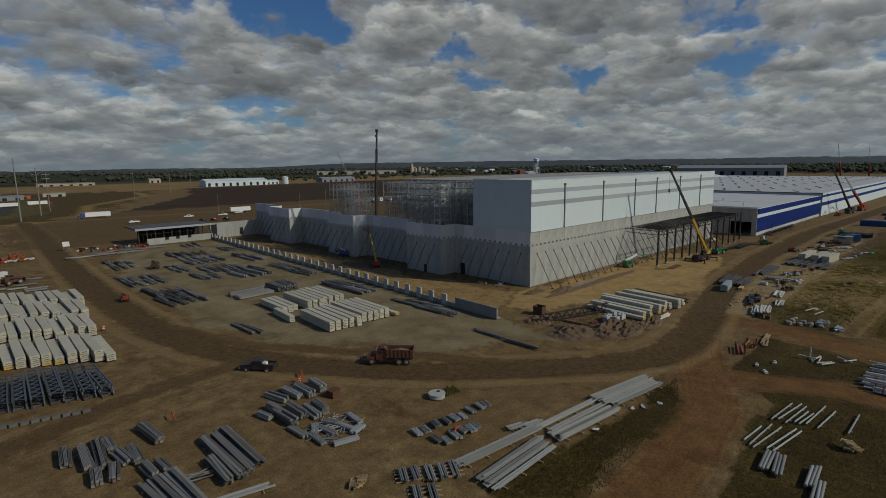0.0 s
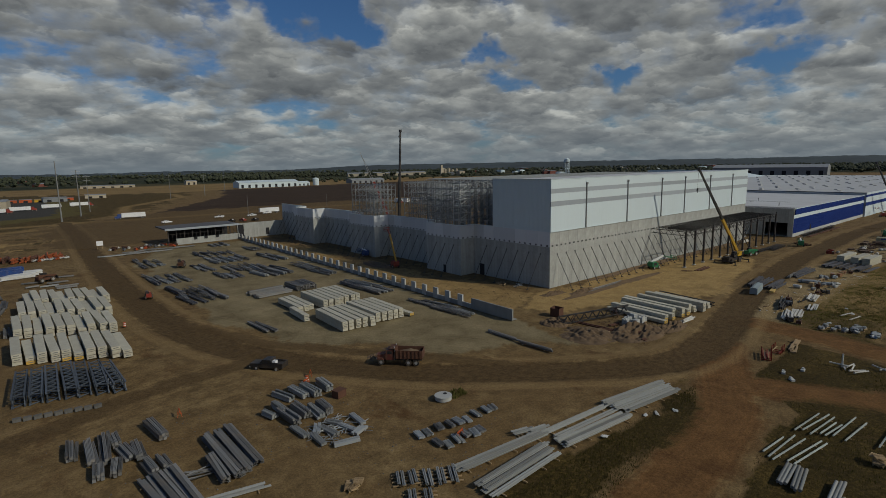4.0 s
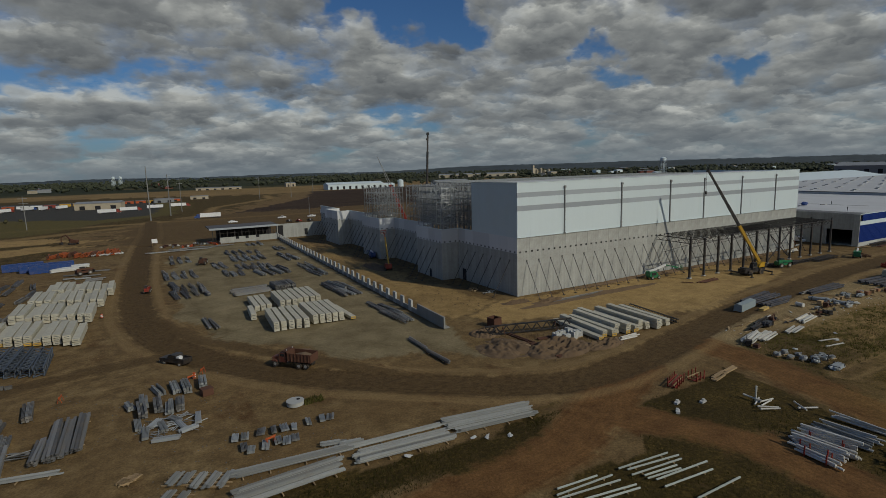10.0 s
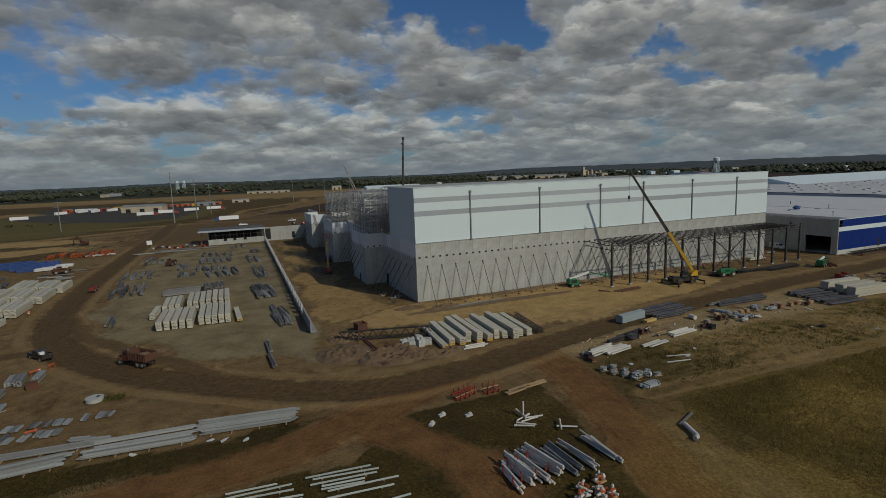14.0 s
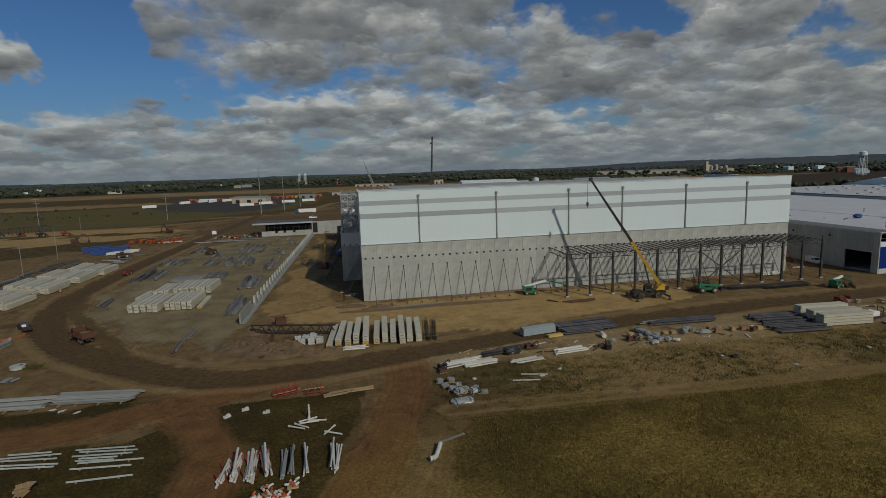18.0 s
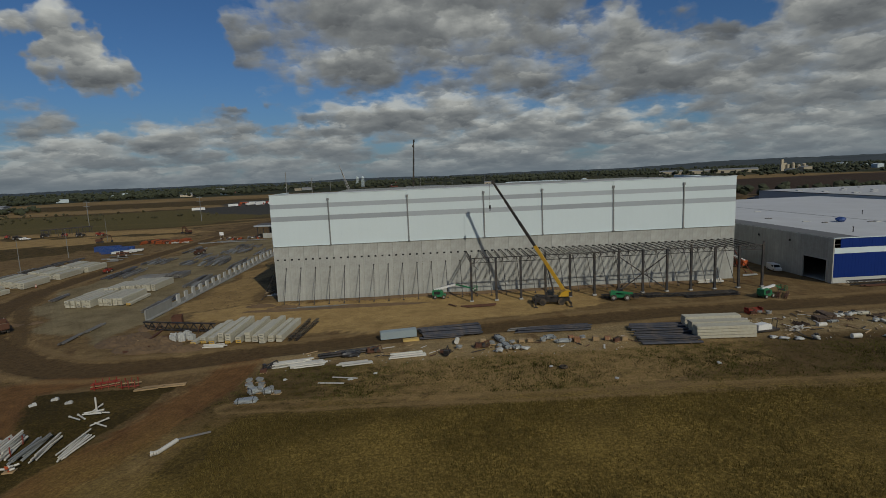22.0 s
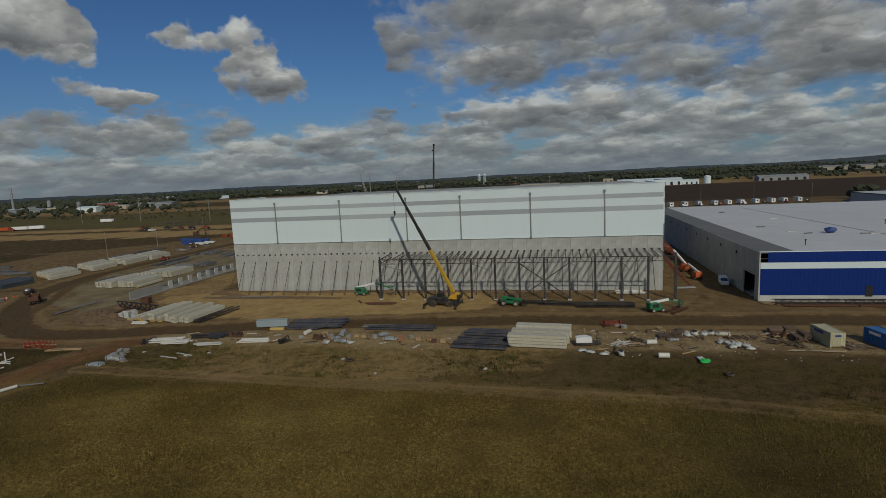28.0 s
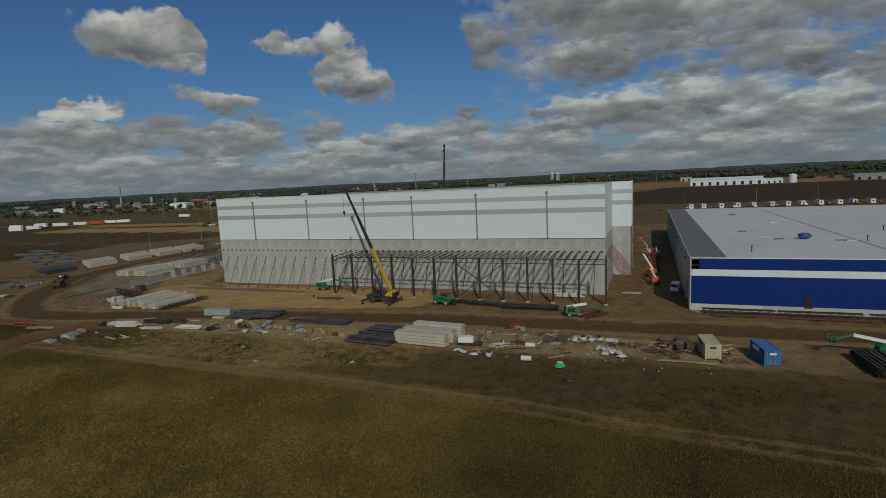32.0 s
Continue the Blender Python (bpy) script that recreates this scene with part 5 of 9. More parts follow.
def excavator(at, mat, label):
    ob = thing("excavator", label, "excavator", at=at)
    for y in (-1.1, 1.1):
        part("track", M().prism([(-2.0, 0.35), (-1.6, 0), (1.6, 0), (2.0, 0.35), (1.7, 0.9), (-1.7, 0.9)], "y", y - 0.3, y + 0.3), BLACK, ob)
    part("body", M().box((-0.6, 0, 1.7), (3.0, 2.5, 1.3)), mat, ob)
    cab = part("cab", M().box((0.7, 0.7, 2.1), (1.3, 1.0, 1.7)), mat, ob)
    part("cab_window", M().box((1.0, 0.7, 2.4), (0.9, 1.04, 0.9)), GLASS, cab)
    boom = part("boom", M().seg((1.0, -0.2, 1.9), (3.6, -0.2, 4.8), 0.4, 0.6).seg((3.6, -0.2, 4.8), (6.0, -0.2, 3.9), 0.36, 0.5), mat, ob)
    part("stick", M().seg((6.0, -0.2, 3.9), (6.4, -0.2, 1.2), 0.3, 0.4), mat, boom)
    part("bucket", M().prism([(5.6, 0.2), (6.8, 0.1), (6.9, 1.1), (6.2, 1.3)], "y", -0.8, 0.4), BLACK, boom)


excavator(T(-152, 182, 0, 20), RUST, "dark excavator on pale sand by a steel frame")
excavator(T(-114, 216, 0, 150), RUST, "dusty brown excavator working on bare soil")


# vehicles
def pickup(at, mat, label):
    ob = thing("pickup_truck", label, "pickup truck", at=at)
    body = part("body", M().prism([(-2.9, 0.55), (2.9, 0.55), (2.95, 1.15), (1.15, 1.25), (0.75, 1.25), (-0.95, 1.25), (-1.0, 1.2), (-2.95, 1.2)], "y", -0.95, 0.95), mat, ob)
    part("bed_sides", M().box((-1.95, -0.9, 1.3), (1.9, 0.1, 0.35)).box((-1.95, 0.9, 1.3), (1.9, 0.1, 0.35)).box((-2.9, 0, 1.25), (0.1, 1.8, 0.4)), mat, body)
    cab = part("cab", M().prism([(-1.0, 1.2), (1.2, 1.2), (0.6, 1.9), (-0.85, 1.92)], "y", -0.86, 0.86), mat, ob)
    part("window_band", M().prism([(-0.8, 1.32), (0.85, 1.32), (0.5, 1.8), (-0.72, 1.8)], "y", -0.88, 0.88), GLASS, cab)
    part("windscreen", M().prism([(1.16, 1.27), (1.22, 1.27), (0.66, 1.88), (0.6, 1.88)], "y", -0.76, 0.76), GLASS, cab)
    part("load_box", M().box((-1.3, 0.3, 1.45), (0.6, 0.8, 0.5)), WHITE, ob, "white tool box")
    part("headlight", M().box((2.95, -0.7, 0.95), (0.06, 0.35, 0.2)), WHITE, body)
    part("headlight", M().box((2.95, 0.7, 0.95), (0.06, 0.35, 0.2)), WHITE, body)
    part("front_bumper", M().box((2.98, 0, 0.6), (0.15, 1.9, 0.25)), HUB, body)
    for x in (-1.8, 1.85):
        for y in (-0.85, 0.85):
            wheel(ob, x, y, 0.4, 0.28)
    return ob


pickup(T(-78.6, -3.8, -0.1, 128), BLACK, "black crew-cab pickup driving on the haul road")


MAROON = surface("dusty_maroon_paint", (0.115, 0.030, 0.020), 0.6, var=0.3, dirt=DUST, dirt_amount=0.45)


def dump_truck(at):
    ob = thing("dump_truck", "old dusty red tipper truck with three axles on the haul road", "dump truck", at=at)
    part("frame", M().box((0, 0, 0.85), (7.6, 0.9, 0.3)), BLACK, ob)
    cab = part("cab", M().prism([(0.9, 0.9), (2.3, 0.9), (2.3, 1.9), (2.15, 2.6), (1.0, 2.6)], "y", -1.1, 1.1), MAROON, ob)
    part("hood", M().prism([(2.3, 0.9), (3.9, 0.9), (3.95, 1.6), (2.3, 1.85)], "y", -0.75, 0.75), MAROON, cab)
    part("windscreen", M().prism([(2.2, 1.95), (2.34, 1.95), (2.2, 2.5), (2.08, 2.5)], "y", -0.95, 0.95), GLASS, cab)
    part("side_window", M().box((1.6, 0, 2.2), (0.8, 2.24, 0.5)), GLASS, cab)
    part("grille", M().box((3.97, 0, 1.2), (0.08, 1.2, 0.7)), HUB, cab)
    for y in (-0.95, 0.95):
        part("mudguard", M().prism([(2.6, 0.95), (3.9, 0.95), (3.6, 1.25), (2.9, 1.25)], "y", y - 0.25, y + 0.25), MAROON, cab)
        part("exhaust", M().tube((0.8, y * 0.9, 1.0), (0.8, y * 0.9, 3.2), 0.08, 8), HUB, cab)
    bed = part("tipper_bed", M().prism([(-3.9, 1.15), (0.6, 1.15), (0.6, 1.35), (-3.9, 1.35)], "y", -1.15, 1.15), RUST, ob)
    for y in (-1.2, 1.2):
        part("side_board", M().box((-1.65, y, 1.95), (4.6, 0.1, 1.4)), RUST, bed)
    part("front_board", M().box((0.62, 0, 2.05), (0.1, 2.5, 1.6)), RUST, bed)
    part("tailgate", M().box((-3.97, 0, 1.95), (0.1, 2.4, 1.3)), RUST, bed)
    part("cab_guard", M().box((1.17, 0, 2.9), (1.0, 2.4, 0.1)), RUST, bed)
    for x in np.linspace(-3.6, 0.4, 7):
        for y in (-1.28, 1.28):
            part("rib", M().box((x, y, 1.95), (0.14, 0.1, 1.4)), RUST, bed)
    part("load", M().prism([(-3.8, 1.4), (0.5, 1.4), (0.2, 1.9), (-1.6, 2.3), (-3.5, 1.9)], "y", -1.1, 1.1), surface("heaped_soil", (0.16, 0.11, 0.065), 0.95), ob)
    for x in (-2.9, -1.6, 3.1):
        for y in (-0.98, 0.98):
            wheel(ob, x, y, 0.52, 0.4)


dump_truck(T(-60.8, -16.6, -0.1, 133))


def van(at):
    ob = thing("cargo_van", "white cargo van parked in the lane between buildings", "van", at=at)
    body = part("body", M().prism([(-2.6, 0.4), (2.5, 0.4), (2.6, 1.1), (1.8, 1.3), (1.2, 2.1), (-2.5, 2.2)], "y", -0.95, 0.95), WHITE, ob)
    part("windscreen", M().prism([(1.75, 1.35), (1.85, 1.33), (1.3, 2.05), (1.2, 2.05)], "y", -0.8, 0.8), GLASS, body)
    part("side_window", M().box((0.9, 0, 1.65), (0.9, 1.94, 0.5)), GLASS, body)
    for x in (-1.6, 1.6):
        for y in (-0.85, 0.85):
            wheel(ob, x, y, 0.36, 0.25)


van(T(145.0, 7.2, 0, 262))


def container(at, mat, label, length=6.06, stripe=None):
    ob = thing("shipping_container", label, "shipping container", "containers", at=at)
    w, h = 2.44, 2.59
    g = M().box((0, 0, h / 2 + 0.1), (length - 0.12, w - 0.12, h - 0.1))
    x = -length / 2 + 0.2
    while x < length / 2 - 0.15:
        for y in (-w / 2 + 0.03, w / 2 - 0.03):
            g.box((x, y, h / 2 + 0.1), (0.13, 0.06, h - 0.35))
        x += 0.28
    part("shell", g, mat, ob)
    for x in (-length / 2 + 0.06, length / 2 - 0.06):
        for y in (-w / 2 + 0.06, w / 2 - 0.06):
            part("corner_post", M().box((x, y, h / 2 + 0.08), (0.16, 0.16, h)), mat, ob)
    for y in (-w / 2 + 0.06, w / 2 - 0.06):
        part("top_rail", M().box((0, y, h + 0.06), (length, 0.14, 0.12)), mat, ob)
        part("bottom_rail", M().box((0, y, 0.12), (length, 0.14, 0.16)), mat, ob)
    for y in (-0.6, 0.6):
        door = part("door", M().box((-length / 2 - 0.01, y, h / 2 + 0.1), (0.07, 1.12, h - 0.35)), mat, ob)
        for dy in (-0.25, 0.25):
            part("lock_rod", M().tube((-length / 2 - 0.07, y + dy, 0.3), (-length / 2 - 0.07, y + dy, h - 0.1), 0.03, 6), HUB, door)
        for k in range(4):
            part("door_rib", M().box((-length / 2 - 0.045, y - 0.42 + 0.28 * k, h / 2 + 0.1), (0.05, 0.1, h - 0.5)), mat, door)
    if stripe:
        part("sign_board", M().box((0.4, w / 2 + 0.03, h - 0.5), (2.6, 0.04, 0.5)), stripe, ob, "dark blue sign board")
        part("sign_board", M().box((-length / 2 - 0.1, 0, h - 0.45), (0.04, 1.0, 0.35)), stripe, ob, "dark blue sign board")
    return ob


TAN = surface("tan_container_paint", (0.50, 0.47, 0.30), 0.55, var=0.12, dirt=DUST, dirt_amount=0.2)
container(T(148.2, -43.5, 0, 97), TAN, "pale tan storage container beside stacked timber", stripe=BLUE)
container(T(156.4, -44.9, 0, 101), surface("light_blue_container", (0.022, 0.13, 0.34), 0.5, var=0.15, dirt=DUST, dirt_amount=0.25), "blue storage container standing on bare soil", stripe=WHITE)
for k, (x, y) in enumerate([(-116, 131), (-112.5, 126.5), (-122, 137), (-109, 131.5)]):
    container(T(x, y, 0, 8), BLUE, "blue shipping container in the far storage yard", 12.19 if k < 3 else 6.06)

# Stored material: wrapped panels, steel bundles, joists, decking, pipes
rnd = random.Random(7)
WRAP = surface("white_panel_wrap", (0.47, 0.445, 0.35), 0.6, var=0.18, fine=1.5, coarse=0.5, random_value=0.10, dirt=DUST, dirt_amount=0.25)
WRAP_SIDE = surface("cream_panel_edge", (0.46, 0.42, 0.30), 0.6, var=0.12, random_value=0.10)
END_YELLOW = surface("yellow_foam_end", (0.50, 0.31, 0.06), 0.7, var=0.15)
INK = surface("grey_print", (0.16, 0.16, 0.15), 0.7)
STEEL_BLUE = surface("blue_grey_steel", (0.092, 0.096, 0.102), 0.6, metal=0.12, var=0.4, random_value=0.45, dirt=DUST, dirt_amount=0.25)
NAVY = surface("dark_blue_primer", (0.036, 0.041, 0.055), 0.6, var=0.35, random_value=0.4, dirt=DUST, dirt_amount=0.25)
STEEL_MID = surface("weathered_grey_steel", (0.165, 0.166, 0.160), 0.62, metal=0.12, var=0.4, random_value=0.5, dirt=DUST, dirt_amount=0.3)
STEEL_PALE = surface("pale_zinc_steel", (0.250, 0.258, 0.245), 0.58, metal=0.12, var=0.3, random_value=0.38, dirt=DUST, dirt_amount=0.2)
PVC = surface("white_plastic_pipe", (0.57, 0.55, 0.49), 0.5, var=0.1, random_value=0.1, dirt=DUST, dirt_amount=0.2)
BAG = surface("white_woven_bag", (0.50, 0.50, 0.47), 0.8, var=0.2, fine=9.0, random_value=0.15, dirt=DUST, dirt_amount=0.3)
PLASTIC = surface("grey_plastic_sheet", (0.22, 0.225, 0.215), 0.4, var=0.3)


def panel_stack(at, length, layers, label, yellow=False, width=1.15, pack=0.62):
    ob = thing("panel_stack", label, "panel stack", "stacks of wrapped panels", at=at)
    for k in range(layers):
        dx, dy = rnd.uniform(-0.12, 0.12), rnd.uniform(-0.05, 0.05)
        z = 0.14 + k * (pack + 0.07) + pack / 2
        pk = part("panel_pack", M().box((dx, dy, z), (length, width, pack)), WRAP, ob)
        e = -length / 2 + dx
        part("end_cap", M().box((e - 0.02, dy, z), (0.04, width - 0.04, pack - 0.05)), END_YELLOW if yellow and k == 0 else WRAP, pk)
        if yellow or rnd.random() < 0.6:
            part("print", M().box((e - 0.05, dy, z + 0.02), (0.02, width * 0.55, 0.14)), INK, pk)
    for k in range(3):
        part("bearer", M().box((-length / 2 + length * (k + 0.5) / 3, 0, 0.07), (0.12, width + 0.1, 0.14)), WOOD, ob)
    return ob


W_LABEL = "white wrapped insulated wall panels stacked on timber bearers"
# four rows west of the haul road
for row, (y0, x0) in enumerate([(19.0, -95.2), (37.8, -94.6), (53.6, -93.2), (67.6, -91.6)]):
    for k in range(10):
        layers = 3 if (row + k) % 4 else 2
        panel_stack(T(x0 - 1.72 * k, y0 + 6.6 + 0.58 * 1.72 * k * 0.92 + rnd.uniform(-0.4, 0.4), 0, 90 + rnd.uniform(-1.5, 1.5)), rnd.choice((12.6, 13.0, 13.4)), layers, W_LABEL, row == 0 and k in (4, 5, 8), width=1.42)
# double block in the lot
for k in range(5):
    panel_stack(T(-58.8 + 1.52 * k, 11.6 + rnd.uniform(-0.3, 0.3) - 0.15 * k, 0, 87 + 0.3 * k), 13.2, 3, W_LABEL)
    panel_stack(T(-50.4 + 1.42 * k, 12.0 + rnd.uniform(-0.3, 0.3), 0, 88.5), 13.2, 3, W_LABEL)
for k in range(3):
    panel_stack(T(-59.4 + 1.45 * k, 30.6 + rnd.uniform(-0.3, 0.3), 0, 89), 12.0, 2, W_LABEL)
for k in range(7):
    panel_stack(T(-53.6 + 1.5 * k, 29.8 + rnd.uniform(-0.5, 0.5), 0, 89), 12.6, 3, W_LABEL)
panel_stack(T(-61.3, 21.5, 0, 86), 9.0, 2, W_LABEL)
panel_stack(T(-42.6, 10.8, 0, 92), 12.5, 1, "single low pack of panels with yellow ends", True)
# row before the front wall
for k in range(11):
    panel_stack(T(-7.4 + 1.72 * k + (0.5 if k > 4 else 0), -29.4 - 0.08 * k + rnd.uniform(-0.7, 0.7), 0, 86 + rnd.uniform(-1.5, 1.5)), rnd.choice((12.6, 13.4, 14.2)), (1, 2, 2, 3, 3, 2, 3, 2, 3, 2, 2)[k], "wrapped wall panels with yellow foam ends, stacked near the road", k in (0, 1, 2, 4, 5))
# big stack beside the far end of the road
for k, (x, y, layers) in enumerate([(96.3, -49.3, 4), (96.9, -46.3, 4), (97.4, -42.6, 4)]):
    panel_stack(T(x, y, 0, 176), 11.0, layers, "tall stack of cream wrapped panels beside the haul road", width=2.0, pack=0.53)


def channel(length, w, h, t=0.035):
    """A cold-formed channel lying along x."""
    n, top = 3, []
    for k in range(n):
        a, b = w / 2 - w * k / n, w / 2 - w * (k + 1) / n
        top += [(a - 0.012, h), (b + 0.03, h), (b + 0.02, h * 0.72), (b + 0.005, h * 0.72)]
    return M().prism([(-w / 2, 0), (w / 2, 0)] + top, "x", -length / 2, length / 2)


def i_beam(length, w, h):
    t = 0.05
    return M().prism([(-w / 2, 0), (w / 2, 0), (w / 2, t), (t / 2, t), (t / 2, h - t), (w / 2, h - t), (w / 2, h), (-w / 2, h), (-w / 2, h - t), (-t / 2, h - t), (-t / 2, t), (-w / 2, t)], "x", -length / 2, length / 2)


def bundle(x, y, deg, length, width, height, mat, label, kind="channel", name="steel_bundle", member="steel_member", group="steel bundles"):
    ob = thing(name, label, "steel bundle", group, at=T(x, y, 0, deg))
    cols = max(1, round(width / 0.36))
    rows = max(1, round(height / 0.34))
    cw, rh = width / cols, height / rows
    shape = channel if kind == "channel" else i_beam
    me = (shape(length, cw * 0.92, rh * 0.92) if kind != "tube" else M().tube((-length / 2, 0, rh / 2), (length / 2, 0, rh / 2), min(cw, rh) * 0.48, 10)).mesh(member, mat)
    for r, c in itertools.product(range(rows), range(cols)):
        if r == rows - 1 and rows > 1 and rnd.random() < 0.25:
            continue
        part(member, me, mat, ob, at=Matrix.Translation((rnd.uniform(-0.06, 0.06) * min(length, 8), -width / 2 + cw * (c + 0.5) + rnd.uniform(-0.05, 0.05), 0.1 + r * rh + rnd.uniform(0, 0.03))) @ Matrix.Rotation(rnd.uniform(-0.02, 0.02), 4, "Z"))
    for s in (-0.32, 0.32) if length > 6 else ():
        part("bearer", M().box((length * s, 0, 0.05), (0.12, width + 0.3, 0.1)), WOOD, ob)
    return ob


def joist_bundle(x, y, deg, length, width, mat, label, depth=0.9):
    ob = thing("joist_bundle", label, "joists", "bundles of joists", at=T(x, y, 0, deg))
    g = M().seg((-length / 2, 0, 0.14), (length / 2, 0, 0.14), 0.16, 0.1).seg((-length / 2, 0, depth), (length / 2, 0, depth), 0.16, 0.1)
    n = int(length / 0.9)
    for i in range(n):
        xa, xb = -length / 2 + length * i / n, -length / 2 + length * (i + 1) / n
        g.seg((xa, 0, 0.16 if i % 2 else depth - 0.02), (xb, 0, depth - 0.02 if i % 2 else 0.16), 0.06)
    me = g.mesh("joist", mat)
    for c in range(max(2, round(width / 0.42))):
        part("joist", me, mat, ob, at=Matrix.Translation((rnd.uniform(-0.2, 0.2), -width / 2 + 0.42 * (c + 0.5), 0)))
    for s in (-0.3, 0.3):
        part("bearer", M().box((length * s, 0, 0.05), (0.14, width + 0.2, 0.1)), WOOD, ob)
    return ob


def box_truss(x, y, deg, length, w, h, mat, label):
    """A square lattice truss: four chords laced on four sides."""
    ob = thing("box_truss", label, "truss", "lattice trusses", at=T(x, y, 0, deg))
    cs = [(-w / 2, 0.15), (w / 2, 0.15), (w / 2, h), (-w / 2, h)]
    n = int(length / 0.9)
    for k in range(4):
        (ya, za), (yb, zb) = cs[k], cs[(k + 1) % 4]
        part("chord", M().box((0, ya, za), (length, 0.24, 0.24)), mat, ob)
        g = M()
        for i in range(n):
            xa, xb = -length / 2 + length * i / n, -length / 2 + length * (i + 1) / n
            p, q = ((ya, za), (yb, zb)) if i % 2 else ((yb, zb), (ya, za))
            g.seg((xa, *p), (xb, *q), 0.13)
        tagged(part("lacing", g, mat, ob), kind="stuff")
    return ob


def deck_stack(x, y, deg, length, width, sheets, mat, label):
    ob = thing("deck_stack", label, "steel decking", "stacks of steel decking", at=T(x, y, 0, deg))
    cols = max(1, round(width / 0.55))
    pts = []
    for i in range(2):
        a, w = -width / cols * 0.35 + i * width / cols * 0.35, width / cols * 0.35
        pts += [(a, 0.0), (a + w * 0.3, 0.0), (a + w * 0.4, 0.075), (a + w * 0.9, 0.075)]
    pts.append((width / cols * 0.35, 0.0))
    outline = pts + [(p, q - 0.03) for p, q in reversed(pts)]
    me = M().prism(outline, "x", -length / 2, length / 2).mesh("deck_sheet", mat)
    for c, k in itertools.product(range(cols), range(sheets)):
        if k == sheets - 1 and rnd.random() < 0.3:
            continue
        y = -width / 2 + width * (c + 0.5) / cols
        part("deck_sheet", me, mat, ob, at=Matrix.Translation((rnd.uniform(-0.5, 0.5), y + rnd.uniform(-0.03, 0.03), 0.16 + 0.1 * k)) @ Matrix.Rotation(rnd.uniform(-0.006, 0.006), 4, "Z"))
    for s in (-0.4, -0.1, 0.2, 0.42):
        part("bearer", M().box((length * s, 0, 0.06), (0.12, width + 0.9, 0.12)), WOOD, ob)
    return ob


TRUSS_BLUE = surface("blue_grey_truss", (0.075, 0.088, 0.105), 0.55, metal=0.1, var=0.3, random_value=0.25)
JOIST_L = "dark blue-grey open lattice truss lying on the dirt"
for x, y, d, l in [(-108.8, 12.3, 86, 13), (-106.9, 12.2, 87, 14), (-104.8, 12.0, 88, 14.5), (-103.1, 11.0, 87, 13.5), (-101.1, 9.7, 88, 13), (-99.3, 8.6, 91, 12.5), (-110.8, 12.6, 86, 13)]:
    box_truss(x, y, d, l, 1.45, 1.5, TRUSS_BLUE, JOIST_L)
DARK_BLOCK = surface("stained_concrete", (0.115, 0.108, 0.095), 0.9, var=0.5, coarse=1.2)
for k in range(9):
    solid("concrete_sleeper", M().box((0, 0, 0.25), (0.95, 0.6, 0.5)), DARK_BLOCK, "squat grey concrete block in a loose row", "concrete block", "concrete blocks", at=T(-111.6 + 1.12 * k, 0.9 - 0.27 * k + rnd.uniform(-0.15, 0.15), 0, rnd.uniform(-12, 12)))

DARK_L = "bundle of weathered grey steel channels on timber bearers"
for x, y, d, l in [(-106.9, -14.2, 84, 4.6), (-105.2, -16.0, 88, 6.2), (-103.8, -15.8, 84, 7.6), (-105.2, -21.6, 83, 2.8), (-103.5, -21.8, 78, 3.2), (-102.1, -18.9, 98, 3.8), (-102.6, -14.8, 91, 3.2), (-100.8, -19.3, 88, 4.2), (-100.7, -24.2, 95, 3.4), (-99.1, -24.0, 94, 3.0), (-98.1, -15.0, 96, 6.0)]:
    bundle(x, y, d, l, 1.25 if l > 3.5 else 1.1, 0.8, STEEL_MID, DARK_L)
for x, y, d, l, w in [(-90.9, -26.0, 89, 11.4, 1.2), (-92.3, -26.4, 90, 11.2, 1.2), (-93.7, -26.8, 91, 11.2, 1.2), (-95.0, -29.4, 88, 6.2, 1.0), (-98.7, -30.4, 94, 9.0, 1.2), (-100.0, -30.4, 95, 8.6, 1.2), (-101.3, -30.2, 96, 8.2, 1.2)]:
    bundle(x, y, d, l, w, 0.7, STEEL_MID, "long bundle of dark grey steel beams on the dirt", "i")
deck_stack(-97.0, -34.9, 168, 10.5, 1.0, 3, STEEL_PALE, "pale galvanised deck sheets lying across the dirt")
for k in range(9):
    solid("steel_rod", M().tube((-1.6, 0, 0.08), (1.6, 0, 0.1), 0.06, 6), STEEL_MID, "loose grey steel rod lying on the ground", "steel rod", "loose rods", at=T(-97.0 + rnd.uniform(-0.8, 0.8), -29.0 + rnd.uniform(-1.0, 1.0), 0.03 * k, rnd.uniform(-30, 20)))

for x, y, d, l in [(-81.7, -16.6, 105, 4.0), (-79.4, -16.7, 95, 4.4), (-77.9, -17.5, 94, 4.4), (-75.5, -17.3, 88, 3.8), (-85.4, -20.8, 102, 2.4), (-83.7, -20.3, 92, 3.6), (-83.9, -23.4, 93, 4.6), (-81.9, -22.8, 92, 4.2), (-80.5, -24.0, 88, 4.2), (-79.1, -24.2, 88, 3.4)]:
    bundle(x, y, d, l, 1.15, rnd.choice((0.7, 1.0)), rnd.choice((STEEL_MID, STEEL_MID, STEEL_PALE)), "short bundle of zinc-grey steel framing on the ground")
for x, y, d, l in [(-84.4, -27.7, 93, 3.6), (-83.5, -30.9, 88, 3.6), (-81.5, -30.1, 100, 3.2), (-79.4, -30.7, 105, 2.9), (-77.2, -29.8, 86, 3.4), (-81.1, -34.0, 168, 3.2), (-82.4, -28.6, 60, 2.4), (-80.0, -28.4, 120, 2.2), (-78.6, -32.6, 20, 2.2)]:
    bundle(x, y, d, l, 0.9, 0.36, rnd.choice((STEEL_MID, STEEL_PALE, GALV)), "loose pile of grey steel brackets and struts")
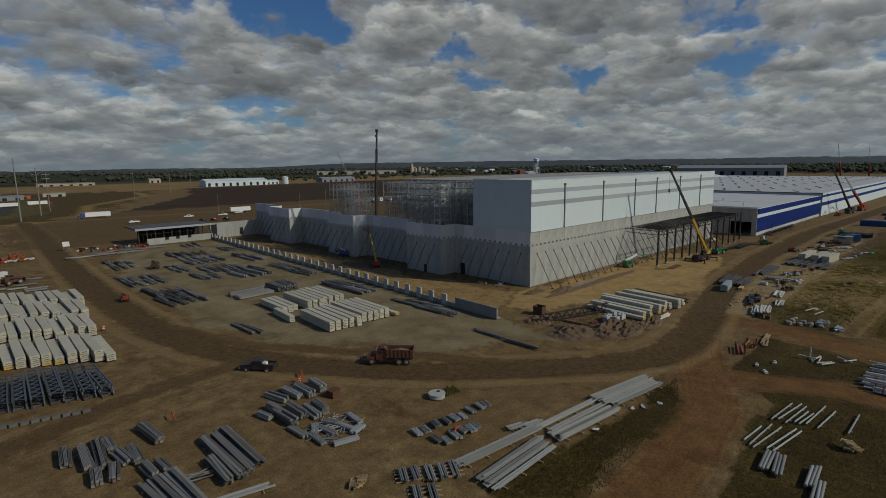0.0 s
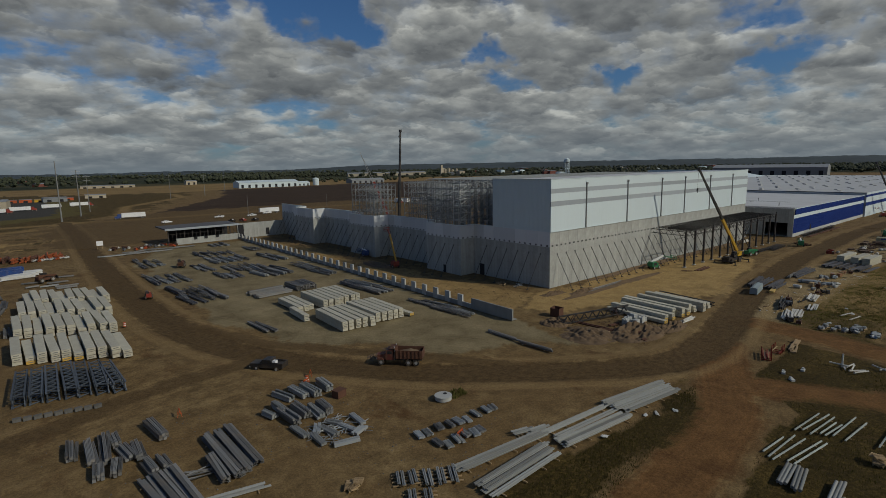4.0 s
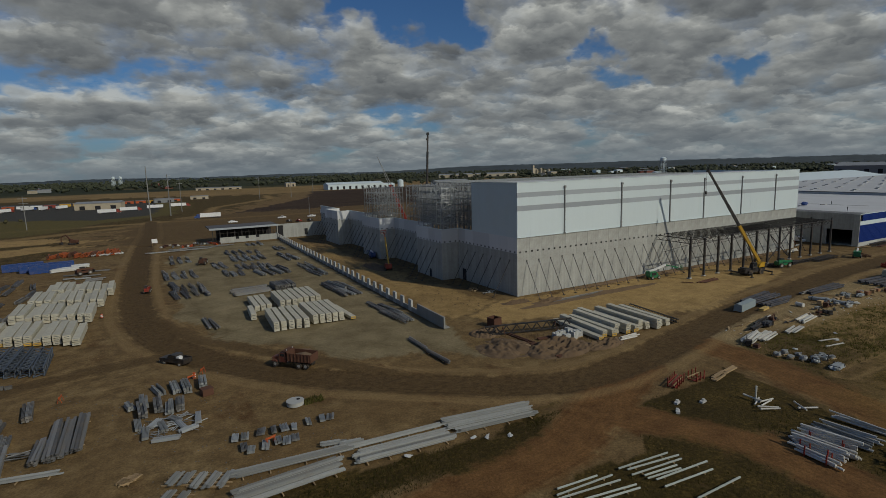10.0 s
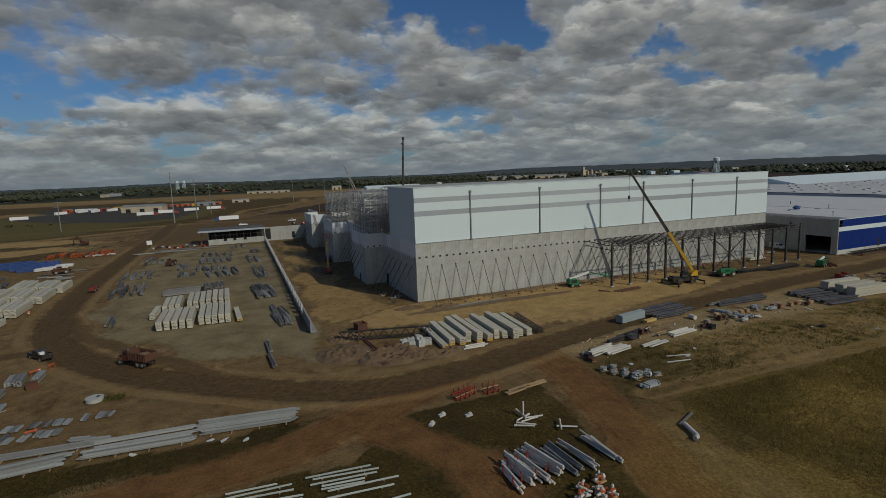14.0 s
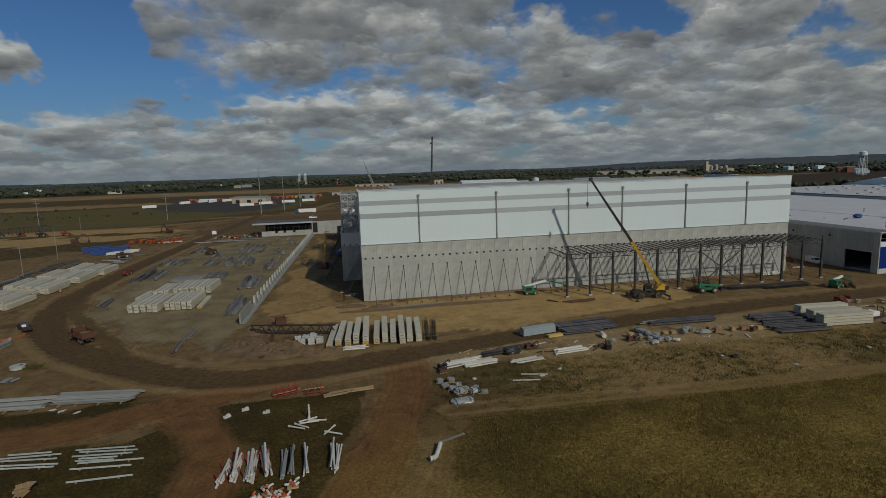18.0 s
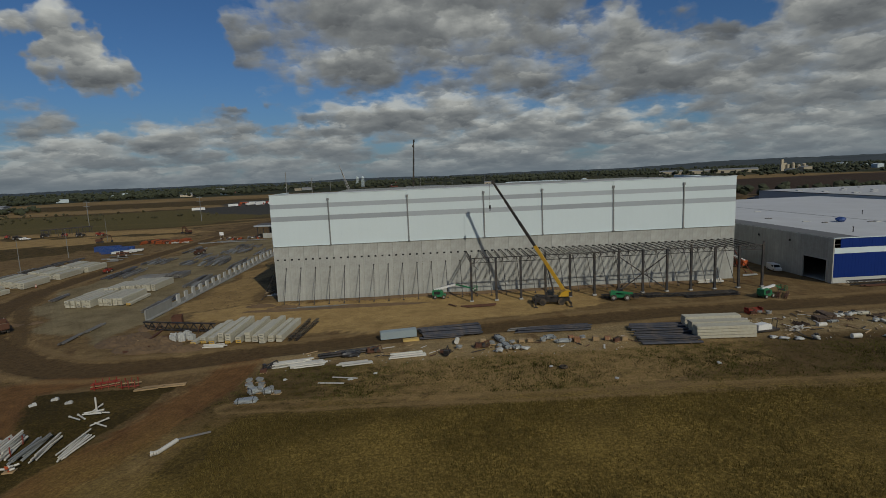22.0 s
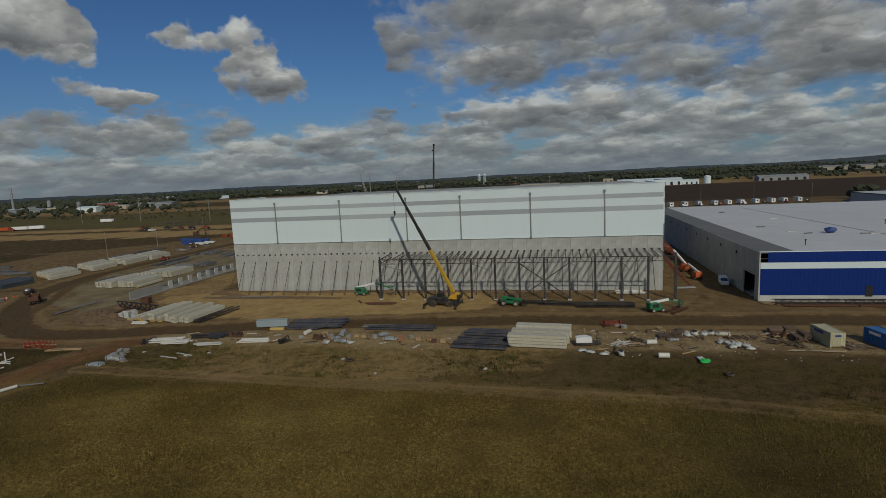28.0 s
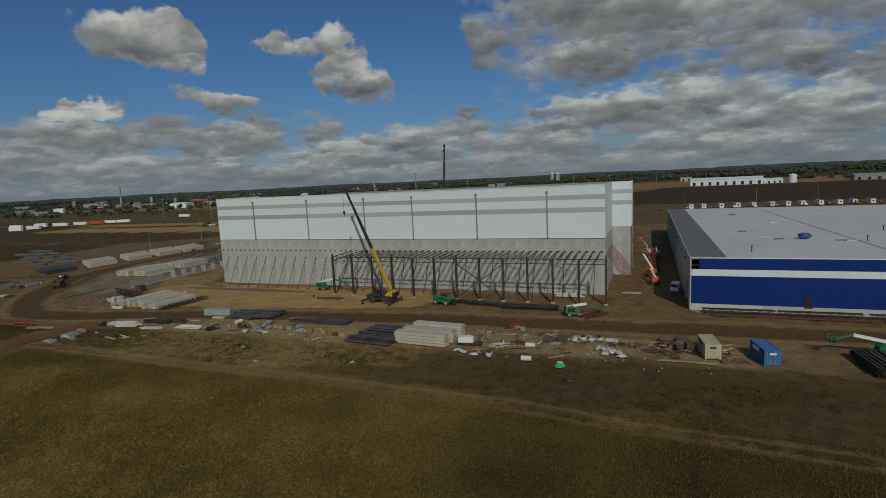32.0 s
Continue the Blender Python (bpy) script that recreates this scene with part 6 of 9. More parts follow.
for k in range(56):
    g = M().tube((-rnd.uniform(0.5, 1.3), 0, 0.06), (rnd.uniform(0.5, 1.3), 0, rnd.uniform(0.06, 0.25)), 0.05, 5)
    solid("steel_strut", g, rnd.choice((STEEL_MID, GALV)), "loose grey strut in a scattered heap", "steel strut", "scattered struts", at=T(-81.5 + rnd.uniform(-3, 4.5), -30 + rnd.uniform(-3, 3), rnd.uniform(0, 0.2), rnd.uniform(0, 180)))
for x, y in [(-73.7, -38.5), (-72.5, -38.7), (-70.5, -38.6), (-69.0, -38.9), (-67.7, -39.1), (-66.5, -39.5), (-64.5, -39.1), (-62.7, -39.2), (-61.6, -39.3), (-73.1, -41.5), (-72.4, -42.6), (-70.7, -42.4), (-69.1, -42.0), (-68.1, -42.6), (-67.1, -42.5)]:
    bundle(x, y, 80 + rnd.uniform(-8, 8), rnd.uniform(1.5, 2.1), rnd.uniform(0.7, 1.1), 0.3, rnd.choice((STEEL_PALE, STEEL_MID, GALV)), "small set of pale galvanised channels in a row", group="small channel sets")
DECK_L = "long stack of pale galvanised roof decking on bearers"
for x, y, d, l, w, n in [(-41.9, -50.9, 172, 12.6, 1.3, 5), (-42.2, -52.4, 172, 12.2, 1.4, 4), (-42.0, -53.7, 173, 11.4, 1.0, 3), (-54.6, -49.9, 176, 12.2, 0.9, 3), (-54.8, -51.4, 176, 11.8, 0.9, 2), (-55.0, -53.2, 175, 12.2, 1.7, 5), (-67.4, -48.8, 175, 13.2, 1.5, 4), (-68.4, -51.6, 3, 11.6, 0.9, 4), (-68.6, -52.8, 3, 11.4, 0.9, 4), (-68.8, -53.9, 3, 11.2, 0.8, 3)]:
    deck_stack(x - 1.25, y + 1.0, d, l, w * 1.02, n, STEEL_PALE, DECK_L)
for x, y, d, l in [(-79.6, -45.6, 60, 2.4), (-78.4, -46.2, 62, 2.4), (-77.2, -47.2, 60, 2.6), (-76.0, -48.0, 58, 2.6), (-74.8, -48.6, 58, 2.6), (-80.8, -49.4, 58, 3.0), (-79.4, -50.2, 58, 3.0), (-60.6, -48.2, 170, 3.0), (-62.2, -47.4, 165, 2.4)]:
    deck_stack(x - 1.25, y + 1.0, d, l, 1.0, 3, STEEL_PALE, "short stack of galvanised deck offcuts on the dirt")

# bundles along the middle of the lot, in loose clusters laid roughly north-south
LOT_L = "bundle of dark steel joists stored in the gravel lot"


def lot_cluster(cx, cy, w, d, n, length, mats, joists=0.25, tall=0.2, turn=93.0):
    cols = max(1, round(math.sqrt(n * w / d * length / 3.2)))
    rows = math.ceil(n / cols)
    for k in range(n):
        px = cx - w / 2 + w * (k % cols + 0.5) / cols + rnd.uniform(-0.25, 0.25)
        py = cy - d / 2 + d * (k // cols + 0.5) / rows + rnd.uniform(-0.6, 0.6)
        ll, mat = length * rnd.uniform(1.15, 1.6), rnd.choice(mats)
        if rnd.random() < joists:
            joist_bundle(px, py, turn + rnd.uniform(-5, 5), ll, 0.9, mat, LOT_L, 0.7)
        else:
            bundle(px, py, turn + rnd.uniform(-5, 5), ll, rnd.choice((1.1, 1.45)), 0.7 if rnd.random() < tall else 0.34, mat, "bundle of grey steel sections stored in the lot")


GREYS, DARKS = (STEEL_MID, STEEL_MID, STEEL_PALE, STEEL_BLUE), (STEEL_BLUE, STEEL_MID, STEEL_MID)
for args in [(-71, 124, 8, 18, 10, 4.6, GREYS), (-73, 90, 11, 15, 13, 5.5, GREYS), (-72, 62, 10, 17, 13, 8, DARKS, 0.45, 0.6), (-59.4, 100, 5, 12, 6, 5, GREYS), (-57, 81, 7, 10, 7, 4.5, GREYS), (-47.5, 112, 13, 13, 13, 5.5, GREYS),
             (-50, 92, 10, 9, 8, 5, DARKS), (-45.5, 80, 11, 15, 11, 8, GREYS, 0.2, 0.95), (-38, 152, 8, 9, 6, 4, GREYS), (-47, 129, 14, 11, 13, 4.5, DARKS, 0.4), (-33.5, 104, 6, 16, 8, 5, GREYS), (-33.2, 72, 5, 22, 10, 6.5, GREYS), (-34.6, 36, 6, 14, 9, 7.5, GREYS), (-31, 131, 4, 11, 5, 4.5, GREYS),
             (-33.2, 6, 4, 15, 9, 6.5, GREYS, 0.3, 0.0)]:
    lot_cluster(*args)
lot_cluster(-66, 152.5, 26, 4, 8, 8, GREYS, 0.0, 0.0, 2.0)
for k in range(4):
    bundle(-57.0, 45.6 + 2.0 * k, 4, 9.5, 1.5, 0.7, STEEL_MID, "broad flat stack of grey steel decking in the lot")
for k in range(4):
    bundle(-50.2 + 1.5 * k, 49.0, 91, 7.5, 1.3, 1.36, STEEL_MID, "tall block of grey steel decking in the lot")
for k in range(18):
    bundle(-205 + 4.6 * k + rnd.uniform(-2, 2), 62 - 2.2 * k + rnd.uniform(-9, 9), rnd.uniform(5, 25), rnd.uniform(8, 12), 1.9, 0.9, STEEL_BLUE, "dark steel sections stored on the western ground")
for x, y, d, l in [(-71.2, 20.2, 93, 9.5), (-69.9, 18.8, 96, 9.0), (-38.0, -18.7, 90, 7.4), (-38.2, -27.1, 93, 7.6)]:
    bundle(x, y, d, l, 0.8, 0.36, STEEL_MID, "pair of long grey steel channels on the lot")
# dark bundles west of the wrapped panels
for k in range(16):
    bundle(-118 + rnd.uniform(-7, 7), 44 + 4.2 * k + rnd.uniform(-1, 1), 90 + rnd.uniform(-12, 12), rnd.uniform(6, 10), 1.4, 0.7, rnd.choice((STEEL_MID, STEEL_BLUE)), "dark steel sections stored beyond the panel stacks")
for k in range(9):
    bundle(-99 + rnd.uniform(-7, 5), 93 + 3 * k + rnd.uniform(-1, 1), rnd.uniform(-15, 15), rnd.uniform(3, 6), 0.9, 0.36, rnd.choice((STEEL_MID, RUST, STEEL_PALE)), "low pile of mixed steel beside the haul road")

# pipes on the grass, at the south crossing
PALE_CHANNEL = surface("pale_coated_channel", (0.36, 0.39, 0.36), 0.55, var=0.15, random_value=0.15)
PIPE_L = "long pale metal channel laid out on the grass"
for x, y, d, l in [(-34.7, -68.9, 174, 7.2), (-34.5, -69.6, 172, 7.2), (-34.6, -70.5, 175, 7.2), (-33.2, -72.3, 175, 7.6), (-34.8, -71.1, 173, 4.6), (-35.0, -71.7, 172, 4.6), (-33.6, -73.6, 176, 7.0), (-44.1, -68.0, 175, 5.2), (-43.6, -68.8, 177, 7.4), (-43.8, -69.6, 173, 7.8), (-43.2, -70.9, 172, 7.8), (-43.4, -71.5, 171, 7.8), (-32.7, -76.3, 1, 7.0)]:
    bundle(x, y, d, l, 0.17, 0.17, PALE_CHANNEL, PIPE_L, group="laid-out channels", name="metal_channel")
for x, y, d, l in [(-50.0, -71.2, 5, 4.6), (-49.9, -72.4, 8, 4.8), (-50.0, -75.6, 4, 4.7), (-52.8, -76.6, 6, 4.4)]:
    bundle(x, y, d, l, 1.1, 0.5, STEEL_PALE, "strapped bundle of galvanised tubes on the grass", "tube", member="steel_tube")


def pipe_pile(x, y, deg, length, n, r, mat, label, straps=True):
    ob = thing("pipe_bundle", label, "pipes", "pipe bundles", at=T(x, y, 0, deg))
    row, k, left, base = 0, 0, n, max(2, int(math.sqrt(n * 1.6)))
    while left > 0:
        cnt = min(left, max(1, base - row))
        for c in range(cnt):
            l = length * rnd.uniform(0.82, 1.0)
            part("pipe", M().tube((-l / 2, (c - (cnt - 1) / 2) * 2.05 * r, r * (1 + 1.75 * row) + 0.05), (l / 2, (c - (cnt - 1) / 2) * 2.05 * r + rnd.uniform(-0.1, 0.1), r * (1 + 1.75 * row) + 0.05), r, 10), mat, ob, at=Matrix.Translation((rnd.uniform(-0.5, 0.5), 0, 0)) @ Matrix.Rotation(rnd.uniform(-0.09, 0.09), 4, "Z"))
        left -= cnt
        row += 1
    if straps:
        for s in (-0.25, 0.25):
            part("stake", M().box((length * s, (base / 2 + 0.3) * 2 * r, 0.6), (0.12, 0.12, 1.2)).box((length * s, -(base / 2 + 0.3) * 2 * r, 0.6), (0.12, 0.12, 1.2)).box((length * s, 0, 0.05), (0.12, base * 2.4 * r, 0.1)), RED, ob)
    return ob


PVC_L = "loose pile of white plastic drain pipes held by red stakes"
for x, y, d, l, n in [(-14.0, -77.4, 102, 6.4, 9), (-15.6, -77.9, 95, 6.6, 10), (-17.2, -77.8, 92, 5.6, 9), (-18.4, -78.6, 86, 4.6, 6)]:
    pipe_pile(x, y, d, l, n, 0.14, PVC, PVC_L)
for x, y, d, l, n, mat in [(-11.9, -77.8, 94, 6.2, 6, GALV), (-11.0, -77.5, 92, 6.4, 5, STEEL_PALE), (-9.4, -77.8, 95, 6.6, 5, PVC), (-6.2, -77.6, 91, 7.0, 5, PVC), (-5.6, -77.9, 90, 6.8, 3, PVC)]:
    pipe_pile(x, y, d, l, n, 0.11, mat, "bundle of pale conduit pipes on the trampled grass", False)
for k, (x, y) in enumerate([(-12.9, -83.6), (-11.6, -84.4), (-10.4, -82.8), (-12.2, -85.4), (-14.0, -84.6), (-11.0, -85.6)]):
    ob = thing("pallet_load", "pallet of white pipe fittings wrapped in plastic" if k % 2 else "crate of orange and white pipe fittings", "pallet load", "pallet loads", at=T(x, y, 0, rnd.uniform(0, 90)))
    part("pallet", M().box((0, 0, 0.12), (1.2, 1.0, 0.14)), WOOD, ob)
    for j in range(9):
        a = rnd.uniform(0, 6.28)
        p0 = Vector((rnd.uniform(-0.45, 0.45), rnd.uniform(-0.4, 0.4), 0.3 + 0.06 * j))
        part("fitting", M().tube(p0, p0 + Vector((math.cos(a), math.sin(a), rnd.uniform(-0.2, 0.4))) * 0.5, 0.13, 8), PVC if j % 4 else ORANGE, ob)
for k, (x, y, a) in enumerate([(-9.9, -66.9, 20), (-9.6, -68.0, 5), (-11.2, -69.4, 150), (-8.6, -67.4, 170), (-10.6, -68.8, 140), (-9.8, -66.2, 90), (-6.3, -71.6, 150), (-6.8, -70.9, 60)]):
    solid("pvc_pipe", M().tube((-1.3, 0, 0.17), (1.3, 0, 0.17), 0.11, 10).tube((1.0, 0, 0.17), (1.3, 0, 0.17), 0.15, 10), PVC, "short white plastic pipe with a socket end on the grass", "pipe", "loose white pipes", at=T(x, y, 0.12 * (k % 3), a))
solid("pvc_pipe", M().tube((0, 0, 0), (0, 0, 2.2), 0.13, 10), PVC, "white plastic pipe standing upright in the grass", "pipe", "loose white pipes", at=T(-9.7, -66.6, 0, 0))
# big elbow pipe
def elbow_pipe():
    ob = thing("elbow_pipe", "large grey-white pipe with a bent end lying on soil", "pipe", at=T(6.4, -79.4, 0, 250))
    part("straight", M().tube((-1.6, 0, 0.30), (1.2, 0, 0.30), 0.28, 14), PVC, ob)
    g = M()
    pts = [Vector((1.2 + 0.8 * math.sin(a), -0.8 + 0.8 * math.cos(a), 0.30)) for a in np.linspace(0, 1.2, 5)]
    for a, b in zip(pts, pts[1:]):
        g.tube(a, b, 0.28, 14)
    part("elbow", g, PVC, ob)
    part("flange", M().tube(pts[-1], pts[-1] + (pts[-1] - pts[-2]) * 0.4, 0.34, 14), PVC, ob)


elbow_pipe()
bundle(8.4, -76.8, 24, 4.4, 0.35, 0.16, STEEL_MID, "thin grey steel strips lying in the grass", name="steel_strip")


# red stillages, white boards
def stillage(x, y, deg, mat, label, bars, posts=4):
    ob = thing("stillage", label, "stillage", "red stillages", at=T(x, y, 0, deg))
    for k in range(posts):
        a = -(posts - 1) / 2 + k
        part("post", M().box((a, -0.7, 0.7), (0.12, 0.12, 1.4)).box((a, 0.7, 0.7), (0.12, 0.12, 1.4)).box((a, 0, 0.1), (0.12, 1.5, 0.12)), mat, ob)
    for k in range(bars):
        part("bar", M().box((0, -0.5 + 1.0 * k / max(1, bars - 1), 0.3 + 0.25 * (k % 3)), (posts + 0.2, 0.12, 0.14)), WOOD if k % 3 == 1 else mat, ob)


stillage(-13.8, -57.0, 20, RED, "red steel stillage holding timber and red bars", 6)
stillage(-9.6, -57.4, 5, RED, "red steel stillage frame standing on dry soil", 2, 3)
for x, y, d in [(-6.3, -58.9, 12), (-5.4, -58.4, 10), (-2.2, -58.0, 8)]:
    solid("timber_pack", M().box((0, 0, 0.1), (3.6, 0.9, 0.2)).box((0.3, 0.2, 0.24), (3.2, 0.3, 0.08)), WOOD, "low pile of pale timber boards on the verge", "timber", "board piles", at=T(x, y, 0, d))
for x, y in [(-21.4, -63.1), (-16.0, -63.0), (-19.2, -61.3)]:
    solid("white_block", M().box((0, 0, 0.13), (1.0, 0.5, 0.3)).box((0.2, 0.05, 0.36), (0.45, 0.3, 0.16)), BAG, "small white wrapped parcel dropped on the grass", "parcel", "white parcels", at=T(x, y, 0, rnd.uniform(0, 90)))

# manhole ring
ring = thing("manhole_ring", "short pale concrete manhole ring with a flat lid", "manhole ring", at=T(-64.6, -32.4))
part("ring", M().tube((0, 0, 0), (0, 0, 0.5), 1.2, 28), CONCRETE_LIGHT, ring)
part("lid", M().tube((0, 0, 0.5), (0, 0, 0.62), 1.26, 28), CONCRETE_LIGHT, ring)
part("hatch", M().tube((0.5, 0.2, 0.62), (0.5, 0.2, 0.66), 0.28, 14), HOLE, ring)

# rusty box, black lattice boom, timber and block pallets by the mound
skip = thing("steel_box", "rust-brown steel box standing open on the dirt", "steel box", at=T(-19.3, -17.4, 0, 12))
part("box_shell", M().box((0, -1.0, 0.95), (2.2, 0.08, 1.9)).box((0, 1.0, 0.95), (2.2, 0.08, 1.9)).box((-1.06, 0, 0.95), (0.08, 2.0, 1.9)).box((1.06, 0, 0.95), (0.08, 2.0, 1.9)), RUST, skip)
part("base", M().box((0, 0, 0.06), (2.2, 2.1, 0.12)), RUST, skip)
part("rim", M().box((0, -1.04, 1.9), (2.3, 0.14, 0.1)).box((0, 1.04, 1.9), (2.3, 0.14, 0.1)), RUST, skip)


def roof_truss(x, y, deg, length, depth):
    """A dark truss propped on edge: two pairs of chords with zigzag webs between."""
    ob = thing("roof_truss", "long black steel truss standing on edge in the dirt", "truss", at=T(x, y, 0, deg))
    for z in (0.25, depth):
        for yy in (-0.16, 0.16):
            part("chord", M().box((0, yy, z), (length, 0.12, 0.24)), BLACK, ob)
    n = int(length / 1.05)
    for i in range(n):
        xa, xb = -length / 2 + length * i / n, -length / 2 + length * (i + 1) / n
        part("web", M().seg((xa, 0, depth - 0.1 if i % 2 else 0.3), (xb, 0, 0.3 if i % 2 else depth - 0.1), 0.17), BLACK, ob)
    for k in (-0.3, 0.3):
        part("prop", M().seg((length * k, 0, depth - 0.2), (length * k, 1.2, 0.0), 0.1).seg((length * k, 0, depth - 0.2), (length * k, -1.2, 0.0), 0.1), RUST, ob)


roof_truss(-15.8, -24.6, 165, 18.6, 1.95)
for x, y, n in [(-14.3, -31.0, 3), (-12.7, -30.6, 3), (-11.2, -31.0, 4), (-13.4, -32.8, 3), (-11.6, -32.9, 4), (-9.9, -32.3, 3)]:
    ob = thing("block_pallet", "pallet of pale grey concrete blocks", "block pallet", "block pallets", at=T(x, y, 0, rnd.uniform(-10, 10)))
    part("pallet", M().box((0, 0, 0.08), (1.3, 1.1, 0.14)), WOOD, ob)
    blk = M().box((0, 0, 0.1), (0.4, 0.34, 0.19)).mesh("block", CONCRETE_LIGHT)
    for i, j, k in itertools.product(range(3), range(3), range(2 * n)):
        if k == 2 * n - 1 and rnd.random() < 0.4:
            continue
        part("block", blk, CONCRETE_LIGHT, ob, at=Matrix.Translation((-0.43 + 0.43 * i, -0.36 + 0.36 * j, 0.16 + 0.2 * k)))
for x, y, d, l in [(-20.9, -29.6, 130, 6.2), (-19.8, -26.6, 95, 8.0), (-18.8, -38.5, 177, 4.3), (-16.1, -29.4, 170, 2.8), (-21.5, -31.5, 100, 5.0), (-19.2, -33.0, 120, 6.0), (-17.4, -35.5, 150, 5.5)]:
    solid("timber_beam", M().box((0, 0, 0.16), (l, 0.3, 0.3)).box((0.2, 0.36, 0.1), (l * 0.8, 0.26, 0.2)), RUST if rnd.random() < 0.6 else WOOD, "weathered timber beams lying on broken ground", "timber", "loose timbers", at=T(x, y, 0, d))
pipe_pile(-3.0, -38.4, 177, 4.9, 6, 0.14, PVC, "low bundle of white pipes at the road edge", False)
for x, d in ((12.4, 84), (14.0, 82)):
    joist_bundle(x, -30.0, d, 14.5, 0.9, BLACK, "bundle of black joists beside the wrapped panels", 0.8)
for dy in (0, 0.8):
    bundle(12, -8.5 - dy, 2, 18, 0.4, 0.18, STEEL_MID, "thin steel bars laid along the wall", name="steel_bars")


def dirt_heap(name, x, y, sx, sy, h, seed, label, mat=None):
    """An uneven mound of spoil, many small lumps in one sheet."""
    n = 60
    g = M()
    for j in range(n + 1):
        for i in range(n + 1):
            u, v = 2 * i / n - 1, 2 * j / n - 1
            r = max(0.0, 1 - (u * u + v * v))
            k = noise.noise(Vector((u * 2.1 + seed, v * 2.1, seed * 0.7))) * 0.9 + noise.noise(Vector((u * 6 + seed, v * 6, 2.0))) * 0.6 + noise.noise(Vector((u * 13 + seed, v * 13, 5.0))) * 0.2
            g.v.append((x + u * sx, y + v * sy, -0.15 + h * (r ** 0.7) * max(0.0, 0.75 + k)))
    for j in range(n):
        for i in range(n):
            a = j * (n + 1) + i
            g.f.append((a, a + 1, a + n + 2, a + n + 1))
    ob = solid(name, g, mat or SPOIL, label, "dirt mound", "dirt mounds")
    for p in ob.data.polygons:
        p.use_smooth = True


SPOIL = surface("heaped_spoil", (0.135, 0.088, 0.048), 0.95, var=0.4, fine=2.0, coarse=0.4, bump=0.6, random_value=0.1)
dirt_heap("dirt_mound", -17.5, -35.5, 7.0, 4.5, 1.5, 1.1, "low mound of broken brown spoil beside the road")
dirt_heap("dirt_mound", -9.0, -38.2, 5.0, 2.2, 0.9, 2.3, "low ridge of brown spoil at the road edge")
dirt_heap("dirt_mound", -23.5, -20.5, 3.5, 3.5, 0.9, 3.9, "small heap of brown soil near the wall end")
dirt_heap("dirt_mound", -25.5, -29.5, 5.5, 6.0, 0.9, 9.3, "broken brown spoil spread beside the wall end")
dirt_heap("dirt_mound", -3.5, -4.0, 4.0, 1.4, 0.6, 4.7, "thin heap of rubble at the foot of the wall")
dirt_heap("dirt_mound", 18.0, -9.6, 26.0, 1.5, 0.5, 11.7, "low ridge of tan soil and stones before the wall")
dirt_heap("dirt_mound", 4.0, -8.2, 5.0, 1.6, 0.8, 12.4, "heap of pale rubble near the wall corner")
dirt_heap("dirt_mound", 64.0, -1.3, 62.0, 1.3, 0.55, 5.2, "long low bank of soil along the wall foot")
dirt_heap("dirt_mound", -13.5, 62.0, 3.0, 9.0, 0.7, 6.6, "low heap of tan soil along the west wall")
dirt_heap("dirt_mound", -62.0, -11.0, 1.8, 1.4, 0.35, 7.4, "flat patch of loose dark soil in the lot")
dirt_heap("dirt_mound", -57.5, -9.5, 1.6, 1.3, 0.3, 8.1, "flat patch of loose dark soil in the lot")

# Clutter along the south side of the haul road
def lumpy(rx, ry, rz, seed, n=12, m=8, rough=0.25, boxy=0.0):
    g = M()
    for j in range(m + 1):
        t = math.pi * j / m
        for i in range(n):
            a = 2 * math.pi * i / n
            p = Vector((math.sin(t) * math.cos(a), math.sin(t) * math.sin(a), -math.cos(t)))
            p = p.lerp(p / max(abs(p.x), abs(p.y), abs(p.z)) * 0.88, boxy)
            k = 1 + rough * noise.noise(p * 1.7 + Vector((seed * 3.1, seed, 0))) + 0.5 * rough * noise.noise(p * 4.0 + Vector((seed, 0, seed)))
            g.v.append((p.x * rx * k, p.y * ry * k, max(0.0, rz + p.z * rz * k)))
    for j in range(m):
        for i in range(n):
            a, b = j * n + i, j * n + (i + 1) % n
            g.f.append((a, b, b + n, a + n))
    return g


BAG_MESHES = [lumpy(0.7, 0.58, 0.32, s, rough=0.85, boxy=0.5).mesh("sack", BAG) for s in range(5)]
FLAT_MESHES = [lumpy(0.9, 0.6, 0.17, s + 10, rough=0.8, boxy=0.3).mesh("sack", BAG) for s in range(3)]
for me in BAG_MESHES + FLAT_MESHES:
    for p in me.polygons:
        p.use_smooth = True


def bulk_bag(x, y, k, open_top=False, flat=False):
    ob = thing("bulk_bag", "white woven bulk bag with dark mouth showing" if open_top else ("empty collapsed white woven bag on the dirt" if flat else "full white woven bulk bag standing on the dirt"), "bulk bag", "white bulk bags", at=T(x, y, 0, rnd.uniform(0, 360)))
    part("sack", (FLAT_MESHES[k % 3] if flat else BAG_MESHES[k % 5]), BAG, ob)
    if open_top:
        # near-black disc at the open top
        part("fill", M().tube((0, 0, 0.8), (0, 0, 0.98), 0.42, 10), HOLE, ob)
    for a in range(2):
        part("loop", M().seg((-0.3 + 0.6 * a, -0.3, 0.7 if not flat else 0.2), (-0.3 + 0.6 * a, 0.3, 1.0 if not flat else 0.35), 0.05), BAG, ob)


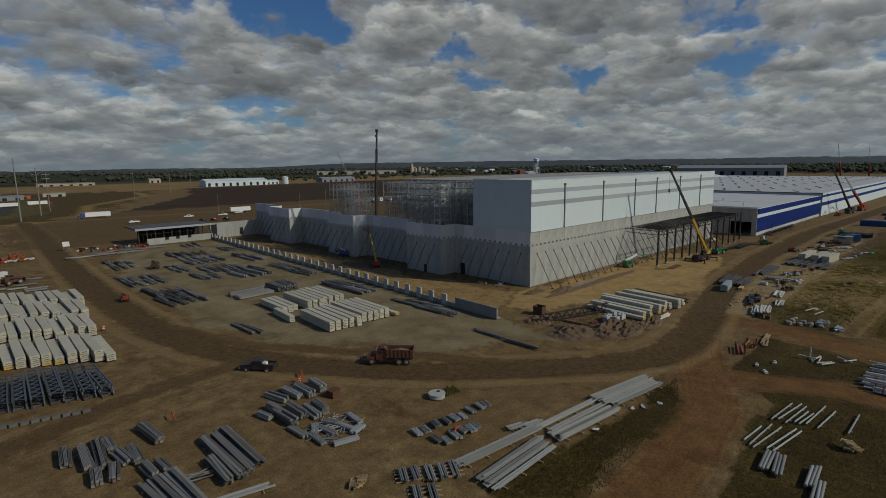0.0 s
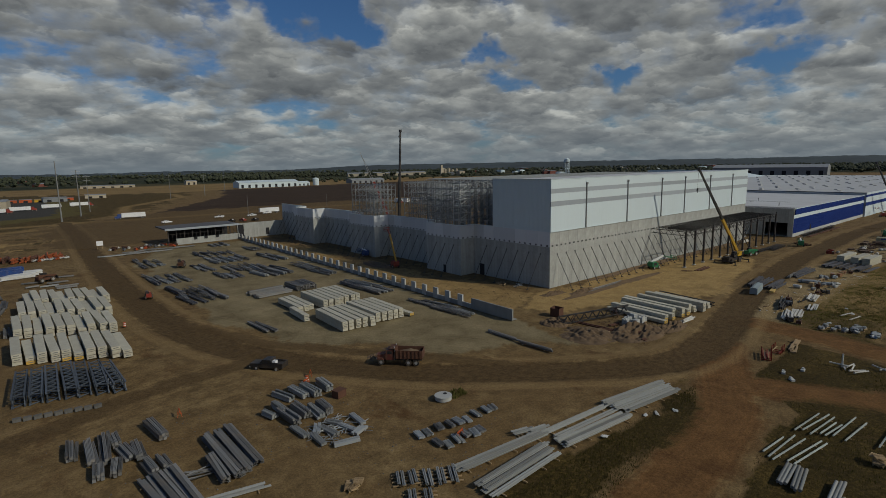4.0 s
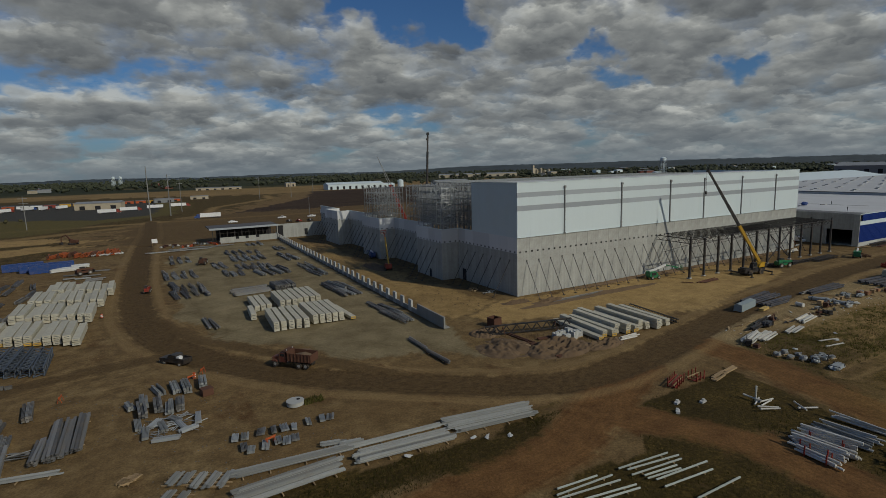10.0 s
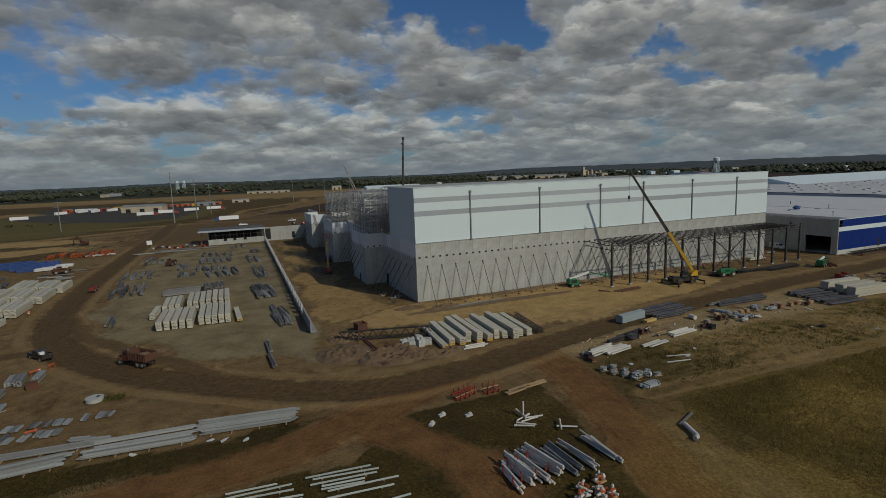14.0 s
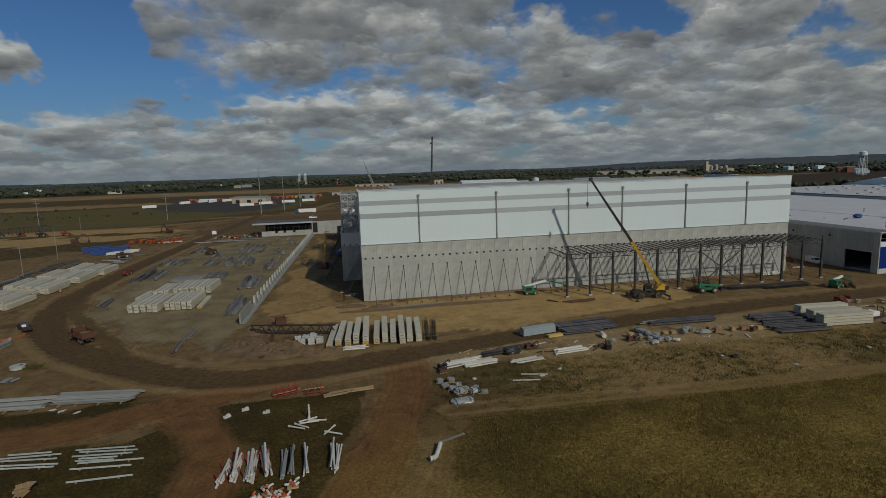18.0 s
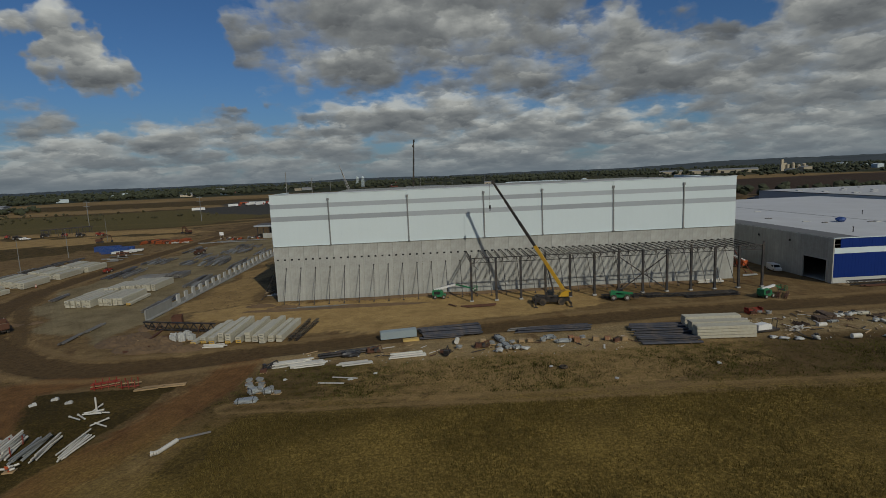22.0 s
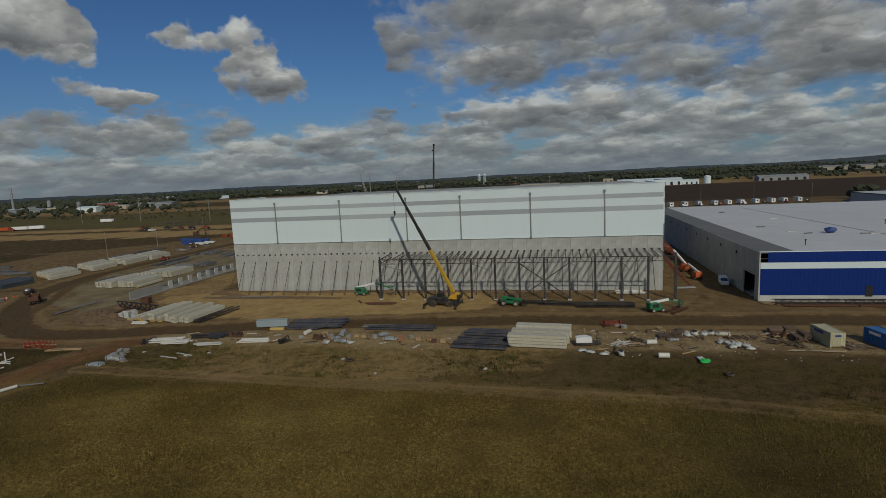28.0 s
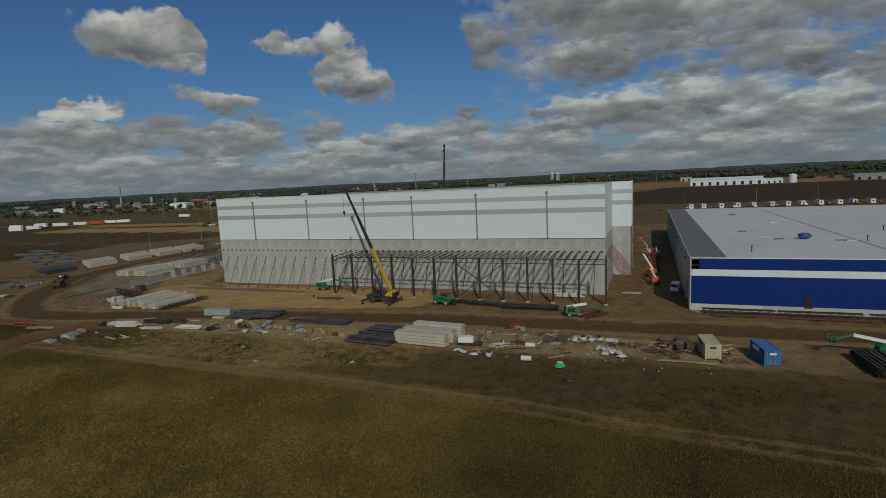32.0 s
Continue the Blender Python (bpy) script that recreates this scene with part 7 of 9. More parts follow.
for k, (x, y) in enumerate([(104.6, -51.2), (106.0, -52.2), (108.4, -53.0), (111.4, -53.2), (123.6, -41.2), (125.1, -40.9), (126.6, -40.3), (128.2, -40.6), (129.6, -40.0), (130.0, -45.2), (130.9, -45.8), (131.8, -46.4), (132.5, -46.8), (133.6, -47.4), (134.0, -48.3), (131.2, -48.0), (124.3, -54.4), (58.1, -49.5), (53.2, -50.4)]):
    bulk_bag(x, y, k, open_top=k in (3, 8, 6), flat=k in (0, 1, 2, 14, 16, 17))


def timber_stack(x, y, deg, w, d, h, mat, label):
    """Boards in courses with gaps, their ends uneven, on two bearers."""
    ob = thing("timber_stack", label, "timber stack", "timber stacks on the verge", at=T(x, y, 0, deg))
    for j in (-0.35, 0.35):
        part("bearer", M().box((w * j, 0, 0.05), (0.12, d, 0.1)), OLD_PLANK, ob)
    for k in range(max(1, round(h / 0.24))):
        g = M()
        for i in range(max(2, round(d / 0.3))):
            n = round(d / 0.3)
            g.box((rnd.uniform(-0.12, 0.12), -d / 2 + d * (i + 0.5) / n, 0.2 + 0.24 * k), (w * rnd.uniform(0.8, 1.0), d / n * 0.86, 0.19))
        part("board_course", g, mat, ob)


def board_litter(x, y, reach, n, mat, label):
    """Broken boards thrown down across one another."""
    g = M()
    for k in range(n):
        a, r, q = rnd.uniform(0, 6.28), reach * rnd.random() ** 0.7, rnd.uniform(0, 6.28)
        p, z, half = Vector((r * math.cos(q), 0.6 * r * math.sin(q), 0)), 0.1 + 0.25 * rnd.random() * (1 - r / reach), rnd.uniform(0.5, 1.3)
        e = Vector((math.cos(a), math.sin(a), 0)) * half
        g.seg(p - e + Vector((0, 0, z)), p + e + Vector((0, 0, z + rnd.uniform(-0.05, 0.2))), 0.07, 0.2)
    tagged(solid("board_heap", g, mat, label, "boards", at=T(x, y, 0, rnd.uniform(-8, 8))), label, "boards", kind="stuff")


OLD_PLANK = surface("weathered_plank", (0.125, 0.085, 0.058), 0.85, var=0.4, random_value=0.3)
PALE_PLANK = surface("pale_plank", (0.30, 0.235, 0.15), 0.8, var=0.35, random_value=0.3)
STACK_L = "stack of weathered brown boards on the bare verge"
for x, y, d, w, dd, h in [(120.6, -42.4, 82, 2.6, 2.2, 0.7), (123.0, -41.6, 80, 2.4, 2.0, 1.0), (124.4, -38.0, 84, 2.2, 1.4, 0.5), (141.6, -38.2, 4, 2.6, 1.6, 1.0), (144.2, -38.0, 2, 2.4, 1.6, 1.2), (143.6, -42.6, 92, 3.0, 1.1, 1.0), (145.3, -41.4, 94, 3.2, 1.2, 1.2)]:
    timber_stack(x, y, d, w, dd, h, OLD_PLANK, STACK_L)
timber_stack(132.2, -39.4, 6, 2.4, 1.3, 0.5, PALE_PLANK, "low pack of pale new boards on the verge")
for x, y, r, n, mat in [(112.2, -47.0, 2.2, 16, PALE_PLANK), (114.8, -44.6, 2.0, 14, OLD_PLANK), (126.6, -42.6, 1.8, 10, OLD_PLANK), (140.2, -44.2, 2.4, 20, OLD_PLANK), (142.6, -45.6, 1.8, 12, OLD_PLANK), (151.4, -46.6, 1.9, 34, OLD_PLANK), (151.8, -45.2, 1.7, 24, PALE_PLANK), (132.6, -41.6, 2.2, 9, OLD_PLANK), (136.5, -41.7, 2.4, 9, OLD_PLANK)]:
    board_litter(x, y, r, n, mat, "heap of broken boards thrown down on the verge")
for k, (x, y) in enumerate([(141.6, -48.8), (144.4, -48.7), (147.0, -48.9)]):
    solid("plank", M().box((0, 0, 0.08), (3.6, 0.28, 0.1)).box((0.4, 0.34, 0.08), (3.2, 0.24, 0.1)), PALE_PLANK, "pair of long pale planks lying along the verge", "plank", "long planks", at=T(x, y, 0, rnd.uniform(-3, 3)))


def white_profiles(x, y, deg, length, n, label):
    """White boards or box profiles in a loose bundle."""
    ob = thing("profile_bundle", label, "profiles", "white profile bundles", at=T(x, y, 0, deg))
    for k in range(n):
        part("profile", M().box((0, 0, 0), (length * rnd.uniform(0.75, 1.0), 0.34, 0.22)), PVC, ob, at=Matrix.Translation((rnd.uniform(-0.5, 0.5), -0.9 + 1.8 * ((k * 0.37) % 1.0), 0.2 + 0.23 * (k // 5))) @ Matrix.Rotation(rnd.uniform(-0.06, 0.06), 4, "Z"))
    for s in (-0.3, 0.3):
        part("bearer", M().box((length * s, 0, 0.05), (0.12, 2.2, 0.1)), WOOD, ob)


white_profiles(15.4, -51.2, 15, 7.6, 13, "bundle of long white profiles beside the haul road")
white_profiles(18.6, -52.0, 12, 6.6, 9, "bundle of long white profiles beside the haul road")
white_profiles(26.9, -52.4, 9, 6.6, 4, "few long white boards lying at the grass edge")
white_profiles(36.5, -49.9, 8, 7.0, 7, "low bundle of long white boards on the dirt")
blue_box = thing("covered_stack", "long pale blue-grey sheeted stack beside the road", "covered stack", at=T(34.2, -38.4, 0, 10))
part("cover", M().prism([(-0.9, 0.1), (0.9, 0.1), (0.85, 1.5), (0.3, 1.75), (-0.8, 1.6)], "x", -3.7, 3.7), surface("pale_blue_sheet", (0.27, 0.32, 0.33), 0.5, var=0.2), blue_box)
part("bearer", M().box((-2.5, 0, 0.05), (0.14, 2.0, 0.1)), WOOD, blue_box)
part("bearer", M().box((2.5, 0, 0.05), (0.14, 2.0, 0.1)), WOOD, blue_box)
solid("timber_block", M().box((0, 0, 0.25), (3.2, 1.0, 0.5)), surface("yellow_timber", (0.45, 0.31, 0.10), 0.7), "small yellow timber stack on the dirt", "timber", at=T(36.8, -41.2, 0, 10))
for x, y, d, l, w, mat in [(44.9, -34.6, 8, 13, 1.6, NAVY), (45.0, -36.6, 4, 12.5, 1.6, NAVY), (45.6, -38.8, 1, 12.0, 1.5, NAVY), (43.0, -40.6, 0, 8.0, 1.2, NAVY), (65.9, -40.0, 178, 15.0, 1.3, NAVY), (67.4, -38.6, 1, 13.0, 1.2, NAVY), (61.0, -38.2, 4, 8.0, 1.0, STEEL_MID), (27.0, -46.6, 14, 7.4, 1.1, BLACK), (22.0, -48.2, 11, 4.4, 1.0, BLACK)]:
    bundle(x, y, d, l, w, 0.7, mat, "bundle of dark blue-grey steel tubes beside the road", "tube", member="steel_tube")
for k in range(7):
    bundle(85.0 + 0.35 * k, -51.4 + 1.75 * k, 176, 11.0, 1.15, 0.7, NAVY, "bundle of dark blue steel tubes next to the cream panels", "tube", member="steel_tube")
for x, y, d, l in [(92.5, -14.8, 175, 15), (101.5, -16.6, 178, 12), (112.0, -16.8, 1, 12.5), (111.5, -18.6, 2, 14)]:
    joist_bundle(x, y, d, l, 1.5, BLACK, "bundle of black roof joists lying before the canopy", 0.7)
for x, y, d, l in [(126.4, -21.5, 52, 7.5), (127.6, -22.6, 50, 7.0)]:
    joist_bundle(x, y, d, l, 0.9, RUST, "rusty brown joists lying at an angle in the dirt", 0.6)
for x, l in ((156.5, 14), (171.5, 15), (188, 16)):
    joist_bundle(x, -15.0, 1, l, 1.6, BLACK, "black joists stacked along the foot of the blue wall", 1.1)
    bundle(x + 2, -17.0, 1, l, 0.9, 0.36, RUST, "flat brown steel sections before the blue wall")
for k in range(3):
    bundle(53.5, -15.8 - 0.7 * k, 4, 9 - k, 0.36, 0.2, RUST, "thin rusty bars lying on the sandy yard", name="steel_bars")
bundle(47.0, -14.6, 125, 3.0, 0.5, 0.16, RUST, "short rusty bars lying on the sandy yard", name="steel_bars")
pipe_pile(119.0, -4.2, 2, 7.5, 4, 0.18, PVC, "white pipes lying at the foot of the wall", False)
pipe_pile(134.5, 2.0, 5, 5.0, 3, 0.14, GALV, "grey pipes lying in the lane", False)


def crate(x, y, kind, k):
    mats = {"wood": WOOD, "orange": surface("orange_crate", (0.27, 0.13, 0.065), 0.7), "white": PLASTIC, "grey": PLASTIC, "rust": RUST}
    names = {"wood": "small timber crate on a pallet", "orange": "orange-brown crate of fixings on a pallet", "white": "white wrapped load standing on a pallet", "grey": "grey shrink-wrapped load on a pallet", "rust": "rusty bin of scrap on the dirt"}
    ob = thing("pallet_load", names[kind], "pallet load", "pallet loads", at=T(x, y, 0, rnd.uniform(-25, 25)))
    pal = part("pallet", M().box((0, 0, 0.13), (1.2, 1.0, 0.04)), WOOD, ob)
    for s in (-0.5, 0, 0.5):
        part("runner", M().box((s, 0, 0.06), (0.12, 1.0, 0.1)), WOOD, pal)
    h = rnd.uniform(0.35, 0.85)
    part("load", lumpy(0.58, 0.48, h / 2, k + 30, 12, 8, 0.5, 0.8) if kind in ("white", "grey") else M().box((0, 0, 0.15 + h / 2), (1.05, 0.9, h)), mats[kind], ob, at=Matrix.Translation((0, 0, 0.15)) if kind in ("white", "grey") else None)
    if kind in ("wood", "orange"):
        for s in (-0.3, 0.3):
            part("batten", M().box((s, -0.47, 0.15 + h / 2), (0.1, 0.04, h)), WOOD, ob)
    if kind == "rust":
        part("scrap", M().seg((-0.4, -0.2, h + 0.1), (0.5, 0.2, h + 0.5), 0.08).seg((-0.3, 0.3, h + 0.1), (0.3, -0.3, h + 0.4), 0.06), DARK_STEEL, ob)


for k, (x, y, kind) in enumerate([(42.8, -49.4, "rust"), (46.0, -47.5, "white"), (49.6, -47.4, "rust"), (50.8, -45.8, "wood"), (52.4, -46.2, "grey"), (53.6, -47.8, "grey"), (55.2, -49.0, "white"), (56.4, -45.9, "white"), (58.2, -45.7, "wood"), (59.8, -45.8, "wood"),
                                  (62.3, -46.2, "grey"), (64.6, -45.2, "grey"), (66.2, -46.8, "white"), (67.8, -46.2, "orange"), (68.6, -47.6, "orange"), (70.2, -45.6, "white"), (72.2, -47.2, "wood")]):
    crate(x, y, kind, k)
for k, (x, y, kind) in enumerate([(74.6, -47.2, "orange"), (75.8, -48.6, "rust"), (77.6, -48.0, "wood"), (110.6, -36.0, "rust"), (112.6, -35.2, "white"), (113.8, -36.4, "white"), (143.6, -41.6, "wood"), (144.2, -40.2, "wood"), (142.2, -40.6, "rust"), (141.0, -37.6, "rust"), (11.4, -54.4, "rust")]):
    crate(x, y, kind, k + 40)
for k, (x, y) in enumerate([(10.2, -58.6), (12.0, -58.8), (10.8, -60.4), (12.8, -60.6), (11.6, -62.0), (13.4, -63.2), (15.0, -63.2), (16.2, -64.0)]):
    crate(x, y, "grey", k + 70)
# pallets, boards and scraps
def pallet(x, y, z, deg):
    ob = thing("pallet", "weathered timber pallet lying on the dirt", "pallet", "timber pallets", at=T(x, y, z, deg))
    for k in range(6):
        part("slat", M().box((-0.5 + 0.2 * k, 0, 0.13), (0.12, 1.0, 0.03)), WOOD, ob)
    for s in (-0.44, 0, 0.44):
        part("runner", M().box((0, s, 0.06), (1.2, 0.1, 0.1)), WOOD, ob)


for k in range(11):
    pallet(121.0 + 2.1 * (k % 5) + rnd.uniform(-0.4, 0.4), -40.5 + 2.0 * (k // 5) + rnd.uniform(-0.4, 0.4), 0.16 * (k % 3), rnd.uniform(-20, 20))
for k in range(9):
    pallet(139.4 + 1.8 * (k % 4) + rnd.uniform(-0.4, 0.4), -39.0 - 1.6 * (k // 4) + rnd.uniform(-0.3, 0.3), 0.16 * (k % 2), rnd.uniform(-20, 20))
for k in range(7):
    pallet(-84.9 + rnd.uniform(-0.9, 0.9), -42.0 + rnd.uniform(-0.6, 0.6), 0.14 * (k // 2), rnd.uniform(0, 90))
for k in range(6):
    pallet(-39.9 + rnd.uniform(-0.6, 0.6), -77.1 + rnd.uniform(-0.6, 0.6), 0.15 * k, rnd.uniform(0, 90))
for k in range(120):
    if k < 40:
        x, y = rnd.uniform(140, 152), rnd.uniform(-45, -38)
    elif k < 85:
        x, y = rnd.uniform(105, 128), rnd.uniform(-52, -37)
    else:
        x, y = rnd.uniform(16, 80), rnd.uniform(-51, -44)
    solid("scrap_board", M().box((0, 0, 0.05), (rnd.uniform(0.8, 3.2), rnd.uniform(0.12, 0.35), 0.08)), rnd.choice((WOOD, WOOD, RUST, DARK_STEEL, PVC)), "loose scrap board dropped on the dirt", "scrap board", "scattered boards", at=T(x, y, 0.02 * (k % 5), rnd.uniform(0, 180)))
# long goods sheeted in plastic, machine parts, plank heaps
def sheeted_bundle(x, y, deg, length, w, h, seed, mat, label):
    ob = thing("sheeted_bundle", label, "sheeted bundle", "sheeted bundles", at=T(x, y, 0, deg))
    g = lumpy(length / 2, w / 2, h / 2, seed, 22, 9, 0.28, 0.75)
    part("sheet", g, mat, ob)
    for k in (-0.3, 0.3):
        part("strap", M().box((length * k, 0, h * 0.5), (0.08, w * 0.98, h * 0.96)), DARK_STEEL, ob)
        part("bearer", M().box((length * k, 0, 0.04), (0.14, w + 0.4, 0.08)), WOOD, ob)


CLEAR = surface("milky_plastic_sheet", (0.25, 0.265, 0.26), 0.3, var=0.45, fine=5.0, coarse=1.1, bump=0.5, spec=0.7)
BLACK_SHEET = surface("black_plastic_sheet", (0.03, 0.03, 0.034), 0.3, var=0.4, bump=0.4)
for k, (x, y, d, l, w, h, mat, lab) in enumerate([(54.2, -44.0, 102, 4.6, 1.3, 0.9, CLEAR, "long goods under milky plastic beside crates"), (54.8, -48.2, 100, 3.2, 1.4, 0.8, CLEAR, "long goods under milky plastic beside crates"), (56.6, -49.2, 20, 1.9, 1.2, 0.7, CLEAR, "low load under milky plastic on the dirt"),
                                                  (25.7, -48.2, 10, 3.6, 1.5, 1.0, BLACK_SHEET, "dark sheeted machine parts beside white profiles"), (63.8, -44.6, 15, 2.4, 1.2, 0.8, CLEAR, "grey sheeted load among pallets"), (66.0, -47.2, 5, 3.6, 1.1, 0.7, CLEAR, "grey sheeted load among pallets"),
                                                  (12.2, -66.6, 8, 3.6, 1.6, 0.7, CLEAR, "flat sheeted load at the corner of the grass"), (14.6, -63.6, 20, 1.7, 1.3, 0.9, CLEAR, "sheeted pallet at the corner of the grass"), (12.4, -63.4, 40, 1.8, 1.3, 1.0, CLEAR, "sheeted pallet at the corner of the grass"),
                                                  (131.7, -40.3, 0, 2.8, 1.2, 0.7, WRAP, "cream sheeted load beside white bags"), (121.8, -44.2, 4, 2.2, 1.0, 0.5, CLEAR, "low sheeted load beside pallets")]):
    sheeted_bundle(x, y, d, l, w, h, 200 + k, mat, lab)
for x, y, d, n, mat, lab in [(111.8, -48.0, 25, 14, PVC, "heap of broken white planks on pale gravel"), (114.6, -47.4, -20, 10, WOOD, "heap of broken timber planks on pale gravel"), (-5.8, 12.0, 60, 10, WOOD, "scattered formwork boards by the west wall"), (-3.4, 8.4, 20, 8, PVC, "pale boards scattered at the wall foot"),
                             (148.8, -14.6, 5, 8, WOOD, "stack of brown boards at the blue wall's corner"), (141.4, -40.2, 40, 12, RUST, "heap of rusty offcuts beside the container")]:
    ob = thing("plank_heap", lab, "plank heap", "plank heaps", at=T(x, y, 0, d))
    for k in range(n):
        part("plank", M().box((0, 0, 0), (rnd.uniform(0.9, 2.8), rnd.uniform(0.14, 0.3), 0.07)), mat, ob, at=Matrix.Translation((rnd.uniform(-1.1, 1.1), rnd.uniform(-0.8, 0.8), 0.06 + 0.05 * k)) @ Matrix.Rotation(rnd.uniform(-1.1, 1.1), 4, "Z") @ Matrix.Rotation(rnd.uniform(-0.08, 0.08), 4, "Y"))
for x, y, d, mat, lab in [(29.8, -47.0, 8, RUST, "rusty machine frame with arms lying on the gravel"), (43.6, -50.4, 70, BLACK, "black machine attachment tipped on the gravel"), (12.0, -52.6, 30, BLACK, "small dark pump with red fittings by the profiles"), (50.2, -47.6, 4, RUST, "rusty forks and frame parts on a pallet")]:
    ob = thing("machine_part", lab, "machine part", "machine parts", at=T(x, y, 0, d))
    part("frame", M().box((0, 0, 0.3), (2.6, 0.8, 0.25)).box((-0.9, 0, 0.7), (0.5, 0.9, 0.7)), mat, ob)
    part("arm", M().seg((-0.6, 0.3, 0.6), (1.4, 0.35, 1.2), 0.16).seg((1.4, 0.35, 1.2), (1.7, 0.3, 0.2), 0.14), mat, ob)
    part("drum", M().tube((0.4, -0.5, 0.55), (0.4, 0.5, 0.55), 0.32, 10), DARK_STEEL, ob)
    part("hose", M().tube((0.9, -0.4, 0.5), (1.3, -0.6, 0.1), 0.07, 6).tube((1.3, -0.6, 0.1), (2.0, -0.5, 0.1), 0.07, 6), RUBBER, ob)
boom_lift(T(137.6, 71.5, 0, 120), WHITE, "white and green boom lift far down the lane", 40, reach=4)
# pump unit, red barrier, green tarp, white drums
unit = thing("machine_unit", "white equipment unit on a dark skid among bags", "machine", at=T(105.2, -47.4, 0, 8))
part("housing", M().prism([(-1.6, 0.5), (1.4, 0.5), (1.4, 1.4), (0.4, 1.7), (-1.6, 1.5)], "y", -0.7, 0.7), WHITE, unit)
part("skid", M().box((0.6, 0, 0.3), (5.0, 1.5, 0.4)), BLACK, unit)
part("frame", M().seg((2.4, -0.6, 0.4), (2.6, -0.6, 2.2), 0.1).seg((2.4, 0.6, 0.4), (2.6, 0.6, 2.2), 0.1).seg((2.6, -0.6, 2.2), (2.6, 0.6, 2.2), 0.1), BLACK, unit)
hose = thing("pipe_rack", "red-painted steel pipe rack on the dirt", "pipe rack", at=T(111.6, -34.6, 0, 5))
for k in range(4):
    part("rail", M().seg((-2.0, -0.6 + 0.4 * k, 0.4 + 0.15 * k), (2.0, -0.6 + 0.4 * k, 0.5 + 0.15 * k), 0.12), RED, hose)
for s in (-1.6, 1.6):
    part("upright", M().box((s, 0, 0.6), (0.14, 1.6, 1.2)), RED, hose)
solid("tarpaulin", lumpy(0.8, 0.6, 0.35, 77, rough=0.6), surface("bright_green_tarp", (0.03, 0.42, 0.08), 0.5), "crumpled bright green tarpaulin on rough grass", "tarpaulin", at=T(124.6, -56.0))
for x, y, d in [(117.6, -46.6, 5), (45.8, -44.0, 80), (118.4, -54.0, 2)]:
    ob = thing("drum", "white plastic drum lying on its side", "drum", "white drums", at=T(x, y, 0, d))
    part("barrel", M().tube((-0.9, 0, 0.45), (0.9, 0, 0.45), 0.45, 14), PVC, ob)
    for s in (-0.5, 0.5):
        part("hoop", M().tube((s - 0.04, 0, 0.45), (s + 0.04, 0, 0.45), 0.48, 14), PVC, ob)
for x, y in [(30.9, -57.9), (60.6, -59.4), (69.3, -65.9), (-48.1, -54.3), (-56.8, -53.8), (-46.6, -55.0), (-50.4, -52.9), (27, -60), (88.0, -62.0), (16.0, -58.5), (-44.0, -56.2), (-40.0, -53.0)]:
    solid("plastic_scrap", lumpy(0.45, 0.3, 0.1, x, 8, 5, 0.9), BAG, "scrap of white plastic sheet blown onto the ground", "plastic scrap", "plastic scraps", at=T(x, y, 0, x * 7))
for x, y, d in [(26.0, -59.0, 165), (24.0, -61.0, 170)]:
    solid("white_board", M().box((0, 0, 0.06), (4.4, 0.3, 0.1)), PVC, "long white board lying in rough grass", "board", at=T(x, y, 0, d))
for k, (x, y) in enumerate([(62.4, -60.2), (126.8, -61.6)]):
    ob = thing("tyre", "discarded dark tyre lying in rough grass", "tyre", "old tyres", at=T(x, y))
    g = M()
    for i in range(14):
        a0, a1 = 2 * math.pi * i / 14, 2 * math.pi * (i + 1) / 14
        g.tube((0.55 * math.cos(a0), 0.55 * math.sin(a0), 0.2), (0.55 * math.cos(a1), 0.55 * math.sin(a1), 0.2), 0.2, 7, caps=False)
    part("tread", g, RUBBER, ob)
# dark bundles by the east end of the road
for k in range(5):
    bundle(170.5 + 1.4 * k, -44.6, 95, 9.0, 1.3, 1.4, BLACK, "dark steel sections stacked at the road's far end", "i")
# orange barrels, barriers
def barrel(x, y):
    ob = thing("traffic_barrel", "orange and white traffic barrel standing on dirt", "traffic barrel", "traffic barrels", at=T(x, y))
    part("drum", M().tube((0, 0, 0), (0, 0, 1.0), 0.3, 12, 0.24), ORANGE, ob)
    for z in (0.3, 0.65):
        part("band", M().tube((0, 0, z), (0, 0, z + 0.14), 0.305 - 0.05 * z, 12), WHITE, ob)
    part("base", M().tube((0, 0, 0), (0, 0, 0.06), 0.42, 12), RUBBER, ob)


for x, y in [(-76.4, -13.3), (-92.3, 40.8)]:
    barrel(x, y)
for x, y, d in [(-76.9, -14.2, 30), (-75.0, -11.6, 60), (-94.6, -12.2, 80), (-70.0, -42.0, 20)]:
    ob = thing("barricade", "small red and white road barricade", "barricade", "barricades", at=T(x, y, 0, d))
    part("board", M().box((0, 0, 0.8), (1.4, 0.05, 0.25)), ORANGE, ob)
    for s in (-0.5, 0.5):
        part("leg", M().seg((s, -0.3, 0), (s, 0, 1.0), 0.06).seg((s, 0.3, 0), (s, 0, 1.0), 0.06), ORANGE, ob)
solid("timber_box", M().box((0, 0, 0.5), (1.6, 1.3, 1.0)).box((0, 0, 1.05), (1.7, 1.4, 0.1)), RUST, "brown timber box beside steel bundles", "box", at=T(-75.3, -21.5, 0, 15))
RED_PIPE = surface("orange_red_pipe", (0.30, 0.075, 0.022), 0.7, var=0.3, random_value=0.3)
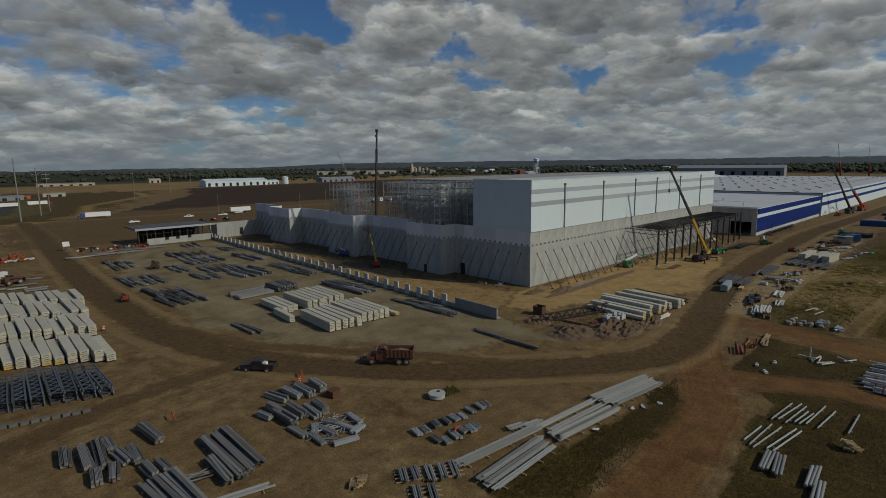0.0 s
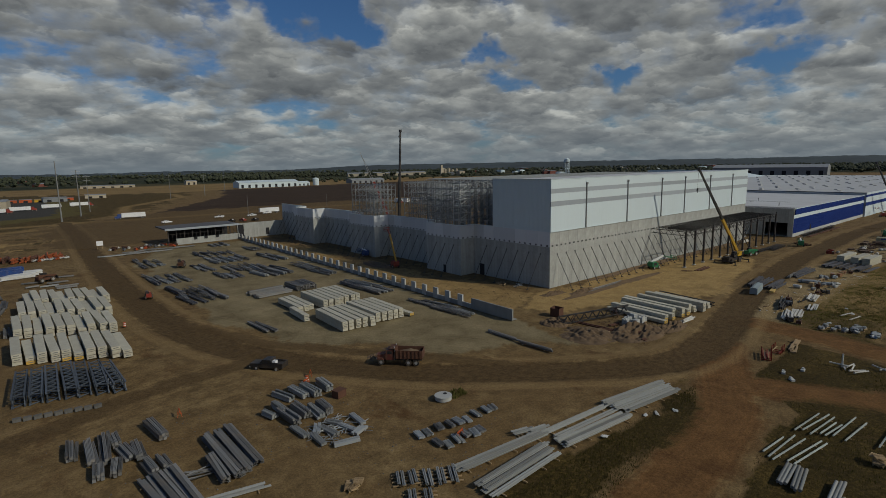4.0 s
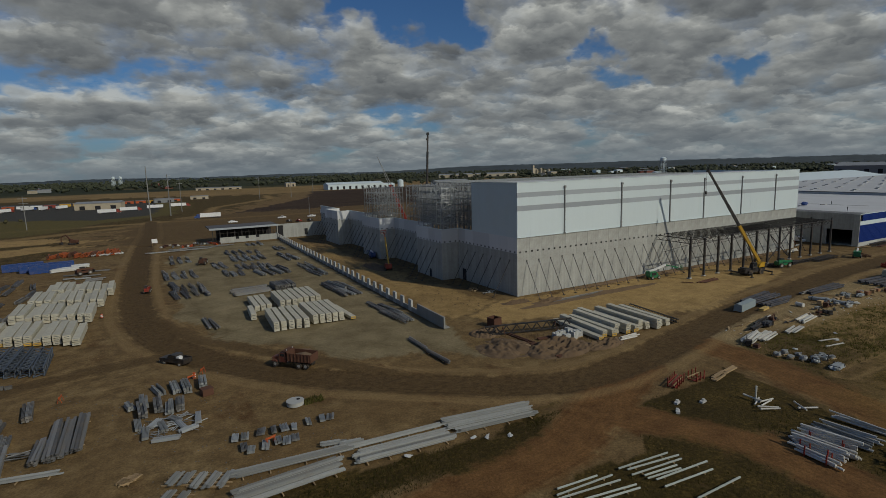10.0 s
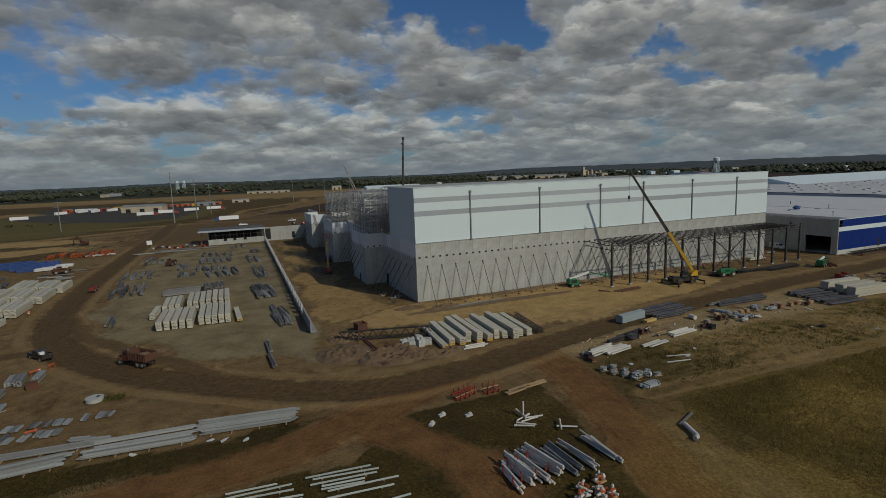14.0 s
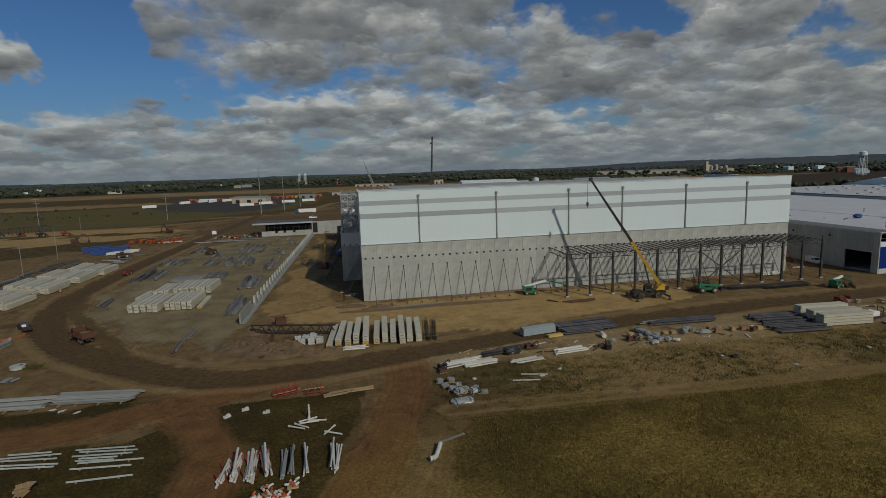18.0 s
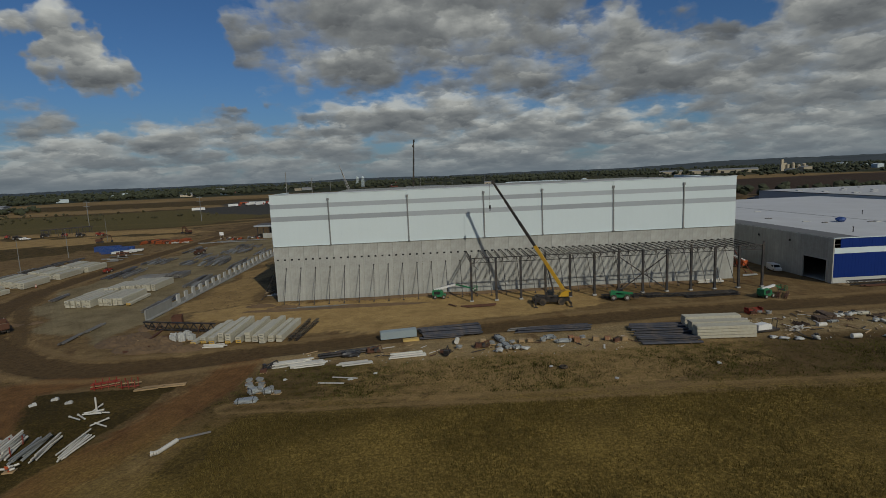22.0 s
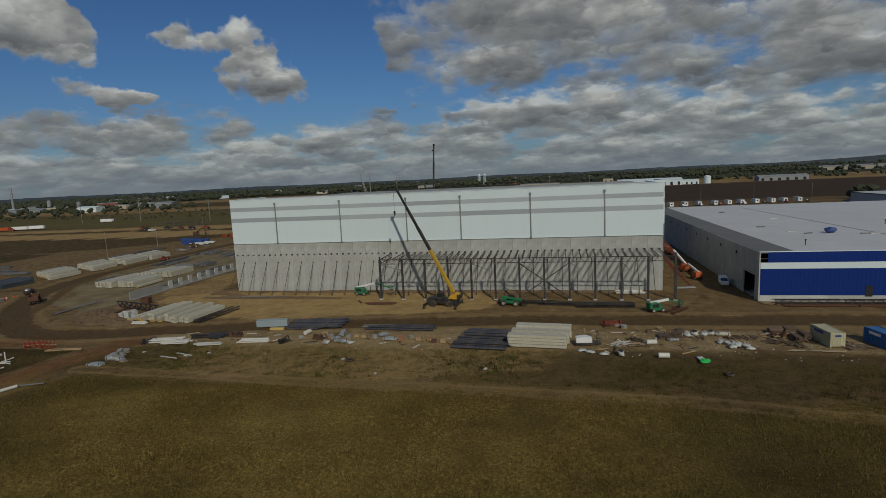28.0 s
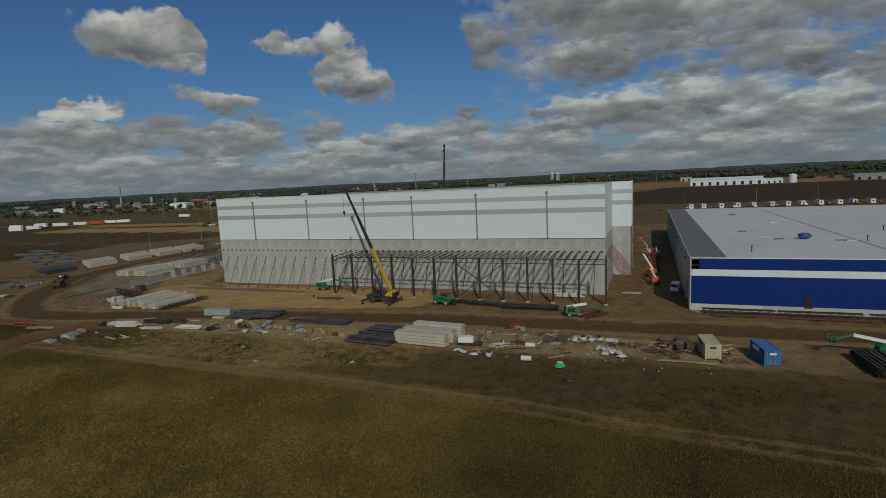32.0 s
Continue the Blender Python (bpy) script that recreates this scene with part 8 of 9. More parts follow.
# far storage yard: orange pipes, white sheeted rolls
for k in range(26):
    x, y = -118 + 1.0 * k + rnd.uniform(-0.4, 0.4), 165 + rnd.uniform(-4, 6)
    pipe_pile(x, y, 80 + rnd.uniform(-15, 15), 6, 4, 0.3, rnd.choice((RED_PIPE, RED_PIPE, RUST)), "pile of orange drain pipes in the far yard", False)
for k in range(14):
    bulk_bag(-91.5 - 0.9 * k, 160.5 + rnd.uniform(-1, 1), k)
for k in range(3):
    solid("sheeted_stack", lumpy(5.0, 1.6, 0.7, 50 + k, 16, 9, 0.12, 0.85), BAG, "white sheeted stack beside the blue containers", "sheeted stack", "sheeted stacks", at=T(-108 + 1.2 * k, 123.5 + 3.4 * k, 0, 8))
for k in range(22):
    x, y = -76 + 1.2 * k + rnd.uniform(-0.5, 0.5), 171 + rnd.uniform(-6, 4)
    if k % 3 == 0:
        bulk_bag(x, y, k)
    else:
        pipe_pile(x, y, rnd.uniform(60, 120), 4, 3, 0.25, rnd.choice((ORANGE, RUST, STEEL_MID)), "low pile of rusty pipes by the office shell", False)
for k in range(12):
    bundle(-72 + 2.2 * k, 158 + rnd.uniform(-2, 2), rnd.uniform(-10, 10), 3.5, 1.0, 0.4, STEEL_MID, "short grey steel bundles near the office shell")
sign = thing("sign_board", "small white notice board on two posts", "sign", at=T(-78.5, 178, 0, 0))
part("board", M().box((0, 0, 2.6), (2.4, 0.1, 2.0)), WHITE, sign)
for s in (-0.9, 0.9):
    part("post", M().box((s, 0.1, 1.6), (0.14, 0.14, 3.2)), WOOD, sign)
# roof plant on the blue building
ru = thing("roof_unit", "blue tarpaulin-covered unit on the white roof", "roof unit", at=T(177, 21.8, BTOP + 0.06, 10))
part("cover", lumpy(1.6, 1.3, 0.8, 91, 12, 8, 0.3), BLUE, ru)
for x, y, d in [(168.5, 26, 0), (171, 21, 20), (184, 18, 0), (186, 17.6, 10), (165, 40, 0), (178, 66, 5), (170, 100, 0)]:
    solid("roofing_pack", M().box((0, 0, 0.12), (2.4, 0.6, 0.24)), rnd.choice((DARK_STEEL, BAG, STEEL_MID)), "small bundle of roofing material on the roof", "roofing bundle", "roofing bundles", at=T(x, y, BTOP + 0.06, d))
for x, y in [(161, -2), (189, 16.5), (200, 40)]:
    solid("roof_vent", M().tube((0, 0, 0), (0, 0, 1.4), 0.12, 8).tube((0, 0, 1.3), (0, 0, 1.5), 0.22, 8), DARK_STEEL, "thin dark vent pipe on the white roof", "vent pipe", "vent pipes", at=T(x, y, BTOP + 0.06))

# Surroundings: yards, poles, town, woods, hills
LEAF_MATS = [surface("autumn_woods", (0.042, 0.048, 0.025), 0.9, var=0.5, fine=0.3, coarse=0.02, bump=0.0), surface("dry_bushes", (0.062, 0.056, 0.024), 0.9, var=0.4, fine=0.5, coarse=0.05, bump=0.0)]
ICO_V = [Vector(p).normalized() for p in ((0, 1, 1.618), (0, -1, 1.618), (0, 1, -1.618), (0, -1, -1.618), (1, 1.618, 0), (-1, 1.618, 0), (1, -1.618, 0), (-1, -1.618, 0), (1.618, 0, 1), (1.618, 0, -1), (-1.618, 0, 1), (-1.618, 0, -1))]
ICO_F = [(0, 1, 8), (0, 10, 1), (0, 8, 4), (0, 4, 5), (0, 5, 10), (1, 6, 8), (1, 7, 6), (1, 10, 7), (2, 9, 3), (2, 3, 11), (2, 4, 9), (2, 5, 4), (2, 11, 5), (3, 9, 6), (3, 6, 7), (3, 7, 11), (4, 8, 9), (5, 11, 10), (6, 9, 8), (7, 10, 11)]


def blob(g, x, y, z, rx, rz, r):
    i = len(g.v)
    for p in ICO_V:
        k = r.uniform(0.7, 1.25)
        g.v.append((x + p.x * rx * k, y + p.y * rx * k, z + p.z * rz * k))
    g.f += [(a + i, b + i, c + i) for a, b, c in ICO_F]


def woods(name, label, points, hlo, hhi, mat, per=3):
    r = random.Random(len(points))
    g = M()
    for x, y in points:
        h = r.uniform(hlo, hhi)
        for k in range(per):
            s = h * r.uniform(0.30, 0.48)
            blob(g, x + r.uniform(-0.4, 0.4) * h, y + r.uniform(-0.4, 0.4) * h, h * r.uniform(0.35, 0.75) - max(0, math.hypot(x, y) - 1500) * 0.0012, s, s * r.uniform(0.7, 1.0), r)
    me = bpy.data.meshes.new(name)
    me.from_pydata(g.v, [], g.f)
    me.materials.append(mat)
    return tagged(new(name, me), label, "woods", kind="stuff")


def polar(bearing, dist):
    return -math.sin(radians(bearing)) * dist, math.cos(radians(bearing)) * dist


r = random.Random(21)
pts = []
while len(pts) < 5200:
    b, d = r.uniform(-100, 80), 1330 * (4000 / 1330) ** r.random()
    x, y = polar(b, d)
    if noise.noise(Vector((x * 0.0022, y * 0.0022, 1.0))) + 0.25 * noise.noise(Vector((x * 0.008, y * 0.008, 4.0))) > -0.12 - 0.16 * (d > 2300):
        pts.append((x, y))
woods("far_woods", "autumn-green woods in broken belts on the horizon", pts, 9, 15, LEAF_MATS[0])
pts = [(x + r.uniform(-12, 12), y + r.uniform(-10, 10)) for x, y in ((-420 + 7.5 * k, 395 + 0.35 * k * 1.2) for k in range(34))]
pts += [(-500 + r.uniform(-160, 200), 470 + r.uniform(-60, 90)) for _ in range(70)]
woods("bush_belt", "belt of olive bushes beyond the western grassland", pts, 1.5, 3.4, LEAF_MATS[1])
pts = [(560 + r.uniform(-240, 500), 960 + r.uniform(-60, 160)) for _ in range(130)]
pts += [polar(r.uniform(38, 66), r.uniform(760, 1500)) for _ in range(260)]
woods("field_trees", "scattered trees round the farm sheds", pts, 6, 11, LEAF_MATS[0])
pts = [(330 + 9 * k + r.uniform(-5, 5), 330 + 0.9 * k + r.uniform(-6, 6)) for k in range(70)]
woods("boundary_trees", "dark line of trees behind the far halls", pts, 7, 12, LEAF_MATS[0])


def hills():
    g = M()
    n, rows = 900, 9
    for k in range(n + 1):
        b = -120 + 215 * k / n
        t = min(1.0, max(0.0, (-20 - b) / 18))
        h = 16 + 26 * t * t * (3 - 2 * t) + 7 * noise.noise(Vector((b * 0.11, 0, 0))) + 3 * noise.noise(Vector((b * 0.6, 3, 0)))
        for j in range(rows):
            f = j / (rows - 2)
            x, y = polar(b, 3400 + 900 * min(f, 1.1))
            lump = noise.noise(Vector((x * 0.02, y * 0.02, 0))) * 4 + noise.noise(Vector((x * 0.05, y * 0.05, 5))) * 3
            g.v.append((x, y, -8 + (h + 8) * math.sin(min(f, 1.0) * 1.57) + lump * min(1, 2 * f) if j < rows - 1 else -30))
    for k in range(n):
        for j in range(rows - 1):
            a = k * rows + j
            g.f.append((a, a + 1, a + rows + 1, a + rows))
    # blue-grey base colour: the haze of distance is put into the hills' paint
    ob = solid("backdrop_hills", g, surface("hazy_wooded_hills", (0.043, 0.056, 0.060), 0.95, var=0.8, fine=0.03, coarse=0.006, bump=0.0), "low wooded hills along the horizon", "hills", kind="structure")
    for p in ob.data.polygons:
        p.use_smooth = True


hills()
SHED_MATS = [CLAD, surface("tan_shed", (0.42, 0.36, 0.26), 0.7), surface("grey_shed", (0.22, 0.23, 0.235), 0.7), surface("red_shed", (0.20, 0.065, 0.045), 0.7), CLAD]


def shed(x, y, deg, length, width, h, mat, label, doors=3):
    ob = thing("shed", label, "building", "far buildings", at=T(x, y, 0, deg))
    part("wall_shell", M().box((0, 0, h / 2), (length, width, h)), mat, ob)
    part("roof", M().prism([(-width / 2 - 0.3, h), (width / 2 + 0.3, h), (0, h + width * 0.09)], "x", -length / 2 - 0.3, length / 2 + 0.3), SHED_MATS[2] if mat is not CLAD else CLAD, ob)
    for k in range(doors):
        part("door", M().box((-length / 2 + length * (k + 0.5) / doors, -width / 2 - 0.05, h * 0.32), (length / doors * 0.35, 0.12, h * 0.6)), HOLE, ob)


shed(254, 822, -4, 102, 36, 9, CLAD, "long white processing plant beyond the ploughed field", 9)
shed(318, 826, -4, 30, 22, 6, CLAD, "low white annex of the far plant", 4)
shed(462, 832, -4, 72, 26, 7, SHED_MATS[2], "long grey shed beyond the brown field", 6)
shed(-122, 560, -10, 42, 20, 6.5, SHED_MATS[1], "tan workshop with an open dark door in the truck yard", 3)
shed(-60, 640, 5, 22, 10, 4.5, SHED_MATS[2], "grey trailer shed in the truck yard", 2)
shed(-15, 690, -8, 22, 10, 4, SHED_MATS[1], "tan shed at the edge of the farmland", 2)
shed(60, 1120, -8, 90, 14, 4.5, SHED_MATS[1], "long tan far shed before the woods", 6)
shed(215, 1140, 0, 22, 16, 8, SHED_MATS[1], "small barn standing before the woods", 2)
shed(900, 1400, -25, 260, 40, 9, SHED_MATS[1], "long tan warehouse on the skyline", 10)
shed(1050, 300, -80, 190, 60, 17, SHED_MATS[2], "large grey hall behind a belt of trees", 10)
shed(470, 175, 0, 210, 60, 13.5, CLAD, "long white hall roof behind the far hall", 8)
shed(300, 205, 0, 60, 24, 7, BLUE_CLAD, "low blue shed behind the white roof", 4)
for k in range(40):
    b, d = r.uniform(-74, -40), r.uniform(1250, 2400)
    x, y = polar(b, d)
    shed(x, y, r.uniform(0, 90), r.uniform(14, 46), r.uniform(10, 24), r.uniform(5, 12), r.choice(SHED_MATS), "small town building among trees", 0)
for k in range(34):
    b, d = r.uniform(40, 62), r.uniform(900, 1900)
    x, y = polar(b, d)
    shed(x, y, r.uniform(0, 90), r.uniform(14, 46), r.uniform(10, 24), r.uniform(4, 10), r.choice(SHED_MATS[1:3] + SHED_MATS[1:]), "industrial building in the far works", 0)
for k in range(16):
    b, d = r.uniform(0, 36), r.uniform(1300, 2400)
    x, y = polar(b, d)
    shed(x, y, r.uniform(0, 90), r.uniform(14, 40), r.uniform(10, 20), r.uniform(5, 9), r.choice(SHED_MATS), "small far building among trees", 0)


def tank(x, y, rad, h, label, mat=CLAD):
    ob = thing("storage_tank", label, "tank", "far tanks", at=T(x, y))
    part("shell", M().tube((0, 0, 0), (0, 0, h), rad, 20), mat, ob)
    part("dome", M().tube((0, 0, h), (0, 0, h + rad * 0.3), rad, 20, rad * 0.2), mat, ob)


tank(345, 815, 5.6, 12, "white storage tank beside the far plant")
for k in range(5):
    tank(1080 + 11 * k, 1330 - 7 * k, 4.5, 15 + 3 * (k % 3), "pale grain silo on the skyline", SHED_MATS[1])
for k in range(6):
    x, y = polar(46 + 2.3 * k, 1250 + 60 * (k % 3))
    tank(x, y, 4, 8 + 6 * (k % 3), "grey process tank in the far works", SHED_MATS[2])
solid("works_chimney", M().tube((0, 0, 0), (0, 0, 52), 2.6, 10, 1.8), SHED_MATS[2], "tall slim stack of the far works", "chimney", at=T(*polar(53.5, 1280)))
solid("grain_elevator", M().box((0, 0, 16), (7, 7, 32)).box((8, 3, 11), (12, 9, 22)), SHED_MATS[1], "tall pale grain elevator tower", "grain elevator", at=T(1076, 1326))


def water_tower(x, y, h, rr, label):
    ob = thing("water_tower", label, "water tower", "water towers", at=T(x, y))
    part("tank", M().tube((0, 0, h - rr * 1.3), (0, 0, h - rr * 0.4), rr, 18).tube((0, 0, h - rr * 0.4), (0, 0, h), rr, 18, rr * 0.25).tube((0, 0, h - rr * 2.0), (0, 0, h - rr * 1.3), rr * 0.35, 18, rr), CLAD, ob)
    for k in range(6):
        a = math.pi * k / 3
        part("leg", M().tube((math.cos(a) * rr * 1.15, math.sin(a) * rr * 1.15, 0), (math.cos(a) * rr * 0.85, math.sin(a) * rr * 0.85, h - rr * 1.2), 0.45, 6), CLAD, ob)
    part("riser", M().tube((0, 0, 0), (0, 0, h - rr * 1.6), 0.9, 8), CLAD, ob)


water_tower(905, 672, 43, 6.2, "white legged water tower above the town")
water_tower(-149, 1582, 34, 4.4, "white water tower far beyond the fields")
water_tower(-133, 1596, 34, 4.4, "white water tower far beyond the fields")


# poles
POLE_GREY = surface("weathered_pole", (0.20, 0.20, 0.19), 0.7)
def pole(x, y, h, rr, label, arms=0):
    ob = thing("utility_pole", label, "utility pole", "utility poles", at=T(x, y))
    part("shaft", M().tube((0, 0, 0), (0, 0, h), rr, 8, rr * 0.55), POLE_GREY, ob)
    for k in range(arms):
        part("crossarm", M().seg((-2.6, 0, h - 1.2 - 3.2 * k), (2.6, 0, h - 1.2 - 3.2 * k), 0.22), GALV, ob)


for x, y, h, a in [(-78, 345, 40, 0), (-63, 385, 34, 2), (-52, 430, 30, 2), (45, 585, 28, 1), (90, 610, 26, 1), (150, 720, 24, 1), (-150, 330, 22, 2), (-240, 320, 22, 2), (-330, 330, 24, 2), (-420, 345, 24, 2)]:
    pole(x, y, h, 0.5 if h > 30 else 0.32, "tall pale steel power pole beside the road", a)
for x, y in [(27, 292), (70, 255), (165, 312), (215, 320), (255, 322), (300, 330), (118, 300), (-130, 118), (-118, 70), (-152, 190)]:
    pole(x, y, 14, 0.16, "thin pale lamp pole", 0)


# lorries, vans and cars in the yards
def trailer(x, y, deg, mat, cab_mat, label, cab=True):
    ob = thing("lorry", label, "lorry", "parked lorries", at=T(x, y, 0, deg))
    part("box", M().box((0, 0, 2.6), (14.5, 2.6, 2.9)), mat, ob)
    part("bumper_bar", M().box((-7.2, 0, 0.7), (0.2, 2.4, 0.3)), BLACK, ob)
    for xx in (-6, -4.8):
        wheel(ob, xx, 0, 0.52, 2.5)
    if cab:
        c = part("cab", M().prism([(7.6, 0.7), (11.4, 0.7), (11.4, 1.9), (9.9, 2.1), (9.6, 3.4), (7.6, 3.6)], "y", -1.2, 1.2), cab_mat, ob)
        part("windscreen", M().box((9.8, 0, 2.7), (0.2, 2.1, 0.8)), GLASS, c)
        for xx in (8.2, 10.8):
            wheel(ob, xx, 0, 0.52, 2.4)


trailer(-38, 333, 177, WHITE, BLUE, "white box trailer behind a blue tractor unit")
for x, y, d, m, cm in [(-205, 575, 60, WHITE, RED), (-190, 600, 60, WHITE, BLUE), (-175, 590, 75, WHITE, RED), (-160, 600, 60, WHITE, WHITE), (-112, 470, 5, WHITE, RED), (-95, 490, 2, WHITE, RED), (-72, 508, 0, WHITE, WHITE), (-50, 520, 3, WHITE, RED), (-224, 509, 10, WHITE, WHITE),
                        (-440, 190, 10, WHITE, WHITE), (-441, 207, 12, WHITE, WHITE), (-451, 241, 15, WHITE, WHITE), (-429, 263, 15, ORANGE, RED), (-415, 270, 15, WHITE, WHITE), (-470, 232, 15, WHITE, WHITE), (-388, 346, 4, WHITE, WHITE), (-480, 238, 12, WHITE, WHITE), (-462, 246, 14, WHITE, WHITE), (-440, 254, 15, WHITE, WHITE), (-500, 225, 12, WHITE, WHITE), (-455, 215, 12, WHITE, RED), (-402, 276, 15, WHITE, WHITE), (-490, 244, 12, WHITE, BLUE)]:
    trailer(x, y, d, m, cm, "white box lorry parked in a far yard" if m is WHITE else "orange box lorry parked in a far yard", cab=cm is not WHITE)
for k in range(14):
    x = -215 + 13 * k
    shed(x, 655 + r.uniform(-8, 8), 0, 11, 4, 3.2, r.choice((ORANGE, RED, WHITE, YELLOW)), "row of coloured machines in the far truck yard", 1)
for k in range(10):
    pickup(T(150 + 16 * k + r.uniform(-4, 4), 298 + 2.2 * k, 0, r.uniform(80, 100)), r.choice((WHITE, BLACK, RED)), "site pickup parked along the far service road")
for k in range(12):
    ob = thing("site_cabin", "white site cabin in a row behind the halls", "cabin", "site cabins", at=T(168 + 11 * k + r.uniform(-2, 2), 306 + 1.6 * k, 0, 95))
    part("wall_shell", M().box((0, 0, 1.8), (8, 3, 3)), WHITE, ob)
    part("roof", M().box((0, 0, 3.4), (8.3, 3.3, 0.2)), CLAD_GREY, ob)
    part("window", M().box((-4.03, 0, 2.0), (0.06, 1.2, 1.0)), GLASS, ob)
    part("step", M().box((1.5, -1.9, 0.3), (1.2, 0.8, 0.5)), WOOD, ob)
for x, y, d, m in [(5, 286, 170, WHITE), (25, 280, 175, WHITE), (40, 290, 178, WHITE), (2, 252, 100, BLACK), (8, 250, 100, RED), (15, 248, 100, BLACK), (39, 245, 100, WHITE), (57, 236, 95, BLACK), (70, 240, 95, WHITE), (-225, 224, 20, WHITE), (-30, 276, 10, WHITE)]:
    pickup(T(x, y, 0, d), m, "parked pickup behind the building site")
trailer(44, 296, 178, WHITE, WHITE, "white trailer parked behind the building site", cab=False)
# skeletal steel frame on the sand
fr = thing("portal_frame_building", "small dark steel portal frame standing on pale sand", "steel frame", at=T(-214, 252, 0, 44))
for k in range(8):
    part("post", M().box((-15 + 4.2 * k, 0, 2.2), (0.35, 0.35, 4.4)).box((-15 + 4.2 * k, 7, 2.2), (0.35, 0.35, 4.4)), DARK_STEEL, fr)
for yy in (0, 7):
    part("beam", M().box((0, yy, 4.4), (31, 0.35, 0.45)), DARK_STEEL, fr)
for k in range(6):
    x, y = -250 + 14 * k, 236 + r.uniform(-6, 6)
    telehandler(T(x, y, 0, r.uniform(0, 180)), r.choice((RUST, RED, BLACK)), "dusty machine parked on the western ground")
# cranes by the far hall
build_rear_crane("mobile_crane", "dark crane standing beside the far white hall", (292, -22, 3), (262, -16, 30), BLACK, 0.4, 0.9, False)
build_rear_crane("mobile_crane", "red crane with pale jib beside the far white hall", (318, -24, 3), (285, -18, 24), RED, 0.5, 0.9, True)
build_rear_crane("mobile_crane", "far crane with pale lattice jib on the skyline", (900, 90, 3), (878, 95, 62), RED, 0.4, 1.6, True)
build_rear_crane("mobile_crane", "far crane with pale lattice jib on the skyline", (930, 60, 3), (915, 62, 52), RED, 0.4, 1.6, True)
boom_lift(T(268, -20, 0, 30), RED, "red boom lift beside the far hall", 20)
for k in range(8):
    x, y = 240 + 26 * k, -40 - 6 * (k % 2)
    bundle(x, y, r.uniform(-8, 8), 9, 3.0, 1.4, r.choice((STEEL_MID, WHITE, STEEL_BLUE)), "stored steel and panels along the far road")
for x, y in ((222, -44), (228, -48), (250, -50)):
    container(T(x, y, 0, 95), BLUE if x != 228 else TAN, "storage container beside the far end of the road", 12.19)

# Grass tufts and weeds, stones
def tufts(name, label, boxes, count, seed, hlo, hhi, mat, keep=None, clump=1):
    """Short leaning blades strewn over plots, thinned where the ground lies bare."""
    rs = np.random.RandomState(seed)
    area = sum((b[1] - b[0]) * (b[3] - b[2]) for b in boxes)
    xy = []
    for x0, x1, y0, y1 in boxes:
        n = int(count * (x1 - x0) * (y1 - y0) / area)
        xy.append(np.stack([rs.uniform(x0, x1, n), rs.uniform(y0, y1, n)], 1))
    xy = np.concatenate(xy)
    if clump > 1:
        size = rs.uniform(0.25, 0.9, len(xy))
        xy = np.repeat(xy, clump, 0) + rs.normal(0, 1, (len(xy) * clump, 2)) * np.repeat(size, clump)[:, None]
    if keep:
        xy = xy[keep(xy[:, 0], xy[:, 1])]
    n = len(xy)
    h = hlo + (hhi - hlo) * rs.uniform(0, 1, n) ** 2
    a, w = rs.uniform(0, 6.28, n), h * rs.uniform(0.10, 0.22, n) + 0.01
    dx, dy = np.cos(a) * w, np.sin(a) * w
    lx, ly = rs.uniform(-0.5, 0.5, n) * h, rs.uniform(-0.5, 0.5, n) * h
    x, y, lo = xy[:, 0], xy[:, 1], np.full(n, -0.12)
    v = np.stack([np.stack([x - dx, y - dy, lo], 1), np.stack([x + dx, y + dy, lo], 1), np.stack([x + lx, y + ly, h - 0.05], 1)], 1).reshape(-1, 3)
    me = bpy.data.meshes.new(name)
    me.vertices.add(3 * n)
    me.vertices.foreach_set("co", v.ravel().astype(np.float32))
    me.loops.add(3 * n)
    me.loops.foreach_set("vertex_index", np.arange(3 * n, dtype=np.int32))
    me.polygons.add(n)
    me.polygons.foreach_set("loop_start", np.arange(0, 3 * n, 3, dtype=np.int32))
    me.update(calc_edges=True)
    me.materials.append(mat)
    return tagged(new(name, me), label, "grass", kind="stuff")


def blade_material(name, a, b, c):
    m = bpy.data.materials.new(name)
    m.use_nodes = True
    nt = m.node_tree
    bs = nt.nodes["Principled BSDF"]
    geo = nd(nt, "ShaderNodeNewGeometry")
    tc = nd(nt, "ShaderNodeTexCoord")
    n = nd(nt, "ShaderNodeTexNoise", i_Scale=0.05, i_Detail=3.0)
    nt.links.new(tc.outputs["Object"], n.inputs["Vector"])
    f = math_node(nt, "ADD", math_node(nt, "MULTIPLY", geo.outputs["Random Per Island"], 0.6), math_node(nt, "MULTIPLY", n.outputs[0], 0.5))
    col = ramp_node(nt, f, [(0.15, a), (0.5, b), (0.9, c)])
    nt.nodes.remove(bs)
    front, through_light = nd(nt, "ShaderNodeBsdfDiffuse"), nd(nt, "ShaderNodeBsdfTranslucent")
    both = nd(nt, "ShaderNodeMixShader")
    for k, s in enumerate((front, through_light)):
        nt.links.new(col, s.inputs["Color"])
        nt.links.new(s.outputs[0], both.inputs[k + 1])
    nt.links.new(both.outputs[0], nt.nodes["Material Output"].inputs["Surface"])
    return m


STRAW = blade_material("straw_blades", (0.105, 0.080, 0.023), (0.165, 0.124, 0.036), (0.235, 0.178, 0.056))
DARK_WEED = blade_material("dark_weed_blades", (0.034, 0.034, 0.010), (0.062, 0.058, 0.018), (0.105, 0.086, 0.030))
SEED = blade_material("seed_stalks", (0.120, 0.092, 0.028), (0.190, 0.142, 0.046), (0.27, 0.205, 0.075))
